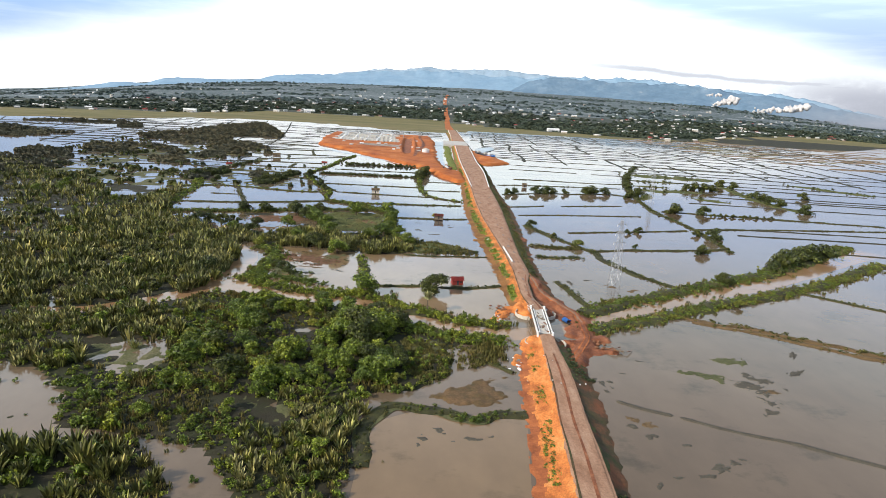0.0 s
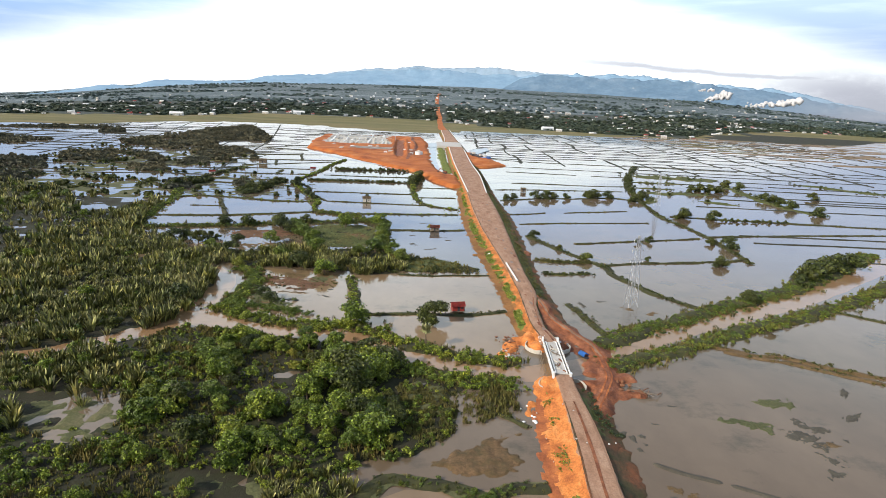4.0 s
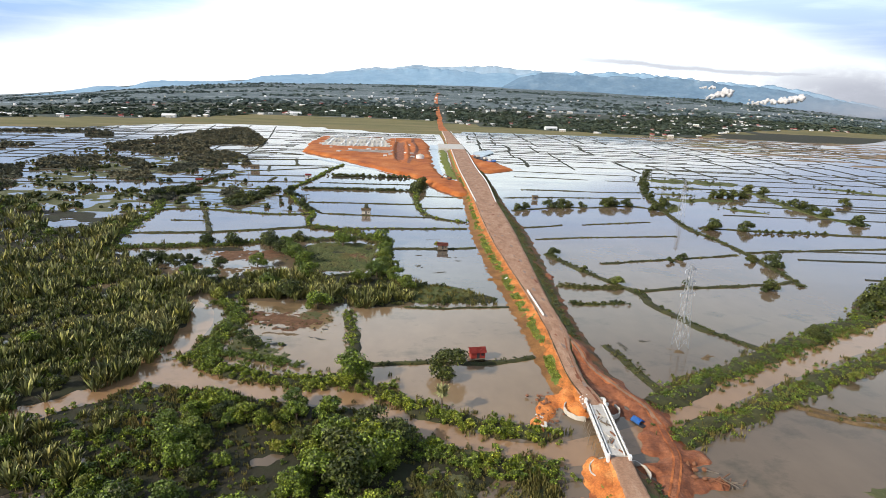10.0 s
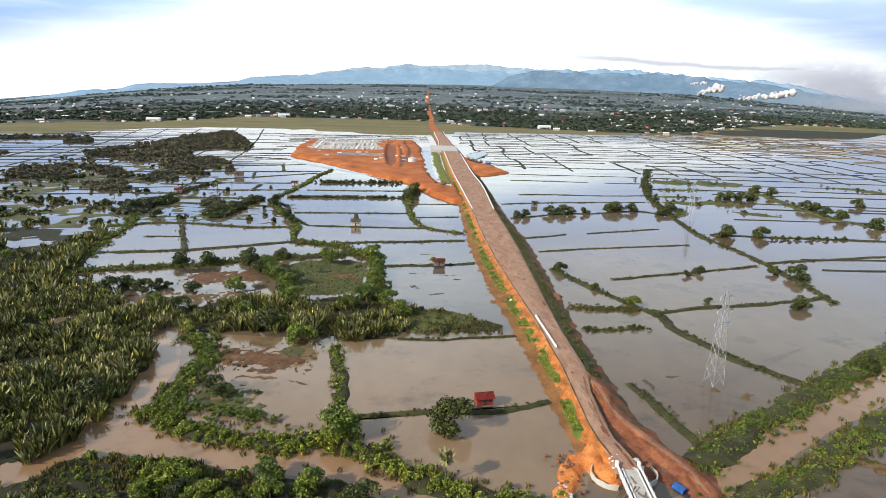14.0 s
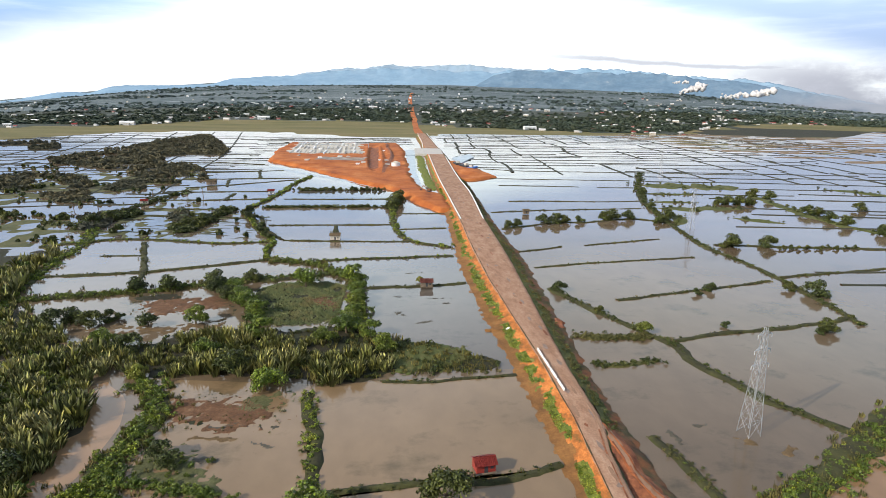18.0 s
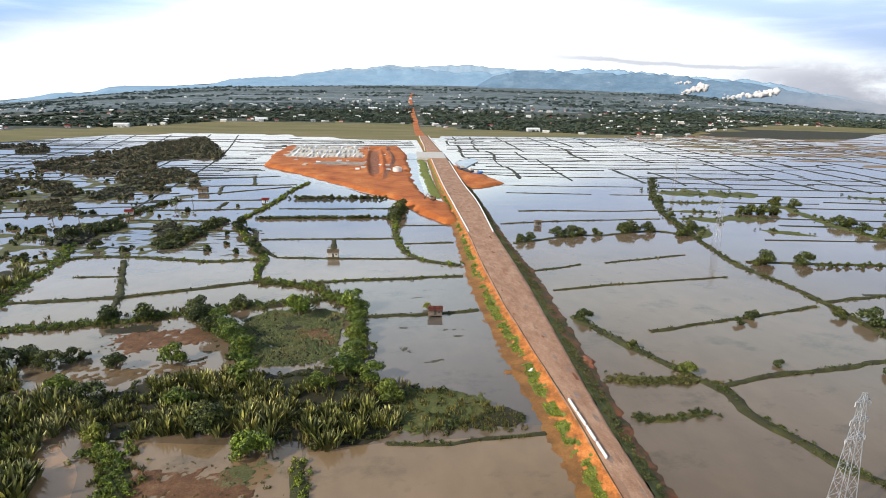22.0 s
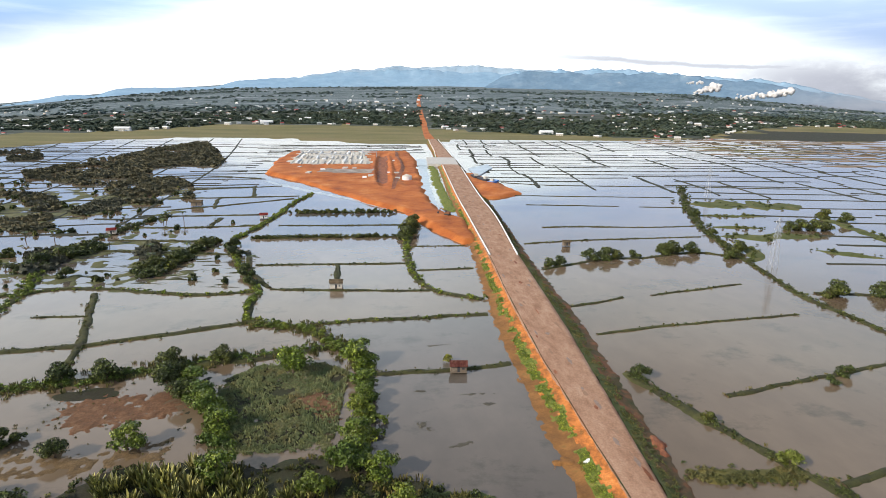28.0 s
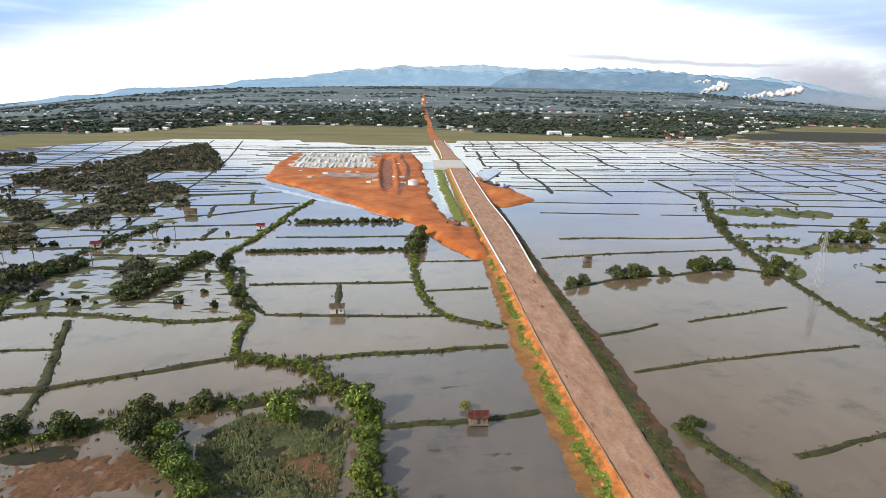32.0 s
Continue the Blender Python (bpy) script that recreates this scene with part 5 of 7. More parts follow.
def trunk_bm(height, r0, seed, limbs=4, spread_=1.2):
    r = np.random.default_rng(seed)
    bm = bmesh.new()
    n, rings, p = 6, [], Vector((0, 0, -0.4))
    for i in range(5):
        t = i / 4
        q = Vector((math.sin(t * 2 + seed) * 0.12 * t, math.cos(t * 3 + seed) * 0.12 * t, -0.4 + t * (height + 0.4)))
        rings.append([bm.verts.new(q + Vector((math.cos(k * 2 * math.pi / n), math.sin(k * 2 * math.pi / n), 0)) * r0 * (1.25 - 0.85 * t)) for k in range(n)])
    for a, b in zip(rings, rings[1:]):
        for k in range(n):
            bm.faces.new((a[k], a[(k + 1) % n], b[(k + 1) % n], b[k]))
    for i in range(limbs):
        a = 2 * math.pi * i / limbs + r.uniform(-0.5, 0.5)
        z0 = height * r.uniform(0.4, 0.8)
        bar(bm, (0, 0, z0), (math.cos(a) * spread_, math.sin(a) * spread_, z0 + spread_ * r.uniform(0.5, 0.9)), r0 * 0.35, 5)
    return bm


def tree_kind(name, seed, radius, height, k, leaves, leaf, material, trunk_h, label, category="tree"):
    e = empty(name, 0, 0, -500)
    part("trunk", trunk_bm(trunk_h, radius * 0.055 + 0.05, seed, 4, radius * 0.5), M_BARK, e)
    crown = new("crown", proto_mesh("crown", leaf_cloud(crown_lobes(seed, radius, height, k + 5, -0.05 if height < radius * 1.3 else 0.12), leaves, leaf * 0.9, seed), material))
    crown.parent = e
    return tagged(e, label, category)


def nipa_proto(seed, n=24, tall=4.3, segs=3, wide=1.0):
    """A clump of broad feathered fronds that arch outwards; each frond a folded blade, widest past its middle."""
    r = np.random.default_rng(seed)
    v, f = [], []
    for i in range(n):
        a = i * 2.399 + r.uniform(-0.4, 0.4)
        q = math.sqrt((i + 0.5) / n)
        lean, h = 0.05 + 0.34 * q * r.uniform(0.6, 1.3), tall * r.uniform(0.70, 1.12) * (1.06 - 0.22 * q)
        w = wide * r.uniform(0.15, 0.25)
        out = np.array([math.cos(a), math.sin(a), 0])
        b = a + r.uniform(-0.9, 0.9)
        side = np.array([-math.sin(b), math.cos(b), 0])
        root = out * 0.9 * q
        base = len(v)
        for s in range(segs + 1):
            t = s / segs
            c = root + out * (lean * h * t * (0.25 + 0.95 * t)) + np.array([0, 0, h * (t - 0.20 * t * t * (0.4 + lean * 1.8))])
            ww = w * (0.30 + 1.9 * t * (1.35 - t)) * (1.0 if s < segs else 0.25)
            sag = np.array([0, 0, -0.45 * ww])
            v += [c - side * ww + sag, c, c + side * ww + sag]
        for s in range(segs):
            for j in range(2):
                p = base + s * 3 + j
                f.append((p, p + 1, p + 4, p + 3))
    return np.array(v), np.array(f)


def reed_proto(seed, n=14, tall=0.9, wide=0.7):
    r = np.random.default_rng(seed)
    v, f = [], []
    for i in range(n):
        a, q = r.uniform(0, 6.28), wide * math.sqrt(r.random())
        x, y, h, b = math.cos(a) * q, math.sin(a) * q, tall * r.uniform(0.5, 1.1), r.uniform(0, 6.28)
        dx, dy = math.cos(b) * 0.10, math.sin(b) * 0.10
        lx, ly = r.uniform(-0.35, 0.35), r.uniform(-0.35, 0.35)
        k = len(v)
        v += [(x - dx, y - dy, -0.1), (x + dx, y + dy, -0.1), (x + lx + dx * 0.6, y + ly + dy * 0.6, h), (x + lx - dx * 0.6, y + ly - dy * 0.6, h * 0.92)]
        f.append((k, k + 1, k + 2, k + 3))
    return np.array(v), np.array(f)


def scatter(poly, n, seed, margin=0.0, clump=0.0, scale=14.0):
    """Places within a polygon; clump: how strongly they gather."""
    r = np.random.default_rng(seed)
    p = np.array(poly)
    lo, hi = p.min(0), p.max(0)
    out = []
    for _ in range(30):
        if len(out) >= n:
            break
        x, y = r.uniform(lo[0], hi[0], 4 * n), r.uniform(lo[1], hi[1], 4 * n)
        ok = inside(x, y, poly) > margin
        for gap in (*GAPS, POOL, CREEK):
            ok &= (inside(x, y, gap) < 0.5) | (r.random(4 * n) < 0.04)
        if clump:
            ok &= lattice(x, y, scale, seed % 50 + 60) > clump * r.uniform(0.6, 1.2, 4 * n)
        out += list(zip(x[ok], y[ok]))
    return np.array(out[:n]).reshape(-1, 2)


def beside(points, n, seed, width):
    r = np.random.default_rng(seed)
    c = along(points, 0.8)
    i = r.integers(0, len(c), n)
    return c[i] + r.normal(size=(n, 2)) * width / 2.4


def placed(xy, seed, s0, s1, sink=0.1, tall=(0.85, 1.2), floor=0.0):
    r = np.random.default_rng(seed)
    z = np.maximum(land(xy[:, 0], xy[:, 1]), floor) - sink
    size = r.uniform(s0, s1, len(xy)) * (0.48 + 1.0 * lattice(xy[:, 0], xy[:, 1], 11, 71))
    return np.column_stack([xy, z, size, r.uniform(0, 6.28, len(xy)), r.uniform(*tall, len(xy))])


SHRUBS_LOW = [leaf_cloud(crown_lobes(33 + i, 1.05, 1.15, 6, 0.0), 92, 0.24, 33 + i, 0.85) for i in range(4)]
SHRUBS = [leaf_cloud(crown_lobes(130 + i, 1.05, 1.25, 7, 0.0), 150, 0.19, 130 + i, 0.85) for i in range(4)]
SHRUBS_TUFT = [leaf_cloud(crown_lobes(230 + i, 1.0, 0.8, 5, 0.0), 44, 0.22, 230 + i, 0.6) for i in range(3)]
NIPAS = [nipa_proto(40 + i, 21 + i, 3.7, 3) for i in range(3)]
NIPAS_FAR = [nipa_proto(45 + i, 11, 3.8, 2, 1.5) for i in range(2)]
REEDS = [reed_proto(50 + i) for i in range(3)]
CLUMPS_MID = [leaf_cloud(crown_lobes(53 + i, 1.0, 1.15, 4, -0.05), 30, 0.58, 53 + i, 0.9) for i in range(3)]
CLUMPS_FAR = [leaf_cloud(crown_lobes(57 + i, 1.0, 1.1, 3, -0.05), 20, 0.75, 57 + i, 0.85) for i in range(3)]
CLUMPS = [leaf_cloud(crown_lobes(55 + i, 1.0, 1.15, 4, -0.05), 42, 0.50, 55 + i, 0.9) for i in range(3)]


def stuff(name, protos, places, material, label, category):
    """The places shared out over the prototypes: one mesh each."""
    for i, pr in enumerate(protos):
        sel = places[i::len(protos)]
        if len(sel):
            tagged(merged(name, pr, sel, material), label, category, kind="stuff")


def scrub_line(points, per_m, width, s0, s1, seed, material=None, lift=0.3):
    c = along(points, 1.0)
    n = int(len(c) * per_m)
    xy = beside(points, n, seed, width)
    r = np.random.default_rng(seed)
    z = np.full(n, lift) - 0.15
    pl = np.column_stack([xy, z, r.uniform(s0, s1, n), r.uniform(0, 6.28, n), r.uniform(0.7, 1.1, n)])
    stuff("bank_scrub", SHRUBS if c[:, 1].mean() < 150 and c[:, 0].mean() < 40 else SHRUBS_LOW, pl, material or M_LEAF, "low green scrub crowding a dyke", "bush")


scrub_line(HEDGE_STREAM_N, 3.0, 4.5, 0.7, 1.5, 101)
scrub_line(HEDGE_STREAM_S, 3.4, 4.5, 0.7, 1.5, 102)
scrub_line(HEDGE_CANAL_E, 4.6, 5.0, 0.5, 1.2, 103, M_LEAF_MID)
scrub_line(HEDGE_CANAL_E, 1.6, 4.5, 0.6, 1.3, 132)
scrub_line([(-55, 142), (-46, 140), (-36, 136.5), (-26, 133)], 3.0, 3.0, 0.5, 1.2, 133, M_LEAF_MID)
scrub_line([(-48, 152), (-42, 148), (-35, 141)], 1.6, 5.0, 0.3, 0.9, 134, M_LEAF_MID)
scrub_line(CANAL_N, 3.8, 4.6, 0.5, 1.1, 104, M_LEAF_MID)
scrub_line(CANAL_N, 2.6, 5.4, 0.3, 0.8, 128)
scrub_line(CANAL_S, 3.6, 4.2, 0.5, 1.0, 105, M_LEAF_MID)
scrub_line(CANAL_S, 2.4, 5.0, 0.3, 0.8, 129)
scrub_line([(68, 138), (69, 128), (71, 117)], 1.4, 2.0, 0.2, 0.5, 130, M_LEAF_MID)
scrub_line([(66, 148), (68, 138), (69, 128), (71, 117)], 2.0, 2.6, 0.3, 0.6, 135, M_REED)
scrub_line(HUT_DYKE_S, 1.6, 1.4, 0.2, 0.5, 131, M_LEAF_DARK)
scrub_line(HEDGE_MID, 2.4, 3.0, 0.5, 1.3, 106, M_LEAF_MID)
scrub_line(POND_N, 2.0, 4.0, 0.6, 1.4, 107, M_LEAF_MID)
scrub_line(PATH_W, 1.0, 2.4, 0.6, 1.5, 108)
scrub_line(EAST_LINE, 1.2, 2.4, 0.4, 1.0, 109, M_LEAF_DARK)
scrub_line(EAST_STRIP, 0.8, 4.0, 0.7, 1.6, 110, M_LEAF_DARK)
scrub_line(BUSH_DYKE, 1.8, 2.0, 0.3, 0.8, 111, M_LEAF_DARK)
scrub_line([(-71, 428), (-36, 429), (12, 429)], 1.6, 1.6, 0.9, 1.7, 112, M_LEAF_DARK)
scrub_line([(-56, 497), (-23, 499), (8, 500)], 0.9, 3.0, 1.0, 2.0, 113, M_LEAF_DARK)
scrub_line([(-25, 299), (-5, 302), (13, 303), (39, 306)], 0.6, 1.5, 0.4, 0.9, 114)
scrub_line([(20, 471), (16, 432), (13, 401), (14, 367), (17, 346), (24, 331), (40, 322)], 0.8, 2.4, 0.5, 1.3, 115)
scrub_line([(-16, 175), (-14, 162), (-13, 150), (-11.5, 132)], 1.6, 2.4, 0.5, 1.0, 116)
scrub_line([(-7, 268), (-5, 250), (-4, 235), (-4, 222)], 2.4, 3.0, 0.8, 1.6, 117, M_LEAF_MID)
scrub_line([(-57, 262), (-51, 253), (-44, 242), (-40, 232), (-38, 222)], 1.8, 4.0, 0.8, 1.7, 118, M_LEAF_MID)
scrub_line([(-160, 330), (-139, 340), (-111, 343), (-78, 334), (-53, 336)], 0.7, 2.0, 0.4, 1.0, 119)
scrub_line([(-136, 492), (-149, 451), (-157, 396), (-162, 370)], 0.8, 3.0, 0.9, 2.0, 120, M_LEAF_DARK)
scrub_line([(100, 113), (121, 103), (143, 90), (156, 82), (190, 62)], 0.6, 1.6, 0.4, 1.0, 121, M_REED)

scrub_line([(-110, 374), (-101, 362), (-98, 390), (-94, 403), (-91, 428)], 2.6, 6.0, 1.1, 2.6, 123, M_LEAF_DARK)
scrub_line([(-160, 372), (-157, 393), (-149, 401), (-144, 411)], 3.0, 8.0, 1.2, 3.0, 124, M_LEAF_DARK)
scrub_line([(-132, 254), (-138, 288), (-140, 306), (-141, 333), (-150, 365)], 1.6, 5.0, 0.6, 1.4, 127)
scrub_line([(67, 206), (80, 204), (91, 204)], 5.0, 3.2, 0.4, 0.9, 125, M_REED)
scrub_line([(65, 186), (74, 185), (86, 187)], 3.0, 2.2, 0.3, 0.8, 126, M_LEAF_DARK)
scrub_line(POND_RING, 0.9, 2.4, 0.2, 0.6, 122, M_REED)
scrub_line([(17, 41.5), (21, 40), (26, 42.5)], 3.0, 2.6, 0.4, 0.9, 136, M_LEAF_MID)
scrub_line(POND_RING[4:8], 1.0, 2.2, 0.3, 0.7, 137, M_LEAF_MID)
for n_, (pts, w) in enumerate(BROAD):
    scrub_line(pts, 0.35, w * 0.8, 0.5, 1.9, 140 + n_, M_LEAF_DARK)


def on_bank(n, seed, y0, y1, left, lo, hi, stations=None):
    """Places on the sloping side of the northern embankment, lo..hi of the way up."""
    r = np.random.default_rng(seed)
    st = np.array(stations or NORTH, float)
    y, t = r.uniform(y0, y1, n), r.uniform(lo, hi, n)
    L, R, F, G, Z = (np.interp(y, st[:, 0], st[:, k]) for k in range(1, 6))
    x = F + (L - F) * t if left else G + (R - G) * t
    keep = lattice(x, y, 4.6, 45) * 0.7 + lattice(x, y, 1.6, 46) * 0.3 > 0.45 if left else lattice(y, y * 0, 7, seed) > 0.35
    x, y, t, Z = x[keep], y[keep], t[keep], Z[keep]
    return np.column_stack([x, y, Z * t ** (1.8 if left else 0.9) - 0.15, r.uniform(0.4, 1.0, len(y)), r.uniform(0, 6.28, len(y)), r.uniform(0.3, 0.55, len(y))])


stuff("bank_tufts", SHRUBS_TUFT, on_bank(3600, 151, 117, 520, True, 0.48, 0.78), M_LEAF, "bright green tufts on the orange bank", "grass")
stuff("bank_tufts", SHRUBS_TUFT, on_bank(420, 158, -20, 76, True, 0.45, 0.8, SOUTH), M_LEAF, "small green tufts on the raw orange bank", "grass")
stuff("bank_weeds", SHRUBS_LOW, on_bank(260, 159, -20, 80, False, 0.1, 0.8, SOUTH), M_LEAF_DARK, "dark weeds on the shaded bank", "bush")
stuff("bank_weeds", REEDS, on_bank(1500, 152, 148, 560, False, 0.35, 0.95), M_REED, "dark weeds on the shaded bank", "grass")
stuff("bank_weeds", SHRUBS_LOW, on_bank(420, 153, 148, 560, False, 0.40, 0.92), M_LEAF_DARK, "dark weeds on the shaded bank", "bush")
xy = scatter(BELT, 520, 154, 0, 0.1, 8)
xy = xy[(xy[:, 0] < 3) | (RNG.random(len(xy)) < 0.3)]
stuff("belt_growth", SHRUBS_LOW, placed(xy, 155, 0.5, 1.1), M_LEAF_DARK, "dark leafy growth under the palms", "bush")
xy = scatter([(4, 186), (34, 183), (37, 190), (20, 203), (8, 207)], 420, 156, 0, 0.4, 8)
stuff("belt_growth", REEDS, placed(xy, 157, 0.3, 0.7), M_REED, "low green growth at the end of the palm belt", "bush")
# marsh: palms, thicket, reeds
TREES = [(-60, 98), (-42, 114), (-26, 112), (-11, 110), (0, 98), (5, 77), (5, 56), (-17, 50), (-37, 55), (-57, 66)]
NIPA_S = [(-120, -30), (-30, -30), (-30, 12), (-38, 20), (-55, 28), (-76, 27), (-110, 36)]
NIPA_M = [(-26, 10), (-8, 10), (-6, 30), (-2, 42), (-12, 50), (-24, 48), (-32, 36)]
NIPA_B = [(-72, 190), (-62, 186), (-48, 187), (-34, 186), (-13, 178), (6, 182), (8, 190), (-8, 202), (-27, 212), (-41, 218), (-60, 214)]
places = np.concatenate([
    placed(scatter(NIPA_S, 560, 201, 0, 0.3), 1, 0.75, 1.15), placed(scatter(NIPA_M, 110, 202), 2, 0.7, 1.0),
    placed(scatter(NIPA_B, 330, 203, 0, 0.42, 9), 3, 0.75, 1.2), placed(scatter([(-95, 60), (-60, 60), (-62, 112), (-100, 100), (-130, 90)], 260, 205, 0, 0.3), 5, 0.7, 1.1)])
stuff("nipa_palms", NIPAS, places, M_FROND, "dense stand of nipa palm fronds in the marsh", "palms")
WEST = [q for q in MARSH_WEST if q[0] > -340] + [(-330, 60), (-150, 72)]
xy = np.concatenate([scatter([q for q in WEST if q[0] > -160] + [(-160, 300), (-160, 100)], 1750, 204, -0.5, 0.22, 16), scatter(WEST, 2700, 208, 1, 0.25, 26)])
near_ = (xy[:, 0] > -120) & (xy[:, 1] < 260)
stuff("nipa_palms", NIPAS_FAR, placed(xy[~near_], 8, 0.75, 1.3), M_FROND, "dense stand of nipa palm fronds in the marsh", "palms")
places = placed(xy[near_], 4, 0.75, 1.25)
stuff("nipa_palms", NIPAS, places, M_FROND, "dense stand of nipa palm fronds in the marsh", "palms")
xy = scatter([q for q in MARSH_SOUTH if q[1] > 0] + [(-120, 20)], 1200, 206, 0, 0.30, 12)
stuff("marsh_thicket", SHRUBS, placed(xy, 6, 0.6, 1.7), M_LEAF, "tangled green shrubs over wet ground", "bush")
xy = scatter([q for q in MARSH_SOUTH if q[1] > 0] + [(-120, 20)], 1900, 209, 0, 0.15, 7)
stuff("marsh_thicket", SHRUBS_LOW, placed(xy, 9, 0.3, 0.8), M_LEAF, "low leafy growth over wet ground", "bush")
xy = scatter([q for q in MARSH_WEST if q[0] > -340] + [(-330, 60), (-150, 72)], 900, 207, 0, 0.4, 18)
stuff("marsh_thicket", SHRUBS_LOW, placed(xy, 7, 0.9, 2.2), M_LEAF_MID, "tangled green shrubs over wet ground", "bush")
xy = scatter([(-84, 120), (-72, 140), (-71, 168), (-76, 190), (-80, 206), (-100, 218), (-130, 240), (-150, 240), (-150, 110)], 420, 210, 0, 0.5, 13)
stuff("marsh_thicket", SHRUBS, placed(xy, 11, 0.7, 1.7), M_LEAF, "bright leafy shrubs growing up among the palms", "bush")
for poly, n, seed in ((MARSH_SOUTH[1:-1], 2600, 211), (BELT, 300, 213), ([(3, 86), (19, 84), (17, 64), (10, 56), (5, 63)], 420, 217), ([(20, 80), (33, 84), (33, 72), (24, 67), (18, 66)], 160, 218), (MUD_FLAT, 90, 215), (POND_MUD, 70, 216)):
    xy = scatter(poly, n, seed, 0, 0.4 if n > 500 else 0.15, 8)
    stuff("marsh_reeds", REEDS, placed(xy, seed, 0.35 if n < 100 else 0.8, 0.6 if n < 100 else 1.6, 0.05), M_REED, "rank grass and reeds standing in the wet", "grass")

xy = scatter(GREEN_POND, 3000, 212, 0, 0.1, 8)
xy = xy[(inside(xy[:, 0], xy[:, 1], [(-24, 247), (-13, 250), (-12, 236), (-17, 234)]) < 0) | (RNG.random(len(xy)) < 0.25)]
stuff("pond_reeds", REEDS, placed(xy, 212, 0.45, 0.85, 0.05), M_REED_PALE, "pale reeds filling a shallow pond", "grass")
for k, pts in enumerate((HEDGE_STREAM_N, HEDGE_STREAM_S, CANAL_N, CANAL_S, HEDGE_CANAL_E, HEDGE_MID, POND_N)):
    xy = beside(pts, len(along(pts, 1.0)) * 3, 300 + k, 6.5)
    pl = np.column_stack([xy, np.full(len(xy), 0.0), RNG.uniform(0.8, 1.5, len(xy)), RNG.uniform(0, 6.28, len(xy)), RNG.uniform(0.7, 1.2, len(xy))])
    stuff("bank_grass", REEDS, pl, M_REED, "rank grass fringing a bank", "grass")
xy, r_ = [], np.random.default_rng(330)
for pts, w in PATHS:
    c = along(pts, 1.0)
    if c[:, 1].mean() < 480:
        xy.append(beside(pts, int(len(c) * (2.0 if w > 1.4 else 1.2)), 331 + len(xy), w * 0.8))
xy = np.concatenate(xy)
pl = np.column_stack([xy, np.full(len(xy), 0.12), r_.uniform(0.3, 0.75, len(xy)), r_.uniform(0, 6.28, len(xy)), r_.uniform(0.6, 1.1, len(xy))])
stuff("dyke_grass", REEDS, pl[::2], M_REED, "weeds and grass along the dykes", "grass")
pl = pl[1::2]
pl = pl[lattice(pl[:, 0], pl[:, 1], 6, 29) > 0.45]
pl[:, 3] *= 0.85
stuff("dyke_weeds", SHRUBS_LOW, pl, M_LEAF_DARK, "low dark weeds in clumps along the dykes", "bush")
xy = np.concatenate([scatter([(-165, 345), (-62, 345), (-75, 395), (-90, 470), (-150, 480), (-170, 400)], 34, 320, 0, 0.6, 9), scatter([(-330, 420), (-160, 430), (-150, 600), (-330, 640)], 260, 321, 0, 0.6, 14), scatter([(-340, 420), (-290, 345), (-150, 335), (-165, 400), (-250, 420)], 420, 323, 0, 0.5, 14)])
stuff("flood_scrub", CLUMPS, placed(xy, 322, 0.5, 2.0, 0.2), M_LEAF_DARK, "scattered scrub standing in the flood", "bush")
KINDS = [tree_kind("marsh_tree", 61, 3.0, 4.6, 10, 2000, 0.27, M_LEAF, 2.0, "leafy green tree in the marsh thicket"),
         tree_kind("marsh_tree", 62, 3.8, 5.6, 13, 2600, 0.30, M_LEAF, 2.6, "broad leafy green tree in the marsh thicket"),
         tree_kind("dyke_tree", 63, 2.4, 2.6, 9, 1200, 0.27, M_LEAF_DARK, 1.0, "dark leafy bush tree on a paddy dyke"),
         tree_kind("dyke_tree", 64, 2.9, 3.2, 11, 1500, 0.285, M_LEAF_DARK, 1.2, "dark rounded tree on a paddy dyke"),
         tree_kind("yellow_bush", 65, 2.0, 2.6, 8, 1000, 0.24, M_LEAF_YELLOW, 0.9, "yellow-green leafy bush at the water's edge"),
         tree_kind("round_tree", 66, 3.9, 5.6, 14, 3600, 0.30, M_LEAF_DARK, 2.6, "dense rounded dark green tree beside the pond"),
         tree_kind("shade_tree", 67, 3.9, 5.4, 13, 2500, 0.30, M_LEAF_DARK, 2.6, "tall dark green tree rising from the thicket"),
         tree_kind("hedge_tree", 68, 3.4, 5.0, 12, 2200, 0.29, M_LEAF_MID, 2.2, "leafy mid-green tree in the hedge round the reed pond"),
         tree_kind("round_tree", 69, 3.3, 4.4, 14, 3400, 0.27, M_LEAF, 1.8, "dense rounded bright green tree at the foot of the palm belt")]
tr = np.random.default_rng(5)


def plant(kind, x, y, s=1.0, floor=0.0):
    z = max(float(land(x, y)), floor)
    o = copy_thing(KINDS[kind], pose(x, y, z, 0, 0, tr.uniform(0, 360)) @ Matrix.Scale(s, 4))
    return o


for x, y in scatter(TREES, 78, 221, 1, 0.4, 10):
    plant(int(tr.choice([0, 0, 1, 1, 7, 6, 4])), x, y, tr.uniform(0.6, 1.15))
for x, y in ((-4.5, 86), (-1, 90), (-9, 88), (-5, 93), (1, 95), (-12, 93), (-15, 82), (-8, 80)):
    plant(int(tr.choice([1, 6])), x, y, tr.uniform(1.1, 1.45))
for x, y in scatter([q for q in MARSH_SOUTH if q[1] > 20], 45, 222, 2):
    plant(int(tr.integers(0, 3)), x, y, tr.uniform(0.5, 0.8))
for x, y in scatter([q for q in MARSH_WEST if q[0] > -340] + [(-330, 60), (-150, 72)], 60, 223, 2):
    plant(int(tr.integers(1, 4)), x, y, tr.uniform(0.6, 1.0))
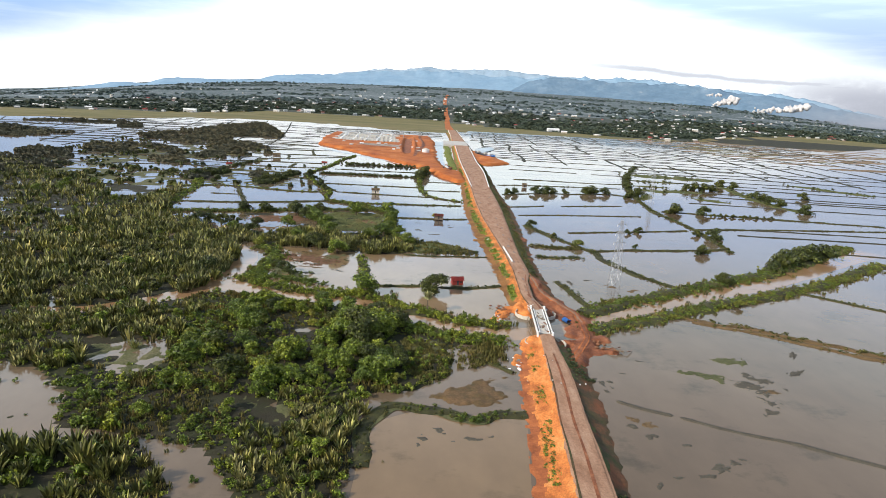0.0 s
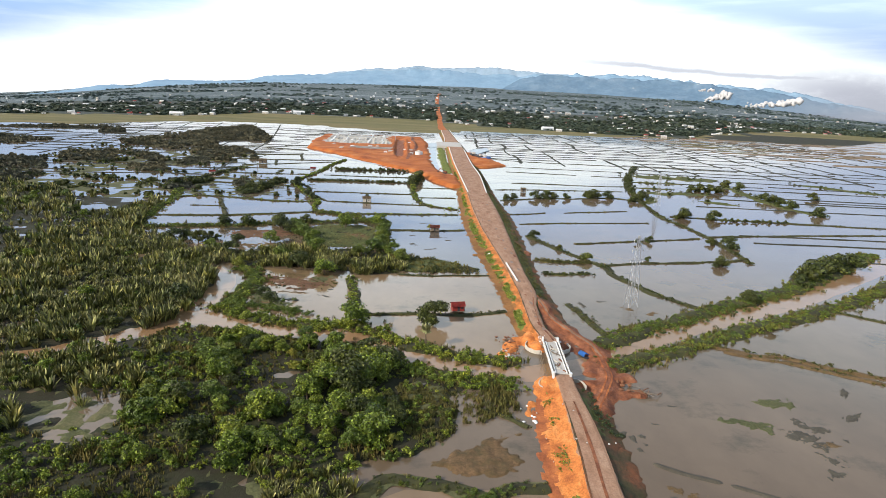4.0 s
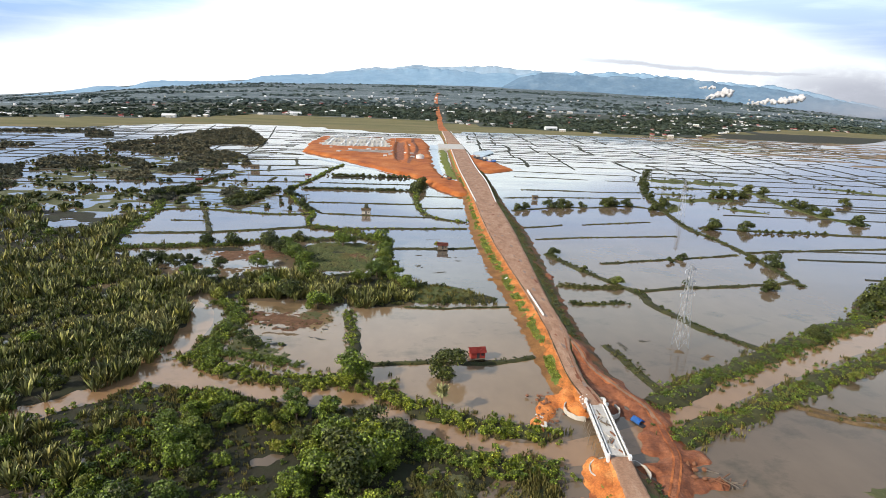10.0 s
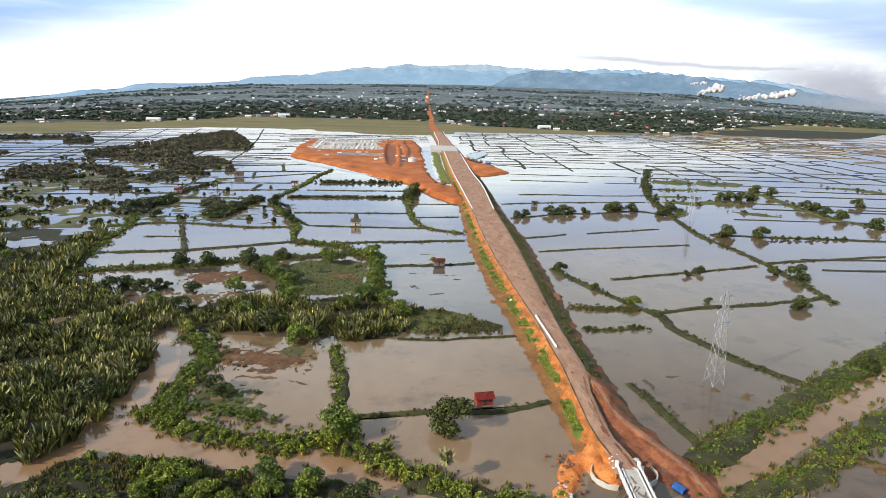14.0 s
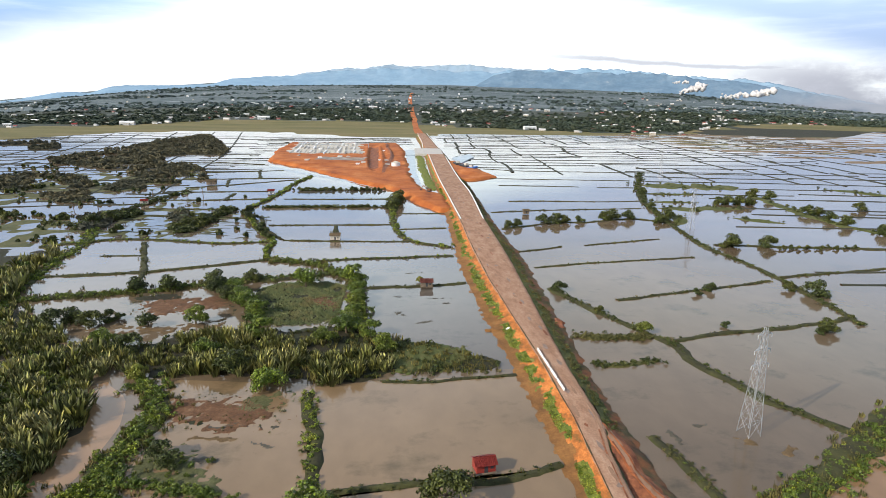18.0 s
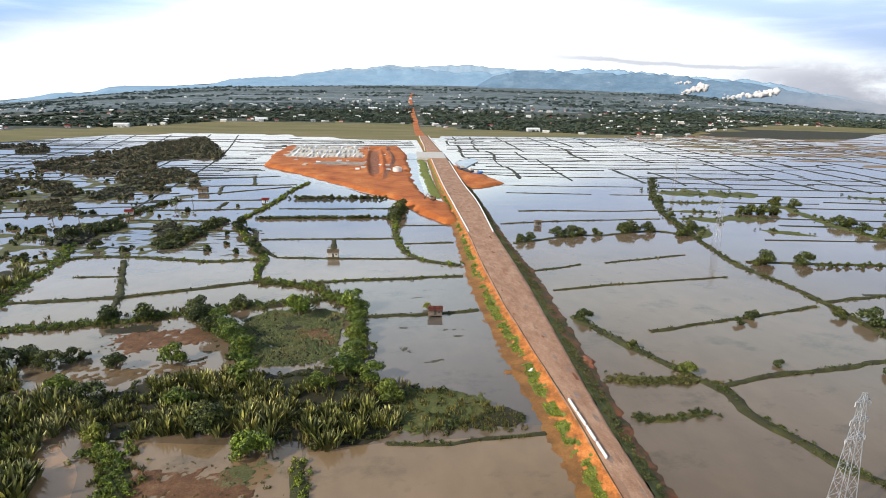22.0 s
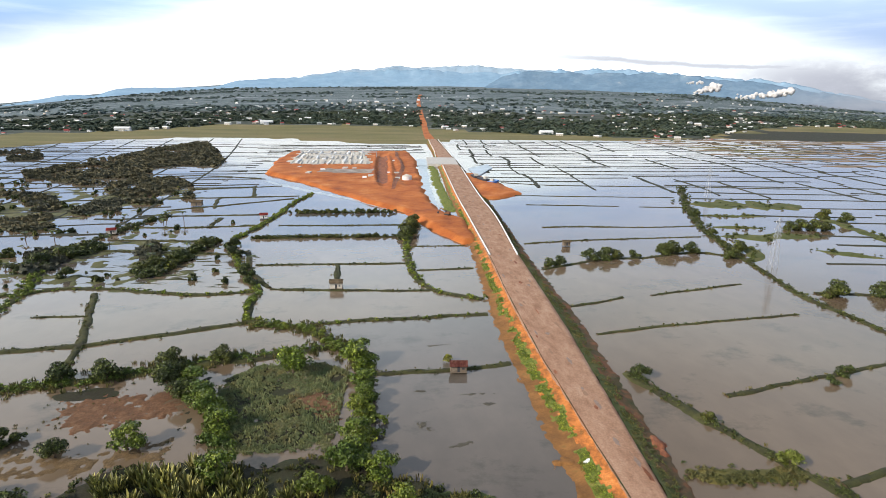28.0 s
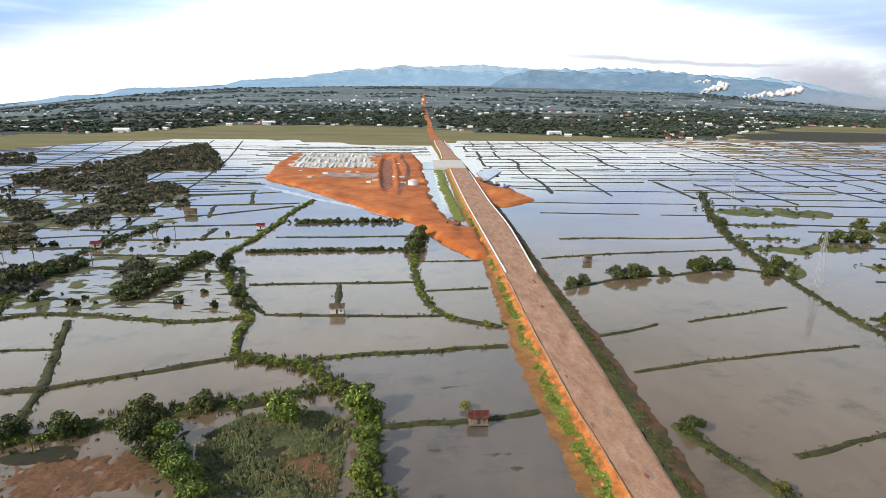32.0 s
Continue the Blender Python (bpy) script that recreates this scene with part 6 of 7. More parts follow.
# single trees: kind, x, y, size
SINGLE_TREES_1 = ((5, 14.5, 128, 1.0), (1, -10.5, 126, 0.95), (8, -27, 177.5, 1.0), (4, -63, 187, 1.0), (6, -39, 188, 0.8), (7, -48, 200, 0.8), (7, -36, 214, 0.9), (7, -8, 214, 0.9), (7, -1, 212, 0.8), (7, -14, 206, 0.8), (6, -72, 203, 0.8), (7, -80, 209, 0.8), (6, -73, 144, 0.8), (1, -7, 266, 1.0), (1, -26, 262, 1.0), (3, -62, 268, 1.1), (3, -78, 262, 1.1), (3, -90, 262, 1.0), (3, -48, 272, 0.9), (4, 91, 208, 1.0), (3, 75, 252, 0.8), (2, 83, 228, 0.6), (3, 155, 204, 0.9), (2, 138, 249, 0.8), (2, 152, 203, 0.6), (3, 80, 366, 0.8), (3, 86, 368, 0.9), (3, 104, 376, 1.1), (3, 112, 378, 1.2), (3, 118, 378, 0.9), (2, 128, 379, 1.0),)
SINGLE_TREES_2 = ((3, 146, 386, 1.1), (3, 152, 386, 1.3), (3, 163, 387, 1.1), (3, 190, 388, 1.2), (2, 196, 425, 1.0), (2, 186, 316, 1.0), (3, 191, 318, 1.3), (3, 210, 317, 1.2), (3, 179, 240, 1.2), (2, 172, 247, 0.8), (3, 254, 437, 1.1), (3, 262, 438, 1.3), (3, 270, 436, 1.3), (3, 277, 435, 1.1), (3, 302, 470, 1.3), (3, 309, 458, 1.3), (3, 296, 398, 1.3), (3, 302, 396, 1.1), (3, 297, 380, 1.2), (3, 296, 364, 1.3), (3, 347, 412, 1.2), (3, 300, 340, 1.3), (2, 130, 244, 0.6), (2, 122, 211, 0.5), (3, 216, 482, 1.0),)
SINGLE_TREES_3 = ((2, 177, 375, 1.0), (2, 181, 380, 1.0), (5, 139, 154, 0.62), (3, 182, 184, 1.3), (3, 190, 190, 1.5), (3, 200, 196, 1.4), (3, 208, 200, 1.6), (2, 176, 176, 1.2), (3, 220, 205, 1.5), (4, 130, 125, 0.7), (2, -55, 345, 1.0), (2, -60, 360, 1.2), (2, -72, 392, 1.3), (2, -77, 408, 1.4), (3, 16, 440, 1.6), (3, 14, 425, 1.4), (3, 19, 455, 1.4), (3, -103, 372, 1.1), (3, -98, 386, 1.0), (3, -93, 410, 0.9), (3, -150, 392, 1.1), (3, -158, 380, 1.2),)
SINGLE_TREES_4 = ((2, -136, 360, 1.2), (7, -58.5, 226, 0.85), (2, -88.5, 230, 0.9), (2, -85, 231.5, 0.6), (3, -99, 230, 1.0), (6, -59, 257, 0.8), (6, -45, 149, 0.5), (6, -42, 145, 0.45), (6, -38.5, 190, 0.8), (6, -52, 248, 0.8), (6, -60, 257, 0.8), (7, -53, 256, 0.9), (7, -48, 247, 0.9), (7, -44, 240, 0.9), (7, -40, 233, 0.8), (6, -73, 224, 0.6), (6, -92, 225, 0.7), (6, -104, 226, 0.8), (7, 4, 199, 0.8), (7, -6, 217, 0.8), (7, -6, 252, 0.8), (7, -5, 244, 0.7), (7, -6, 236, 0.8), (7, -7, 226, 0.8), (4, 20, 266.5, 0.55),)
for k, x, y, s in (*SINGLE_TREES_1, *SINGLE_TREES_2, *SINGLE_TREES_3, *SINGLE_TREES_4):
    plant(k, x, y, s * (1.45 if k != 5 else 1.35), 0.3)
for k in range(14):
    plant(2, -60 + k * 5.1 + tr.uniform(-1, 1), 498 + tr.uniform(-2, 2), tr.uniform(0.6, 1.1), 0.3)
for k in range(16):
    plant(2, 212 + tr.uniform(-1, 1) + k * 3.0, 311 + tr.uniform(-2, 2), tr.uniform(0.4, 0.8), 0.3)
for o in KINDS:
    for c in (*o.children_recursive, o):
        bpy.data.objects.remove(c)

# the single fan palm on the stream bank
e = tagged(empty("fan_palm", 11.5, 108.5, 0.3), "slender fan palm with a pale shaggy crown on the stream bank", "palm")
bm = bmesh.new()
for k in range(6):
    bar(bm, (0.08 * math.sin(k), 0, k * 0.95 - 0.5), (0.08 * math.sin(k + 1), 0, k * 0.95 + 0.5), 0.22 - 0.015 * k, 7)
part("trunk", bm, M_BARK, e)
pv, pf = nipa_proto(71, 46, 2.3)
pv = pv * np.array([1.25, 1.25, 0.9])
pv2 = pv * np.array([1.0, 1.0, -0.5]) + np.array([0, 0, 0.2])
crown = new("crown", proto_mesh("crown", (np.concatenate([pv, pv2]) + np.array([0, 0, 5.2]), np.concatenate([pf, pf + len(pv)])), M_REED_PALE))
crown.parent = e

# coconut palms along the western ponds


def coconut_palm(x, y, tall, seed):
    e = tagged(empty("coconut_palm", x, y, 0.2), "slender coconut palm with a drooping crown by the western ponds", "palm", "coconut palms in the west")
    bm = bmesh.new()
    for k in range(5):
        z0, z1 = tall * k / 5 - 0.4, tall * (k + 1) / 5
        bar(bm, (0.25 * math.sin(k * 0.5 + seed), 0, z0), (0.25 * math.sin((k + 1) * 0.5 + seed), 0, z1), 0.20 - 0.02 * k, 6)
    part("trunk", bm, M_BARK, e)
    r = np.random.default_rng(seed)
    v, f = [], []
    for i in range(13):
        a, droop, n0 = i * 2.399, r.uniform(0.5, 1.5), len(v)
        out, side = np.array([math.cos(a), math.sin(a), 0]), np.array([-math.sin(a), math.cos(a), 0])
        for q in range(5):
            t = q / 4
            c = np.array([0.25 * math.sin(2.5 + seed), 0, tall]) + out * 2.7 * t + np.array([0, 0, 1.2 * t - droop * 1.7 * t * t])
            w = 0.5 * math.sin(math.pi * (0.12 + 0.86 * t))
            v += [c - side * w - np.array([0, 0, 0.3 * w]), c, c + side * w - np.array([0, 0, 0.3 * w])]
        f += [(n0 + q * 3 + j, n0 + q * 3 + j + 1, n0 + q * 3 + j + 4, n0 + q * 3 + j + 3) for q in range(4) for j in range(2)]
    crown = new("crown", proto_mesh("crown", (np.array(v), np.array(f)), M_LEAF_DARK))
    crown.parent = e


for k, (x, y) in enumerate(((-189, 428), (-173, 425), (-142, 417), (-121, 472), (-133, 477), (-156, 473), (-106, 376), (-97, 400), (-149, 404), (-153, 390), (-128, 458), (-112, 392), (-60, 372), (-165, 368))):
    coconut_palm(x, y, 4.2 + 2.4 * ((k * 0.618) % 1), k)

# dark mangrove belts out to the west
MANGROVES_1 = (([(-341, 704), (-326, 752), (-303, 826), (-301, 919), (-282, 1000), (-260, 1040), (-178, 803), (-172, 746), (-202, 754), (-233, 732), (-217, 676), (-222, 603), (-265, 630), (-312, 660)], 1300, 231), ([(-226, 616), (-214, 644), (-187, 660), (-163, 629), (-140, 555), (-162, 530), (-194, 546)], 380, 232), ([(-278, 580), (-249, 568), (-225, 537), (-213, 510), (-233, 503), (-300, 500), (-330, 560)], 330, 233), ([(-420, 822), (-400, 851), (-377, 808), (-399, 788)], 90, 234), ([(-201, 502), (-200, 536), (-186, 542), (-173, 506), (-183, 486)], 120, 235),)
MANGROVES_2 = (([(-230, 473), (-210, 494), (-188, 459), (-203, 446)], 90, 236), ([(-174, 401), (-164, 409), (-151, 391), (-144, 372), (-156, 366)], 70, 237), ([(-121, 374), (-110, 380), (-100, 366), (-102, 352), (-111, 352)], 26, 238), ([(-124, 407), (-115, 409), (-107, 391), (-115, 387)], 30, 239), ([(-640, 640), (-420, 600), (-400, 680), (-600, 780)], 380, 240), ([(-300, 345), (-268, 352), (-262, 400), (-279, 438), (-319, 508), (-360, 520), (-340, 420)], 200, 242), ([(-560, 820), (-450, 840), (-420, 900), (-520, 880)], 150, 241),)
for poly, n, seed in (*MANGROVES_1, *MANGROVES_2):
    pl = placed(scatter(poly, int(n * 2.3), seed, 0, 0.3, 24), seed, 1.6, 3.1, 0.6, (0.6, 1.0))
    stuff("mangrove_belt", CLUMPS_MID, pl, M_MANGROVE, "dark belt of mangrove trees in the flood", "woods")


# ---- far woods, villages, hills ----
WOODS_EDGE = [(-900, 1000), (-494, 1232), (-337, 1450), (-72, 1480), (62, 1440), (182, 1345), (399, 1234), (621, 1195), (700, 1300), (1065, 1560), (1600, 1560)]


def wood_edge(x):
    p = np.array(WOODS_EDGE)
    return np.interp(x, p[:, 0], p[:, 1])


wr = np.random.default_rng(77)
n = 15500
x, d = wr.uniform(-1600, 2300, n), wr.exponential(270, n)
y = wood_edge(x) + d
keep = (lattice(x, y * 4.5, 210, 81) * 0.75 + 0.25 * lattice(x, y * 3, 50, 82) > 0.30 + 0.10 * np.clip((-x - 150) / 300, 0, 1) + 0.16 * np.clip((d - 250) / 500, 0, 1.3)) & (np.abs(x - np.interp(y, (1100, 2800), (82, 190))) > 16) & (y < 2300)
x, y = x[keep], y[keep]
pl = np.column_stack([x, y, land(x, y) - 1.0, wr.uniform(4.0, 7.6, len(x)) * (1 + (y - 1200) / 3500), wr.uniform(0, 6.28, len(x)), wr.uniform(0.42, 0.72, len(x))])
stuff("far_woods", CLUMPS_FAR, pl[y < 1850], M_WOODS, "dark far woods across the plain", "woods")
stuff("far_woods", CLUMPS_FAR, pl[y >= 1850], M_WOODS_HAZE, "far woods across the plain, distance haze painted into their leaves", "woods")
n = 15000
x, y = wr.uniform(-3000, 3600, n), wr.uniform(1900, 4250, n)
keep = lattice(x, y * 3.4, 420, 83) + 0.3 * lattice(x, y * 2, 90, 84) > 0.74
x, y = x[keep], y[keep]
pl = np.column_stack([x, y, land(x, y) - 1.0, wr.uniform(5, 10, len(x)), wr.uniform(0, 6.28, len(x)), wr.uniform(0.35, 0.7, len(x))])
stuff("far_woods", CLUMPS_FAR, pl, M_WOODS_HAZE, "far woods across the plain, distance haze painted into their leaves", "woods")


def house_kind(w, d, h, roof, wall, label):
    e = empty("village_house", 0, 0, -500)
    boxed("wall", (-w / 2, w / 2, -d / 2, d / 2, -2, h), wall, e, 0.05)
    bm = bmesh.new()
    o, rise = 0.5, h * 0.55
    lo = [bm.verts.new((sx * (w / 2 + o), sy * (d / 2 + o), h - 0.1)) for sx, sy in ((-1, -1), (1, -1), (1, 1), (-1, 1))]
    hi = [bm.verts.new((sx * (w / 2 + o), 0, h + rise)) for sx in (-1, 1)]
    for q in ((lo[0], lo[1], hi[1], hi[0]), (lo[2], lo[3], hi[0], hi[1]), (lo[0], hi[0], lo[3]), (lo[1], lo[2], hi[1]), (lo[3], lo[2], lo[1], lo[0])):
        bm.faces.new(q)
    part("roof", bm, roof, e)
    boxed("door", (-0.5, 0.5, -d / 2 - 0.05, -d / 2 + 0.05, -0.2, 2.0), M_TIMBER, e)
    for k in (-1, 1):
        boxed("window", (k * w * 0.3 - 0.6, k * w * 0.3 + 0.6, -d / 2 - 0.04, -d / 2 + 0.04, 1.0, 2.1), M_DARK, e)
    return tagged(e, label, "house", "village houses along the woods")


HOUSES = [house_kind(10, 7, 3.2, M_ROOF_GREY, M_WHITE, "small white village house with a grey sheet roof"), house_kind(14, 8, 3.6, M_WHITE, M_CREAM, "pale village house with a white roof"),
          house_kind(9, 7, 3.0, M_ROOF_RED, M_CREAM, "small village house with a red roof"), house_kind(26, 12, 5.0, M_WHITE, M_WHITE, "long white shed at the edge of the fields")]
for k in range(300):
    x = wr.uniform(-900, 1300)
    y = wood_edge(x) + wr.choice([wr.uniform(-26, 25), wr.uniform(20, 160), wr.uniform(100, 1300), wr.uniform(60, 700)])
    if abs(x - np.interp(y, (1100, 2800), (82, 190))) < 25:
        continue
    copy_thing(HOUSES[int(wr.integers(0, 3))], pose(x, y, float(land(x, y)), 0, 0, wr.uniform(-30, 30)) @ Matrix.Scale(wr.uniform(0.5, 0.95) * (1 + max(0, y - 1300) / 2500), 4))
for x, y in ((-470, 1262), (-250, 1470), (330, 1280)):
    copy_thing(HOUSES[3], pose(x, y, float(land(x, y)), 0, 0, 5))
for o in HOUSES:
    for c in (*o.children_recursive, o):
        bpy.data.objects.remove(c)

# roofs and walls of villages too far to tell apart
n = 800
x, d = wr.uniform(-1700, 2300, n), wr.exponential(420, n)
y = wood_edge(x) + 60 + d
keep = lattice(x, y * 2.0, 160, 86) > 0.46
x, y = x[keep], y[keep]
hv = np.array([(-5, -4, 0), (5, -4, 0), (5, 4, 0), (-5, 4, 0), (-5, -4, 5), (5, -4, 5), (5, 4, 5), (-5, 4, 5), (-5.6, 0, 7.5), (5.6, 0, 7.5)], float)
hf = np.array([(0, 1, 5, 4), (1, 2, 6, 5), (2, 3, 7, 6), (3, 0, 4, 7), (4, 5, 9, 8), (6, 7, 8, 9)])
pl = np.column_stack([x, y, land(x, y) + 0.5, wr.uniform(0.25, 0.62, len(x)) * (1 + np.maximum(0, y - 1400) / 2600), wr.uniform(-0.4, 0.4, len(x)), wr.uniform(0.8, 1.2, len(x))])
for q, mat_ in enumerate((M_CREAM, M_WHITE, M_ROOF_GREY)):
    tagged(merged("far_village", (hv, hf), pl[q::3], mat_), "pale houses of far villages among the trees", "houses", kind="stuff")

# the road goes on as a raw red cut through the woods
pts = [(84, 1115), (88, 1250), (100, 1500), (118, 1900), (150, 2500), (190, 3000)]
c = along(pts, 20)
v = []
for p in c:
    w = 5 + 3.5 * lattice(p[0], p[1], 60, 91)
    v += [(p[0] - w, p[1], float(land(p[0], p[1])) + 0.8), (p[0] + w, p[1], float(land(p[0], p[1])) + 0.8)]
tagged(sheet("road_far", v, [(2 * i, 2 * i + 1, 2 * i + 3, 2 * i + 2) for i in range(len(c) - 1)], M_LATERITE), "raw red road cut through the far woods", "road", kind="structure")


def ridge(name, r, marks, material, seed, label, depth=260, jag=1.0):
    """A range of limestone hills standing along an arc round the valley; marks: bearing and height over the plain."""
    n, rows_ = 620, 13
    deg = np.linspace(marks[0][0], marks[-1][0], n)
    az = np.radians(deg)
    h = np.interp(deg, [m[0] for m in marks], [m[1] for m in marks])
    arc = az * r
    crest = (lattice(arc, 0 * arc, 260, seed) - 0.5) * 0.26 + (lattice(arc, 0 * arc, 110, seed + 1) - 0.5) * 0.20 + (lattice(arc, 0 * arc, 48, seed + 2) - 0.5) * 0.20 + (lattice(arc, 0 * arc, 22, seed + 5) - 0.5) * 0.10
    v = []
    for j in range(rows_ + 1):
        k = min(j / (rows_ - 1), 1.0)
        up = k ** 0.8 if j < rows_ else 0.0
        out = -depth * (1 - k) ** 1.4 if j < rows_ else depth * 0.4
        z_ = k * np.maximum(h, 20)
        rr = r + out + ((lattice(arc, z_ * 6.0, 150, seed + 3) - 0.5) * 0.22 + (lattice(arc, z_ * 4.0, 60, seed + 4) - 0.5) * 0.10) * depth * (1 - k * 0.7)
        x, y = np.sin(az) * rr, 50 + np.cos(az) * rr
        z = horizon_bow(x, y) - 6 + up * (6 + h) * (1 + jag * crest * k ** 3)
        v.append(np.stack([x, y, z], 1))
    f = [(a * n + i, a * n + i + 1, (a + 1) * n + i + 1, (a + 1) * n + i) for a in range(rows_) for i in range(n - 1)]
    return tagged(sheet(name, np.concatenate(v), f, material, smooth=True), label, "hills", kind="structure")


ridge("backdrop_hills", 4450, ((-31, 2), (-28, 14), (-26, 34), (-24.5, 26), (-23.5, 10), (-22, 36), (-20, 30), (-16, 18), (-14, 14), (-12.5, 40), (-8.7, 62), (-4.7, 84), (-0.6, 98), (4.5, 104), (8, 86), (11, 84), (13, 108), (18, 114), (23, 122), (27.7, 116), (32, 110), (36, 96), (40, 60), (44, 20), (50, 4)), M_HILL, 3, "limestone hills with steep wooded cliffs, haze blue painted in")
ridge("backdrop_far_hills", 4620, ((-10, 10), (-6, 80), (-2, 116), (2, 122), (6, 132), (10, 132), (14, 118), (20, 80), (24, 10)), M_HILL_FAR, 8, "far hills behind the cliffs, painted palest haze blue", 100, 0.5)
ridge("backdrop_near_hills", 4250, ((9.5, 0), (11, 60), (13, 104), (18, 106), (22, 112), (24, 104), (28, 110), (32, 102), (35, 92), (38, 74), (41, 46), (45, 14), (50, 2)), M_HILL_NEAR, 13, "limestone cliffs along the valley, painted dark haze blue", 220, 0.9)

# a self-glowing sheet for haze and low cloud, and smoke, before the eastern cliffs
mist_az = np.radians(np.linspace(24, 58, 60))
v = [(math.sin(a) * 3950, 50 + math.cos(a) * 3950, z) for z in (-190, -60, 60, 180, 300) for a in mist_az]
tagged(sheet("backdrop_mist", v, [(j * 60 + i, j * 60 + i + 1, (j + 1) * 60 + i + 1, (j + 1) * 60 + i) for j in range(4) for i in range(59)], M_MIST), "glowing see-through sheet imitating haze and low cloud before the far cliffs", "cloud", kind="structure")


def plume(bearing, z0, reach, lean, n, size, seed, label):
    """Smoke rolling up from the valley: puffs growing along a leaning line."""
    r = np.random.default_rng(seed)
    bm = bmesh.new()
    for i in range(n):
        t = (i + r.random()) / n
        a = radians(bearing + lean * t + r.normal() * 0.10)
        q = size * (0.45 + 0.8 * t) * r.uniform(0.6, 1.2)
        c = Vector((math.sin(a) * 3900, 50 + math.cos(a) * 3900 + r.uniform(-40, 40), 0))
        c.z = float(horizon_bow(c.x, c.y)) + z0 + reach * t + r.normal() * size * 0.25
        geom = bmesh.ops.create_icosphere(bm, subdivisions=2, radius=q, matrix=Matrix.Translation(c))["verts"]
        for w in geom:
            d = w.co - c
            w.co = c + d * (0.8 + 0.5 * noise.noise(w.co * 0.07)) * (1 if d.z > 0 else 0.7)
    for f in bm.faces:
        f.smooth = True
    tagged(part("smoke_plume", bm, M_STEAM), label, "smoke", kind="stuff")


plume(27.9, 12, 46, 1.6, 46, 20, 1, "sunlit white smoke drifting before the far cliffs")
plume(27.0, 66, 10, 1.2, 14, 10, 2, "thin wisp of smoke before the far cliffs")
plume(31.4, 8, 52, 3.4, 60, 20, 3, "pale smoke trailing along the far cliffs")


# ---- the bridge ----
def bridge(x0, y0, x1, y1, half, z):
    e = empty("concrete_bridge", (x0 + x1) / 2, (y0 + y1) / 2, 0, -math.degrees(math.atan2(x1 - x0, y1 - y0)))
    h = math.hypot(x1 - x0, y1 - y0) / 2
    boxed("deck", (-half, half, -h, h, z - 0.7, z), M_CONCRETE, e, 0.04)
    for s in (-1, 1):
        boxed("parapet", (s * half - 0.14, s * half + 0.14, -h - 1.0, h + 1.0, z - 0.75, z + 0.55), M_WHITE, e, 0.05)
        boxed("kerb", (s * (half - 0.75) - 0.12, s * (half - 0.75) + 0.12, -h, h, z + 0.004, z + 0.30), M_WHITE, e, 0.04)
        # A dark strip fills the gap between kerb and parapet.
        boxed("walkway", (s * (half - 0.385) - 0.235, s * (half - 0.385) + 0.235, -h, h, z + 0.004, z + 0.05), M_DARK_CONCRETE, e)
        boxed("girder", (s * half * 0.55 - 0.3, s * half * 0.55 + 0.3, -h, h, z - 1.7, z - 0.71), M_CONCRETE, e)
        for t in np.linspace(-h + 1.2, h - 1.2, 9):
            boxed("rail_post", (s * half - 0.17, s * half + 0.17, t - 0.16, t + 0.16, z + 0.55, z + 0.80), M_CONCRETE, e, 0.03)
        for t in (-h - 1.3, h + 1.3):
            boxed("end_post", (s * half - 0.30, s * half + 0.30, t - 0.45, t + 0.45, z - 1.6, z + 0.95), M_WHITE, e, 0.06)
        for t in np.linspace(-h + 1.5, h - 1.5, 12):
            boxed("starter_bar", (s * (half + 0.20) - 0.03, s * (half + 0.20) + 0.03, t - 0.03, t + 0.03, z - 0.9, z - 0.1), M_RUST, e)
        for t in np.linspace(-h + 1.0, h - 1.0, 10):
            boxed("bracket", (s * (half + 0.42) - 0.28, s * (half + 0.42) + 0.28, t - 0.07, t + 0.07, z - 0.62, z - 0.48), M_TIMBER, e)
    for y in (-h - 0.3, h + 0.3):
        boxed("abutment", (-half - 0.1, half + 0.1, y - 0.5, y + 0.5, -0.9, z - 0.75), M_CONCRETE, e, 0.04)
    for sx in (-1, 1):
        for sy in (-1, 1):
            bm = bmesh.new()
            prev = None
            R, ahead_, out_ = ((4.4, 1.3, 3.0) if sx < 0 else (3.6, 1.8, 2.8)) if sy > 0 else (4.3, 2.8, half - 0.3)
            for k in range(17):
                a = radians(-92 + (160 if sx < 0 else 128) * k / 16)
                px, py = out_ + R * math.cos(a), h + ahead_ + R * math.sin(a)
                ix, iy = out_ + (R - 0.24) * math.cos(a), h + ahead_ + (R - 0.24) * math.sin(a)
                ring = [bm.verts.new((sx * u, sy * w, zz)) for u, w, zz in ((px, py, -0.9), (px, py, 1.15 + 0.12 * math.sin(k * 1.7)), (ix, iy, 1.15 + 0.12 * math.sin(k * 1.7)), (ix, iy, -0.9))]
                if prev:
                    for i in range(4):
                        bm.faces.new((prev[i], prev[(i + 1) % 4], ring[(i + 1) % 4], ring[i]))
                else:
                    bm.faces.new(ring)
                prev = ring
            bm.faces.new(prev[::-1])
            bmesh.ops.recalc_face_normals(bm, faces=bm.faces[:])
            part("wing_wall", bm, M_CREAM, e, "low curved cream concrete wing wall")
    return tagged(e, "unfinished white concrete road bridge with kerbs and parapets", "bridge")


bridge(46.8, 86.6, 48.9, 107.0, 2.25, 2.85)


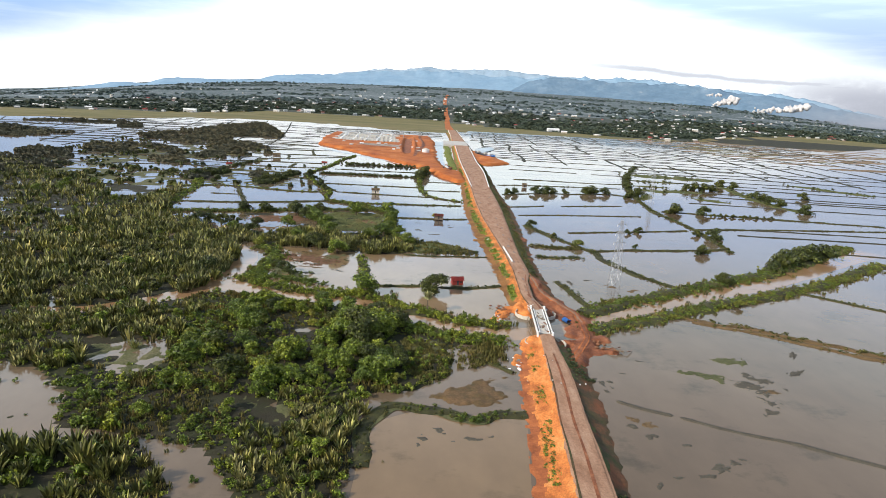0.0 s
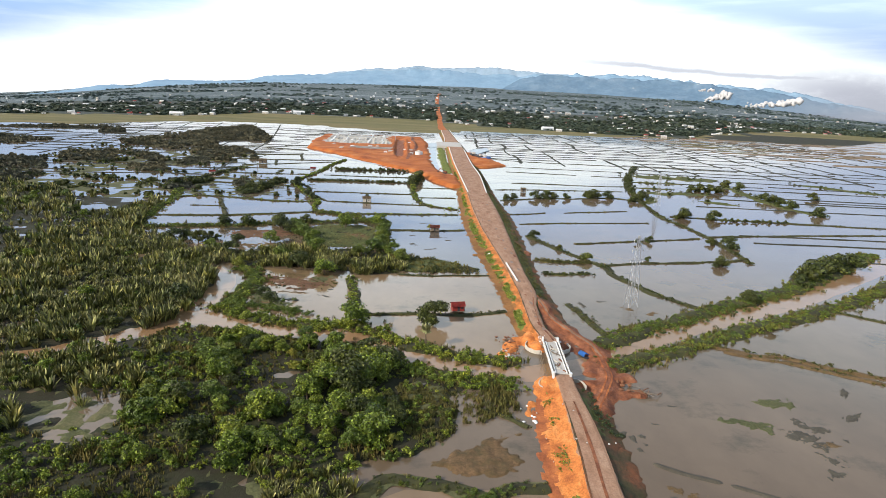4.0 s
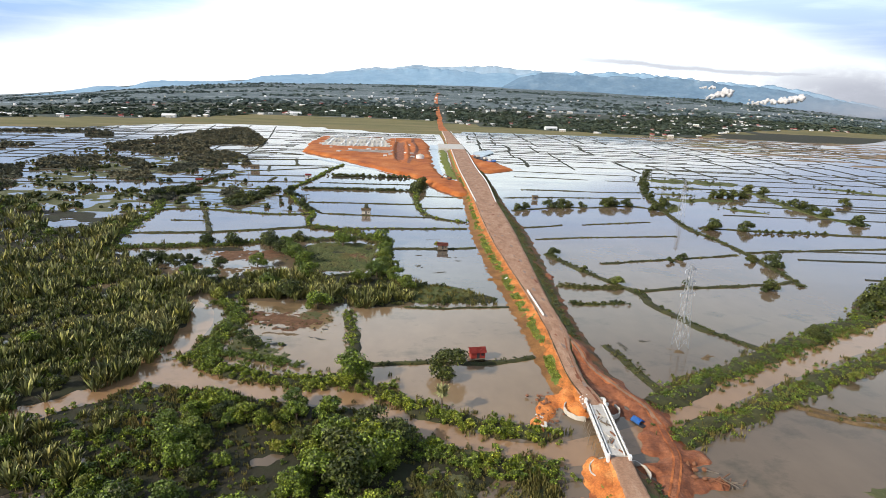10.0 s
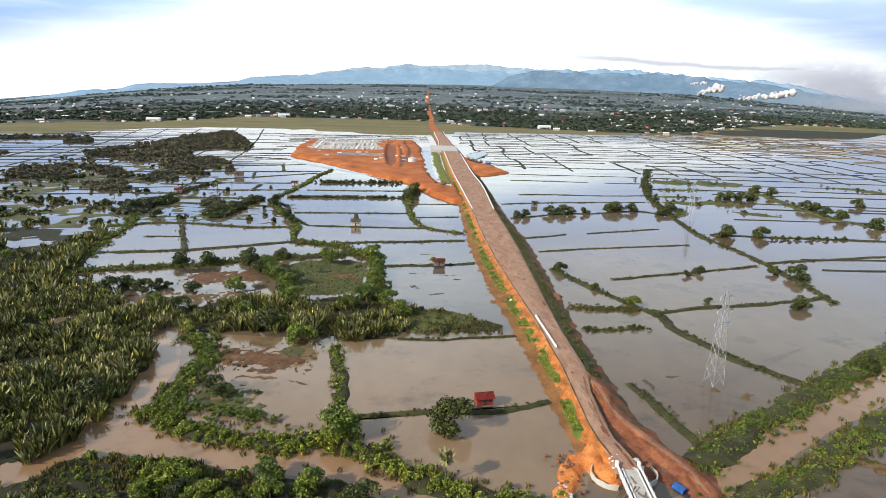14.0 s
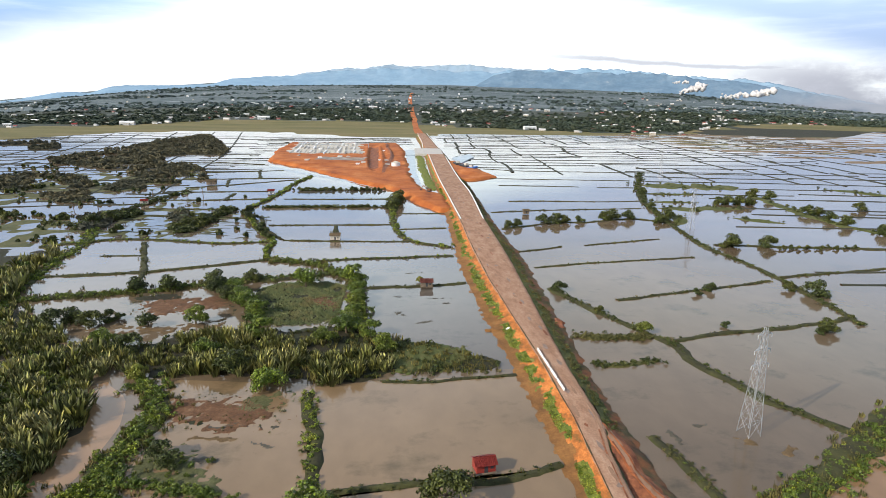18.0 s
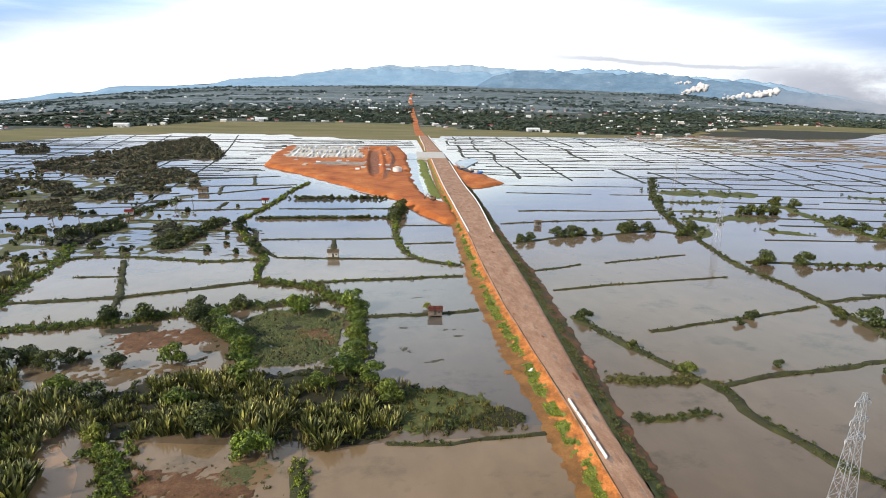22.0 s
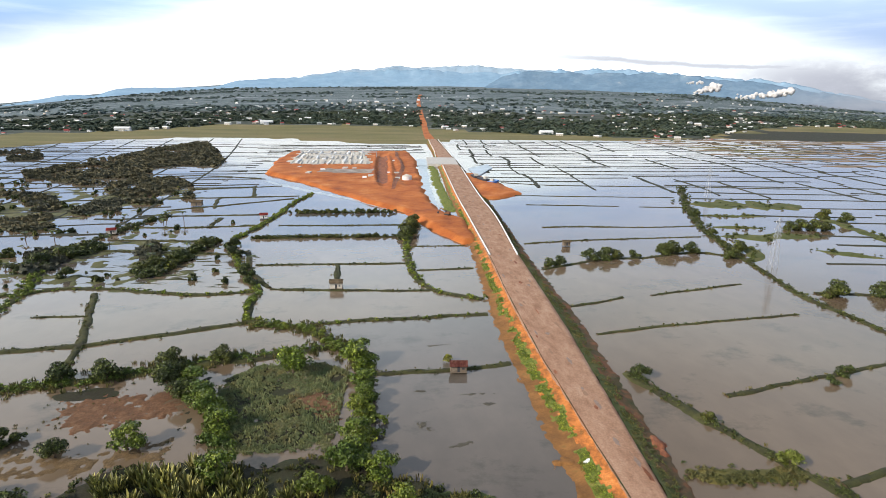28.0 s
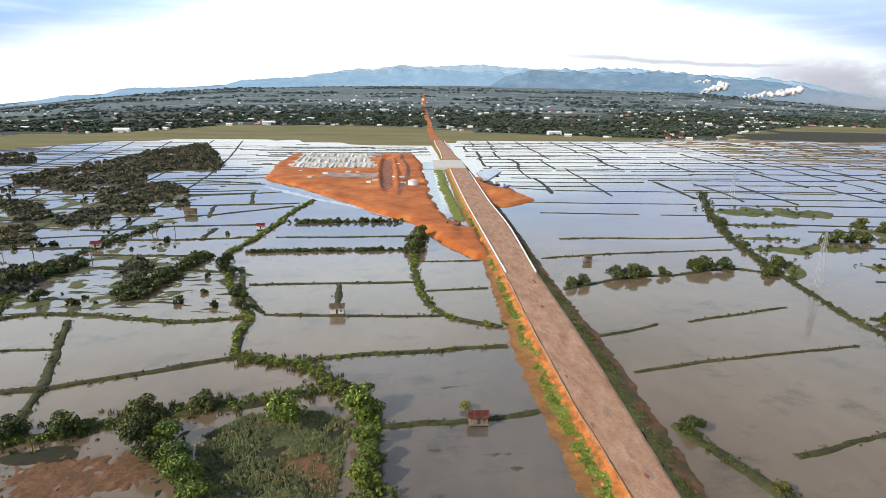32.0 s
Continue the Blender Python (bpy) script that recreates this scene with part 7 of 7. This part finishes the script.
# ---- huts ----
def hut(x, y, w, d, h, roof, wall, turn, label, stilts=0.7):
    e = empty("hut", x, y, 0, turn)
    boxed("wall", (-w / 2, w / 2, -d / 2, d / 2, stilts, stilts + h), wall, e, 0.03)
    boxed("floor", (-w / 2 - 0.2, w / 2 + 0.2, -d / 2 - 0.5, d / 2 + 0.1, stilts - 0.12, stilts - 0.004), M_TIMBER, e)
    for sx in (-1, 0, 1):
        for sy in (-1, 1):
            boxed("stilt", (sx * (w / 2 - 0.1) - 0.07, sx * (w / 2 - 0.1) + 0.07, sy * (d / 2 - 0.1) - 0.07, sy * (d / 2 - 0.1) + 0.07, -0.9, stilts - 0.125), M_TIMBER, e)
    for s in (-1, 1):
        bm = bmesh.new()
        n = 12
        top, low = [], []
        for k in range(n * 2 + 1):
            px = -w / 2 - 0.4 + (w + 0.8) * k / (2 * n)
            zz = 0.05 * (k % 2)
            top.append(bm.verts.new((px, 0, stilts + h + d * 0.32 + zz)))
            low.append(bm.verts.new((px, s * (d / 2 + 0.5), stilts + h - 0.15 + zz)))
        for k in range(n * 2):
            bm.faces.new((top[k], top[k + 1], low[k + 1], low[k]) if s < 0 else (low[k], low[k + 1], top[k + 1], top[k]))
        r = bmesh.ops.solidify(bm, geom=bm.faces[:], thickness=0.04)
        part("roof", bm, roof, e)
    boxed("door", (-0.4, 0.4, -d / 2 - 0.03, -d / 2 + 0.04, stilts, stilts + 1.75), M_DARK, e)
    boxed("window", (w * 0.22, w * 0.22 + 0.7, -d / 2 - 0.03, -d / 2 + 0.04, stilts + 0.8, stilts + 1.4), M_DARK, e)
    return tagged(e, label, "hut")


hut(23.8, 138.5, 4.2, 3.0, 2.0, M_ROOF_RED, M_ROOF_RED, 8, "red sheet-metal field hut on stilts beside the dyke")
hut(22.3, 259.5, 4.6, 3.2, 2.0, M_ROOF_BROWN, M_TIMBER, -4, "red-roofed timber field hut on a dyke")
hut(-19, 338.5, 5.0, 3.5, 2.4, M_THATCH, M_CREAM, 0, "thatched watch hut on stilts over the pond")
hut(-74.5, 480, 4.5, 3.4, 2.2, M_ROOF_RED, M_WHITE, 6, "small red-roofed hut by a paddy path")
hut(-128, 524, 7.0, 4.0, 2.6, M_THATCH, M_TIMBER, 0, "brown thatched hut in the flooded paddies")
hut(-150, 440, 4.4, 3.2, 2.2, M_ROOF_RED, M_CREAM, 10, "small hut with an orange-red roof by the flood")
hut(100, 404, 3.6, 2.8, 2.0, M_THATCH, M_TIMBER, 0, "tiny timber hut standing in the flood")


# ---- power line ----
def pylon(x, y, tall, half, turn, label):
    e = empty("power_pylon", x, y, 0, turn)

    def w(z):
        t = z / tall
        return half * (1 - t) + 0.35 if t < 0.62 else (half * 0.38 + 0.35) * (1 - (t - 0.62) / 0.38) + 0.28 * (t - 0.62) / 0.38

    levels = [0, 0.16, 0.30, 0.42, 0.53, 0.62, 0.70, 0.78, 0.86, 0.93, 1.0]
    for sx in (-1, 1):
        for sy in (-1, 1):
            bm = bmesh.new()
            prev = None
            for a in [-0.04] + levels[1:]:
                q = w(max(a, 0) * tall)
                ring = [bm.verts.new((sx * q + 0.055 * cx_, sy * q + 0.055 * cy_, a * tall)) for cx_, cy_ in ((-1, -1), (1, -1), (1, 1), (-1, 1))]
                if prev:
                    for i in range(4):
                        bm.faces.new((prev[i], prev[(i + 1) % 4], ring[(i + 1) % 4], ring[i]))
                prev = ring
            part("leg", bm, M_STEEL, e)
    for i in range(4):
        bm = bmesh.new()
        q = ((-1, -1), (1, -1), (1, 1), (-1, 1))
        (ax, ay), (bx, by) = q[i], q[(i + 1) % 4]
        for a, b in zip(levels, levels[1:]):
            wa, wb = w(a * tall), w(b * tall)
            bar(bm, (ax * wa, ay * wa, a * tall), (bx * wb, by * wb, b * tall), 0.028)
            bar(bm, (bx * wa, by * wa, a * tall), (ax * wb, ay * wb, b * tall), 0.028)
            bar(bm, (ax * wb, ay * wb, b * tall), (bx * wb, by * wb, b * tall), 0.028)
        part("bracing", bm, M_STEEL, e)
    for z, reach in ((0.66, 2.6), (0.80, 2.3), (0.94, 2.0)):
        for s in (-1, 1):
            bm = bmesh.new()
            for sy in (-1, 1):
                bar(bm, (s * 0.3, sy * 0.4, z * tall), (s * reach, 0, z * tall), 0.07)
                bar(bm, (s * 0.3, sy * 0.3, z * tall + 0.9), (s * reach, 0, z * tall), 0.05)
            arm = part("cross_arm", bm, M_STEEL, e)
            bm = bmesh.new()
            bar(bm, (s * reach, 0, z * tall), (s * reach, 0, z * tall - 0.9), 0.07, 6)
            part("insulator", bm, M_WHITE, arm)
    return tagged(e, label, "pylon", "power line pylons")


pylon(89.3, 147.4, 27.0, 1.5, 12, "tall galvanised lattice pylon standing in the flood")
pylon(190, 360, 24.5, 1.35, 12, "galvanised lattice pylon standing in a far paddy")
pylon(268, 560, 24.5, 1.35, 12, "galvanised lattice pylon far across the paddies")


# ---- building yard on the red fill ----
yard = np.random.default_rng(21)
bed_x, bed_y = np.meshgrid(np.arange(-104, -8, 2.5), np.arange(748, 898, 3.0))
bed_d = inside(bed_x, bed_y, [(-102, 752), (-12, 756), (-14, 892), (-100, 888)]) + (lattice(bed_x, bed_y, 12, 93) - 0.5) * 12
k = np.arange(bed_x.size).reshape(bed_x.shape)
q4 = np.stack([k[:-1, :-1], k[:-1, 1:], k[1:, 1:], k[1:, :-1]], 2).reshape(-1, 4)
q4 = q4[(bed_d.reshape(-1)[q4] > 0).all(1)]
tagged(sheet("casting_bed", np.stack([bed_x, bed_y, fill_height(bed_x, bed_y) + 0.12], 2).reshape(-1, 3), q4, M_CREAM, smooth=True), "pale gravelled casting bed on the red fill", "yard", kind="structure")
for k in range(44):
    x, y = -98 + (k % 15) * 5.8 + yard.uniform(-1.2, 1.2), 772 + (k // 15) * 46 + yard.uniform(-5, 5)
    z = float(fill_height(x, y))
    boxed("concrete_beam", (-yard.uniform(0.6, 1.3), yard.uniform(0.6, 1.3), -yard.uniform(10, 19), yard.uniform(10, 19), -0.6, yard.uniform(0.8, 2.2)), (M_CONCRETE, M_WHITE, M_CREAM)[k % 3], None, 0.08, None).matrix_basis = pose(x, y, z, 0, 0, yard.uniform(-3, 3))
for o in [o for o in scene.objects if o.name.startswith("concrete_beam")]:
    tagged(o, "long pale precast concrete beam lying in the yard", "beam", "precast beams in the yard")
e = tagged(empty("storage_tank", 24, 645, float(fill_height(24.0, 645.0))), "white domed storage tank on the red fill", "tank")
bm = bmesh.new()
bmesh.ops.create_cone(bm, cap_ends=True, segments=20, radius1=4.5, radius2=4.5, depth=4.0, matrix=Matrix.Translation((0, 0, 1.5)))
part("body", bm, M_WHITE, e)
bm = bmesh.new()
bmesh.ops.create_cone(bm, cap_ends=True, segments=20, radius1=4.7, radius2=0.6, depth=1.6, matrix=Matrix.Translation((0, 0, 4.3)))
part("lid", bm, M_CREAM, e)
# Ditch water, its pale blue-white look put into the colour.
tagged(ribbon("silt_pond", [(37.5, 524), (38.5, 600), (42, 675), (48, 822)], [8, 8, 9, 12], 0.02, M_SHEETING, 4.0, 2.0), "flooded ditch drawn as a pale blue-white strip", "sheeting", kind="structure")


def barrier_line(pts, label, half=0.3):
    c = along(pts, 6.3)
    for a, b in zip(c, c[1:]):
        d = b - a
        o = boxed("road_barrier", (-half, half, -2.9, 2.9, 0, 0.8), M_WHITE, None, half * 0.4)
        o.matrix_basis = pose(*(a + d / 2), 2.52, 0, 0, -math.degrees(math.atan2(d[0], d[1])))
        tagged(o, label, "barrier", "barriers along the road")


barrier_line([(53.2, 378), (56, 474), (58.6, 560), (66.6, 739)], "pale concrete barrier block along the road edge")
barrier_line([(67, 378), (74, 474), (76.4, 560), (84.4, 720)], "pale concrete barrier block along the road edge")
barrier_line([(67, 830), (72, 912), (76, 1030), (79, 1090)], "pale concrete barrier block along the road edge", 0.4)
barrier_line([(88, 830), (90, 912), (93, 1030), (95, 1090)], "pale concrete barrier block along the road edge", 0.4)
barrier_line([(49.8, 192), (50.0, 166)], "white concrete barrier block on the road shoulder", 0.2)
boxed_deck = tagged(boxed("approach_slab", (-24, 10, -34, 34, -2.9, 0.25), M_CONCRETE, None, 0.05), "wide white concrete approach slab", "slab", kind="structure")
boxed_deck.matrix_basis = pose(77, 785, 2.62, 0, 0, -3)


def draped(pts, width, material, name, label):
    """A strip laid over the fill along a line."""
    c = along(pts, 2.0)
    d = np.gradient(c, axis=0)
    d /= np.hypot(d[:, 0], d[:, 1])[:, None]
    v = []
    for i, p in enumerate(c):
        for q in (-0.5, -0.25, 0.0, 0.25, 0.5):
            w = width * (0.7 + 0.6 * lattice(p[0], p[1], 9, 95)) * q
            x, y = p[0] - d[i, 1] * w, p[1] + d[i, 0] * w
            v.append((x, y, float(fill_height(np.array(x), np.array(y))) + 0.22))
    f = [(i * 5 + j, i * 5 + j + 1, (i + 1) * 5 + j + 1, (i + 1) * 5 + j) for i in range(len(c) - 1) for j in range(4)]
    tagged(sheet(name, v, f, material, smooth=True), label, "track", kind="structure")


# A darker red strip laid along the pit in the fill.
draped([(1, 620), (2, 700), (2.5, 770), (3, 842)], 10, M_RED_MUD, "fill_trench", "dark red-brown trench cut along the red fill")
draped([(10, 586), (14.6, 644), (23, 727), (20, 827), (20, 880)], 4, M_RED_MUD, "fill_track", "darker vehicle track winding over the red fill")
draped([(-58, 700), (-32, 694), (-7, 690)], 30, M_GRAVEL, "fill_track", "grey gravel strip before the beam yard")


# ---- excavator on the red fill ----
e = tagged(empty("excavator", 42.5, 474, float(fill_height(42.5, 474.0)) + 0.1, 60), "red-brown tracked excavator with its boom lowered on the red fill", "excavator")
for sx in (-1, 1):
    boxed("track", (sx * 1.2 - 0.35, sx * 1.2 + 0.35, -2.0, 2.0, 0, 0.9), M_DARK, e, 0.3)
boxed("body", (-1.4, 1.4, -1.9, 1.2, 1.0, 2.3), M_RUST, e, 0.15)
boxed("cab", (-1.35, -0.2, 0.0, 1.5, 2.3, 3.3), M_DARK, e, 0.12)
for name, a, b in (("boom", (0.3, 1.0, 2.0), (0.3, 4.6, 4.2)), ("arm", (0.3, 4.6, 4.2), (0.3, 6.6, 1.6))):
    bm = bmesh.new()
    bar(bm, a, b, 0.32, 4)
    part(name, bm, M_RUST, e)
boxed("bucket", (-0.3, 0.9, 6.2, 7.2, 0.5, 1.6), M_DARK, e, 0.15)


# ---- boat under a blue cover by the bridge ----
e = tagged(empty("covered_boat", 58.0, 103.2, 0, 25), "small dark boat under a blue tarpaulin cover", "boat")
e.scale = (0.78, 0.78, 0.78)
bm = bmesh.new()
secs = []
for k in range(9):
    t = k / 8
    w = 1.1 * math.sin(math.pi * min(1, 0.12 + t * 0.82)) ** 0.6
    secs.append([bm.verts.new((s * w * q, -2.8 + 5.6 * t, z)) for s, q, z in ((-1, 1, 0.65), (-1, 0.75, -0.25), (1, 0.75, -0.25), (1, 1, 0.65))])
for a, b in zip(secs, secs[1:]):
    for i in range(3):
        bm.faces.new((a[i], a[i + 1], b[i + 1], b[i]))
    bm.faces.new((a[3], a[0], b[0], b[3]))
bm.faces.new(secs[0])
bm.faces.new(secs[-1][::-1])
part("hull", bm, M_DARK, e)
bm = bmesh.new()
rows_ = []
for k in range(7):
    t = k / 6
    rows_.append([bm.verts.new((1.25 * math.cos(a), -1.7 + 3.4 * t, 0.75 + 1.25 * math.sin(a) + 0.05 * math.sin(k * 2.1))) for a in np.linspace(0, math.pi, 9)])
for a, b in zip(rows_, rows_[1:]):
    for i in range(8):
        bm.faces.new((a[i], a[i + 1], b[i + 1], b[i]))
bmesh.ops.solidify(bm, geom=bm.faces[:], thickness=0.04)
part("cover", bm, M_BLUE, e)


# ---- rubble, sacks and debris by the bridge ----
dr = np.random.default_rng(91)
for cx_, cy_, n, spread_, size, mat_, label in ((37, 109, 36, 3.4, 0.38, M_RUST, "broken red brick lump in the rubble spit"), (35, 103, 22, 1.8, 0.30, M_CONCRETE, "pale broken concrete lump in the rubble spit"), (34.5, 70, 7, 1.6, 0.36, M_WHITE, "white sand sack at the water's edge"),
                                         (47, 112, 12, 2.5, 0.22, M_WHITE, "white painted block beside the bridge end"), (63, 86, 12, 2.5, 0.5, M_RUST, "red clod at the end of the haul track"), (41.6, 60, 14, 7, 0.2, M_CONCRETE, "pale stone on the bank"), (50.5, 108, 9, 1.5, 0.5, M_CONCRETE, "broken concrete lump at the bridge end")):
    for k in range(n):
        x, y = cx_ + dr.normal() * spread_ * 0.5, cy_ + dr.normal() * spread_
        s = size * dr.uniform(0.6, 1.5)
        bm = bmesh.new()
        bmesh.ops.create_icosphere(bm, subdivisions=1, radius=s)
        for v in bm.verts:
            v.co = Vector((v.co.x * dr.uniform(0.7, 1.3), v.co.y * dr.uniform(0.7, 1.3), v.co.z * dr.uniform(0.5, 0.8)))
        o = part("rubble_block", bm, mat_)
        base_z = 0.55 if abs(x - 48) > 6 else 2.6
        if cx_ in (34.5,):
            base_z = 0.2
        o.matrix_basis = pose(x, y, base_z, 0, 0, dr.uniform(0, 360))
        tagged(o, label, "rubble", "rubble by the bridge")
for k in range(14):
    a = dr.uniform(0, 180)
    o = boxed("scrap_beam", (-0.08, 0.08, -dr.uniform(1.2, 2.6), 1.5, 0, 0.16), M_RUST if k % 3 else M_TIMBER)
    o.matrix_basis = pose(67.5 + dr.normal() * 1.3, 80 + dr.normal() * 1.0, 0.35 + 0.05 * k, dr.uniform(-14, 14), 0, a)
    tagged(o, "rusty beam in a scrap heap at the water's edge", "scrap", "scrap heap beams")
for k in range(12):
    o = boxed("formwork_prop", (-0.05, 0.05, -0.05, 0.05, -1.2, 2.6), M_TIMBER)
    o.matrix_basis = pose(43.2 + k * 0.13 - dr.uniform(0, 0.8), 85 + k * 1.6, 0, dr.uniform(-8, 8), dr.uniform(4, 16), 0)
    tagged(o, "timber prop leaning against the bridge side", "prop", "props beside the bridge")

for k in range(22):
    t = dr.uniform(0.04, 0.96)
    o = boxed("formwork_board", (-dr.uniform(0.08, 0.3), 0.12, -dr.uniform(0.4, 1.6), 0.6, 0, dr.uniform(0.05, 0.3)), (M_TIMBER, M_RUST, M_CREAM)[k % 3])
    o.matrix_basis = pose(46.9 + 1.7 * t + dr.uniform(-1.0, 1.0), 86.5 + 19.5 * t, 2.86, 0, 0, dr.uniform(-50, 50))
    tagged(o, "loose formwork board lying on the bridge deck", "board", "boards on the bridge deck")
for name, pts in (("white_sheeting_west", [(40, 756), (60, 752), (64, 812), (43, 818)]), ("white_sheeting_east", [(93, 668), (121, 739), (121, 770), (93, 729)])):
    tagged(sheet(name, [(x, y, 0.9) for x, y in pts] + [(x, y, -0.5) for x, y in pts], [(0, 1, 2, 3), (0, 4, 5, 1), (1, 5, 6, 2), (2, 6, 7, 3), (3, 7, 4, 0)], M_SHEETING), "pale sheeting laid over fill by the road", "sheeting", kind="structure")

for k in range(26):
    x, y = yard.uniform(-100, 20), yard.uniform(640, 900)
    z = float(fill_height(x, y))
    if z > 0.8:
        o = boxed("concrete_slab", (-yard.uniform(1, 3), yard.uniform(1, 3), -yard.uniform(1.5, 5), yard.uniform(1.5, 5), -0.3, yard.uniform(0.4, 1.3)), M_CONCRETE if k % 3 else M_WHITE, None, 0.05)
        o.matrix_basis = pose(x, y, z, 0, 0, yard.uniform(-20, 20))
        tagged(o, "pale stack of concrete slabs on the red fill", "slab", "slab stacks in the yard")
for k in range(5):
    x, y = -80 + k * 17, 800 + yard.uniform(-20, 40)
    e = tagged(empty("gantry", x, y, float(fill_height(x, y)), yard.uniform(-4, 4)), "pale steel gantry frame over the beam yard", "gantry", "gantries in the yard")
    for sx in (-1, 1):
        boxed("leg", (sx * 7 - 0.3, sx * 7 + 0.3, -0.3, 0.3, -0.5, 6.0), M_STEEL, e)
    boxed("girder", (-7.8, 7.8, -0.4, 0.4, 6.0, 6.9), M_STEEL, e)
for x, y, turn in ((95, 640, 20), (100, 622, -30), (90, 660, 5)):
    e = tagged(empty("barge", x, y, float(fill_height(x, y)), turn), "blue-grey steel pontoon with a low cabin on the spoil", "barge", "pontoons on the spoil")
    boxed("hull", (-3, 3, -8, 8, -0.2, 1.6), M_BLUE if x > 97 else M_DARK, e, 0.2)
    boxed("cabin", (-1.6, 1.6, -5, -1, 1.6, 3.6), M_CREAM, e, 0.1)
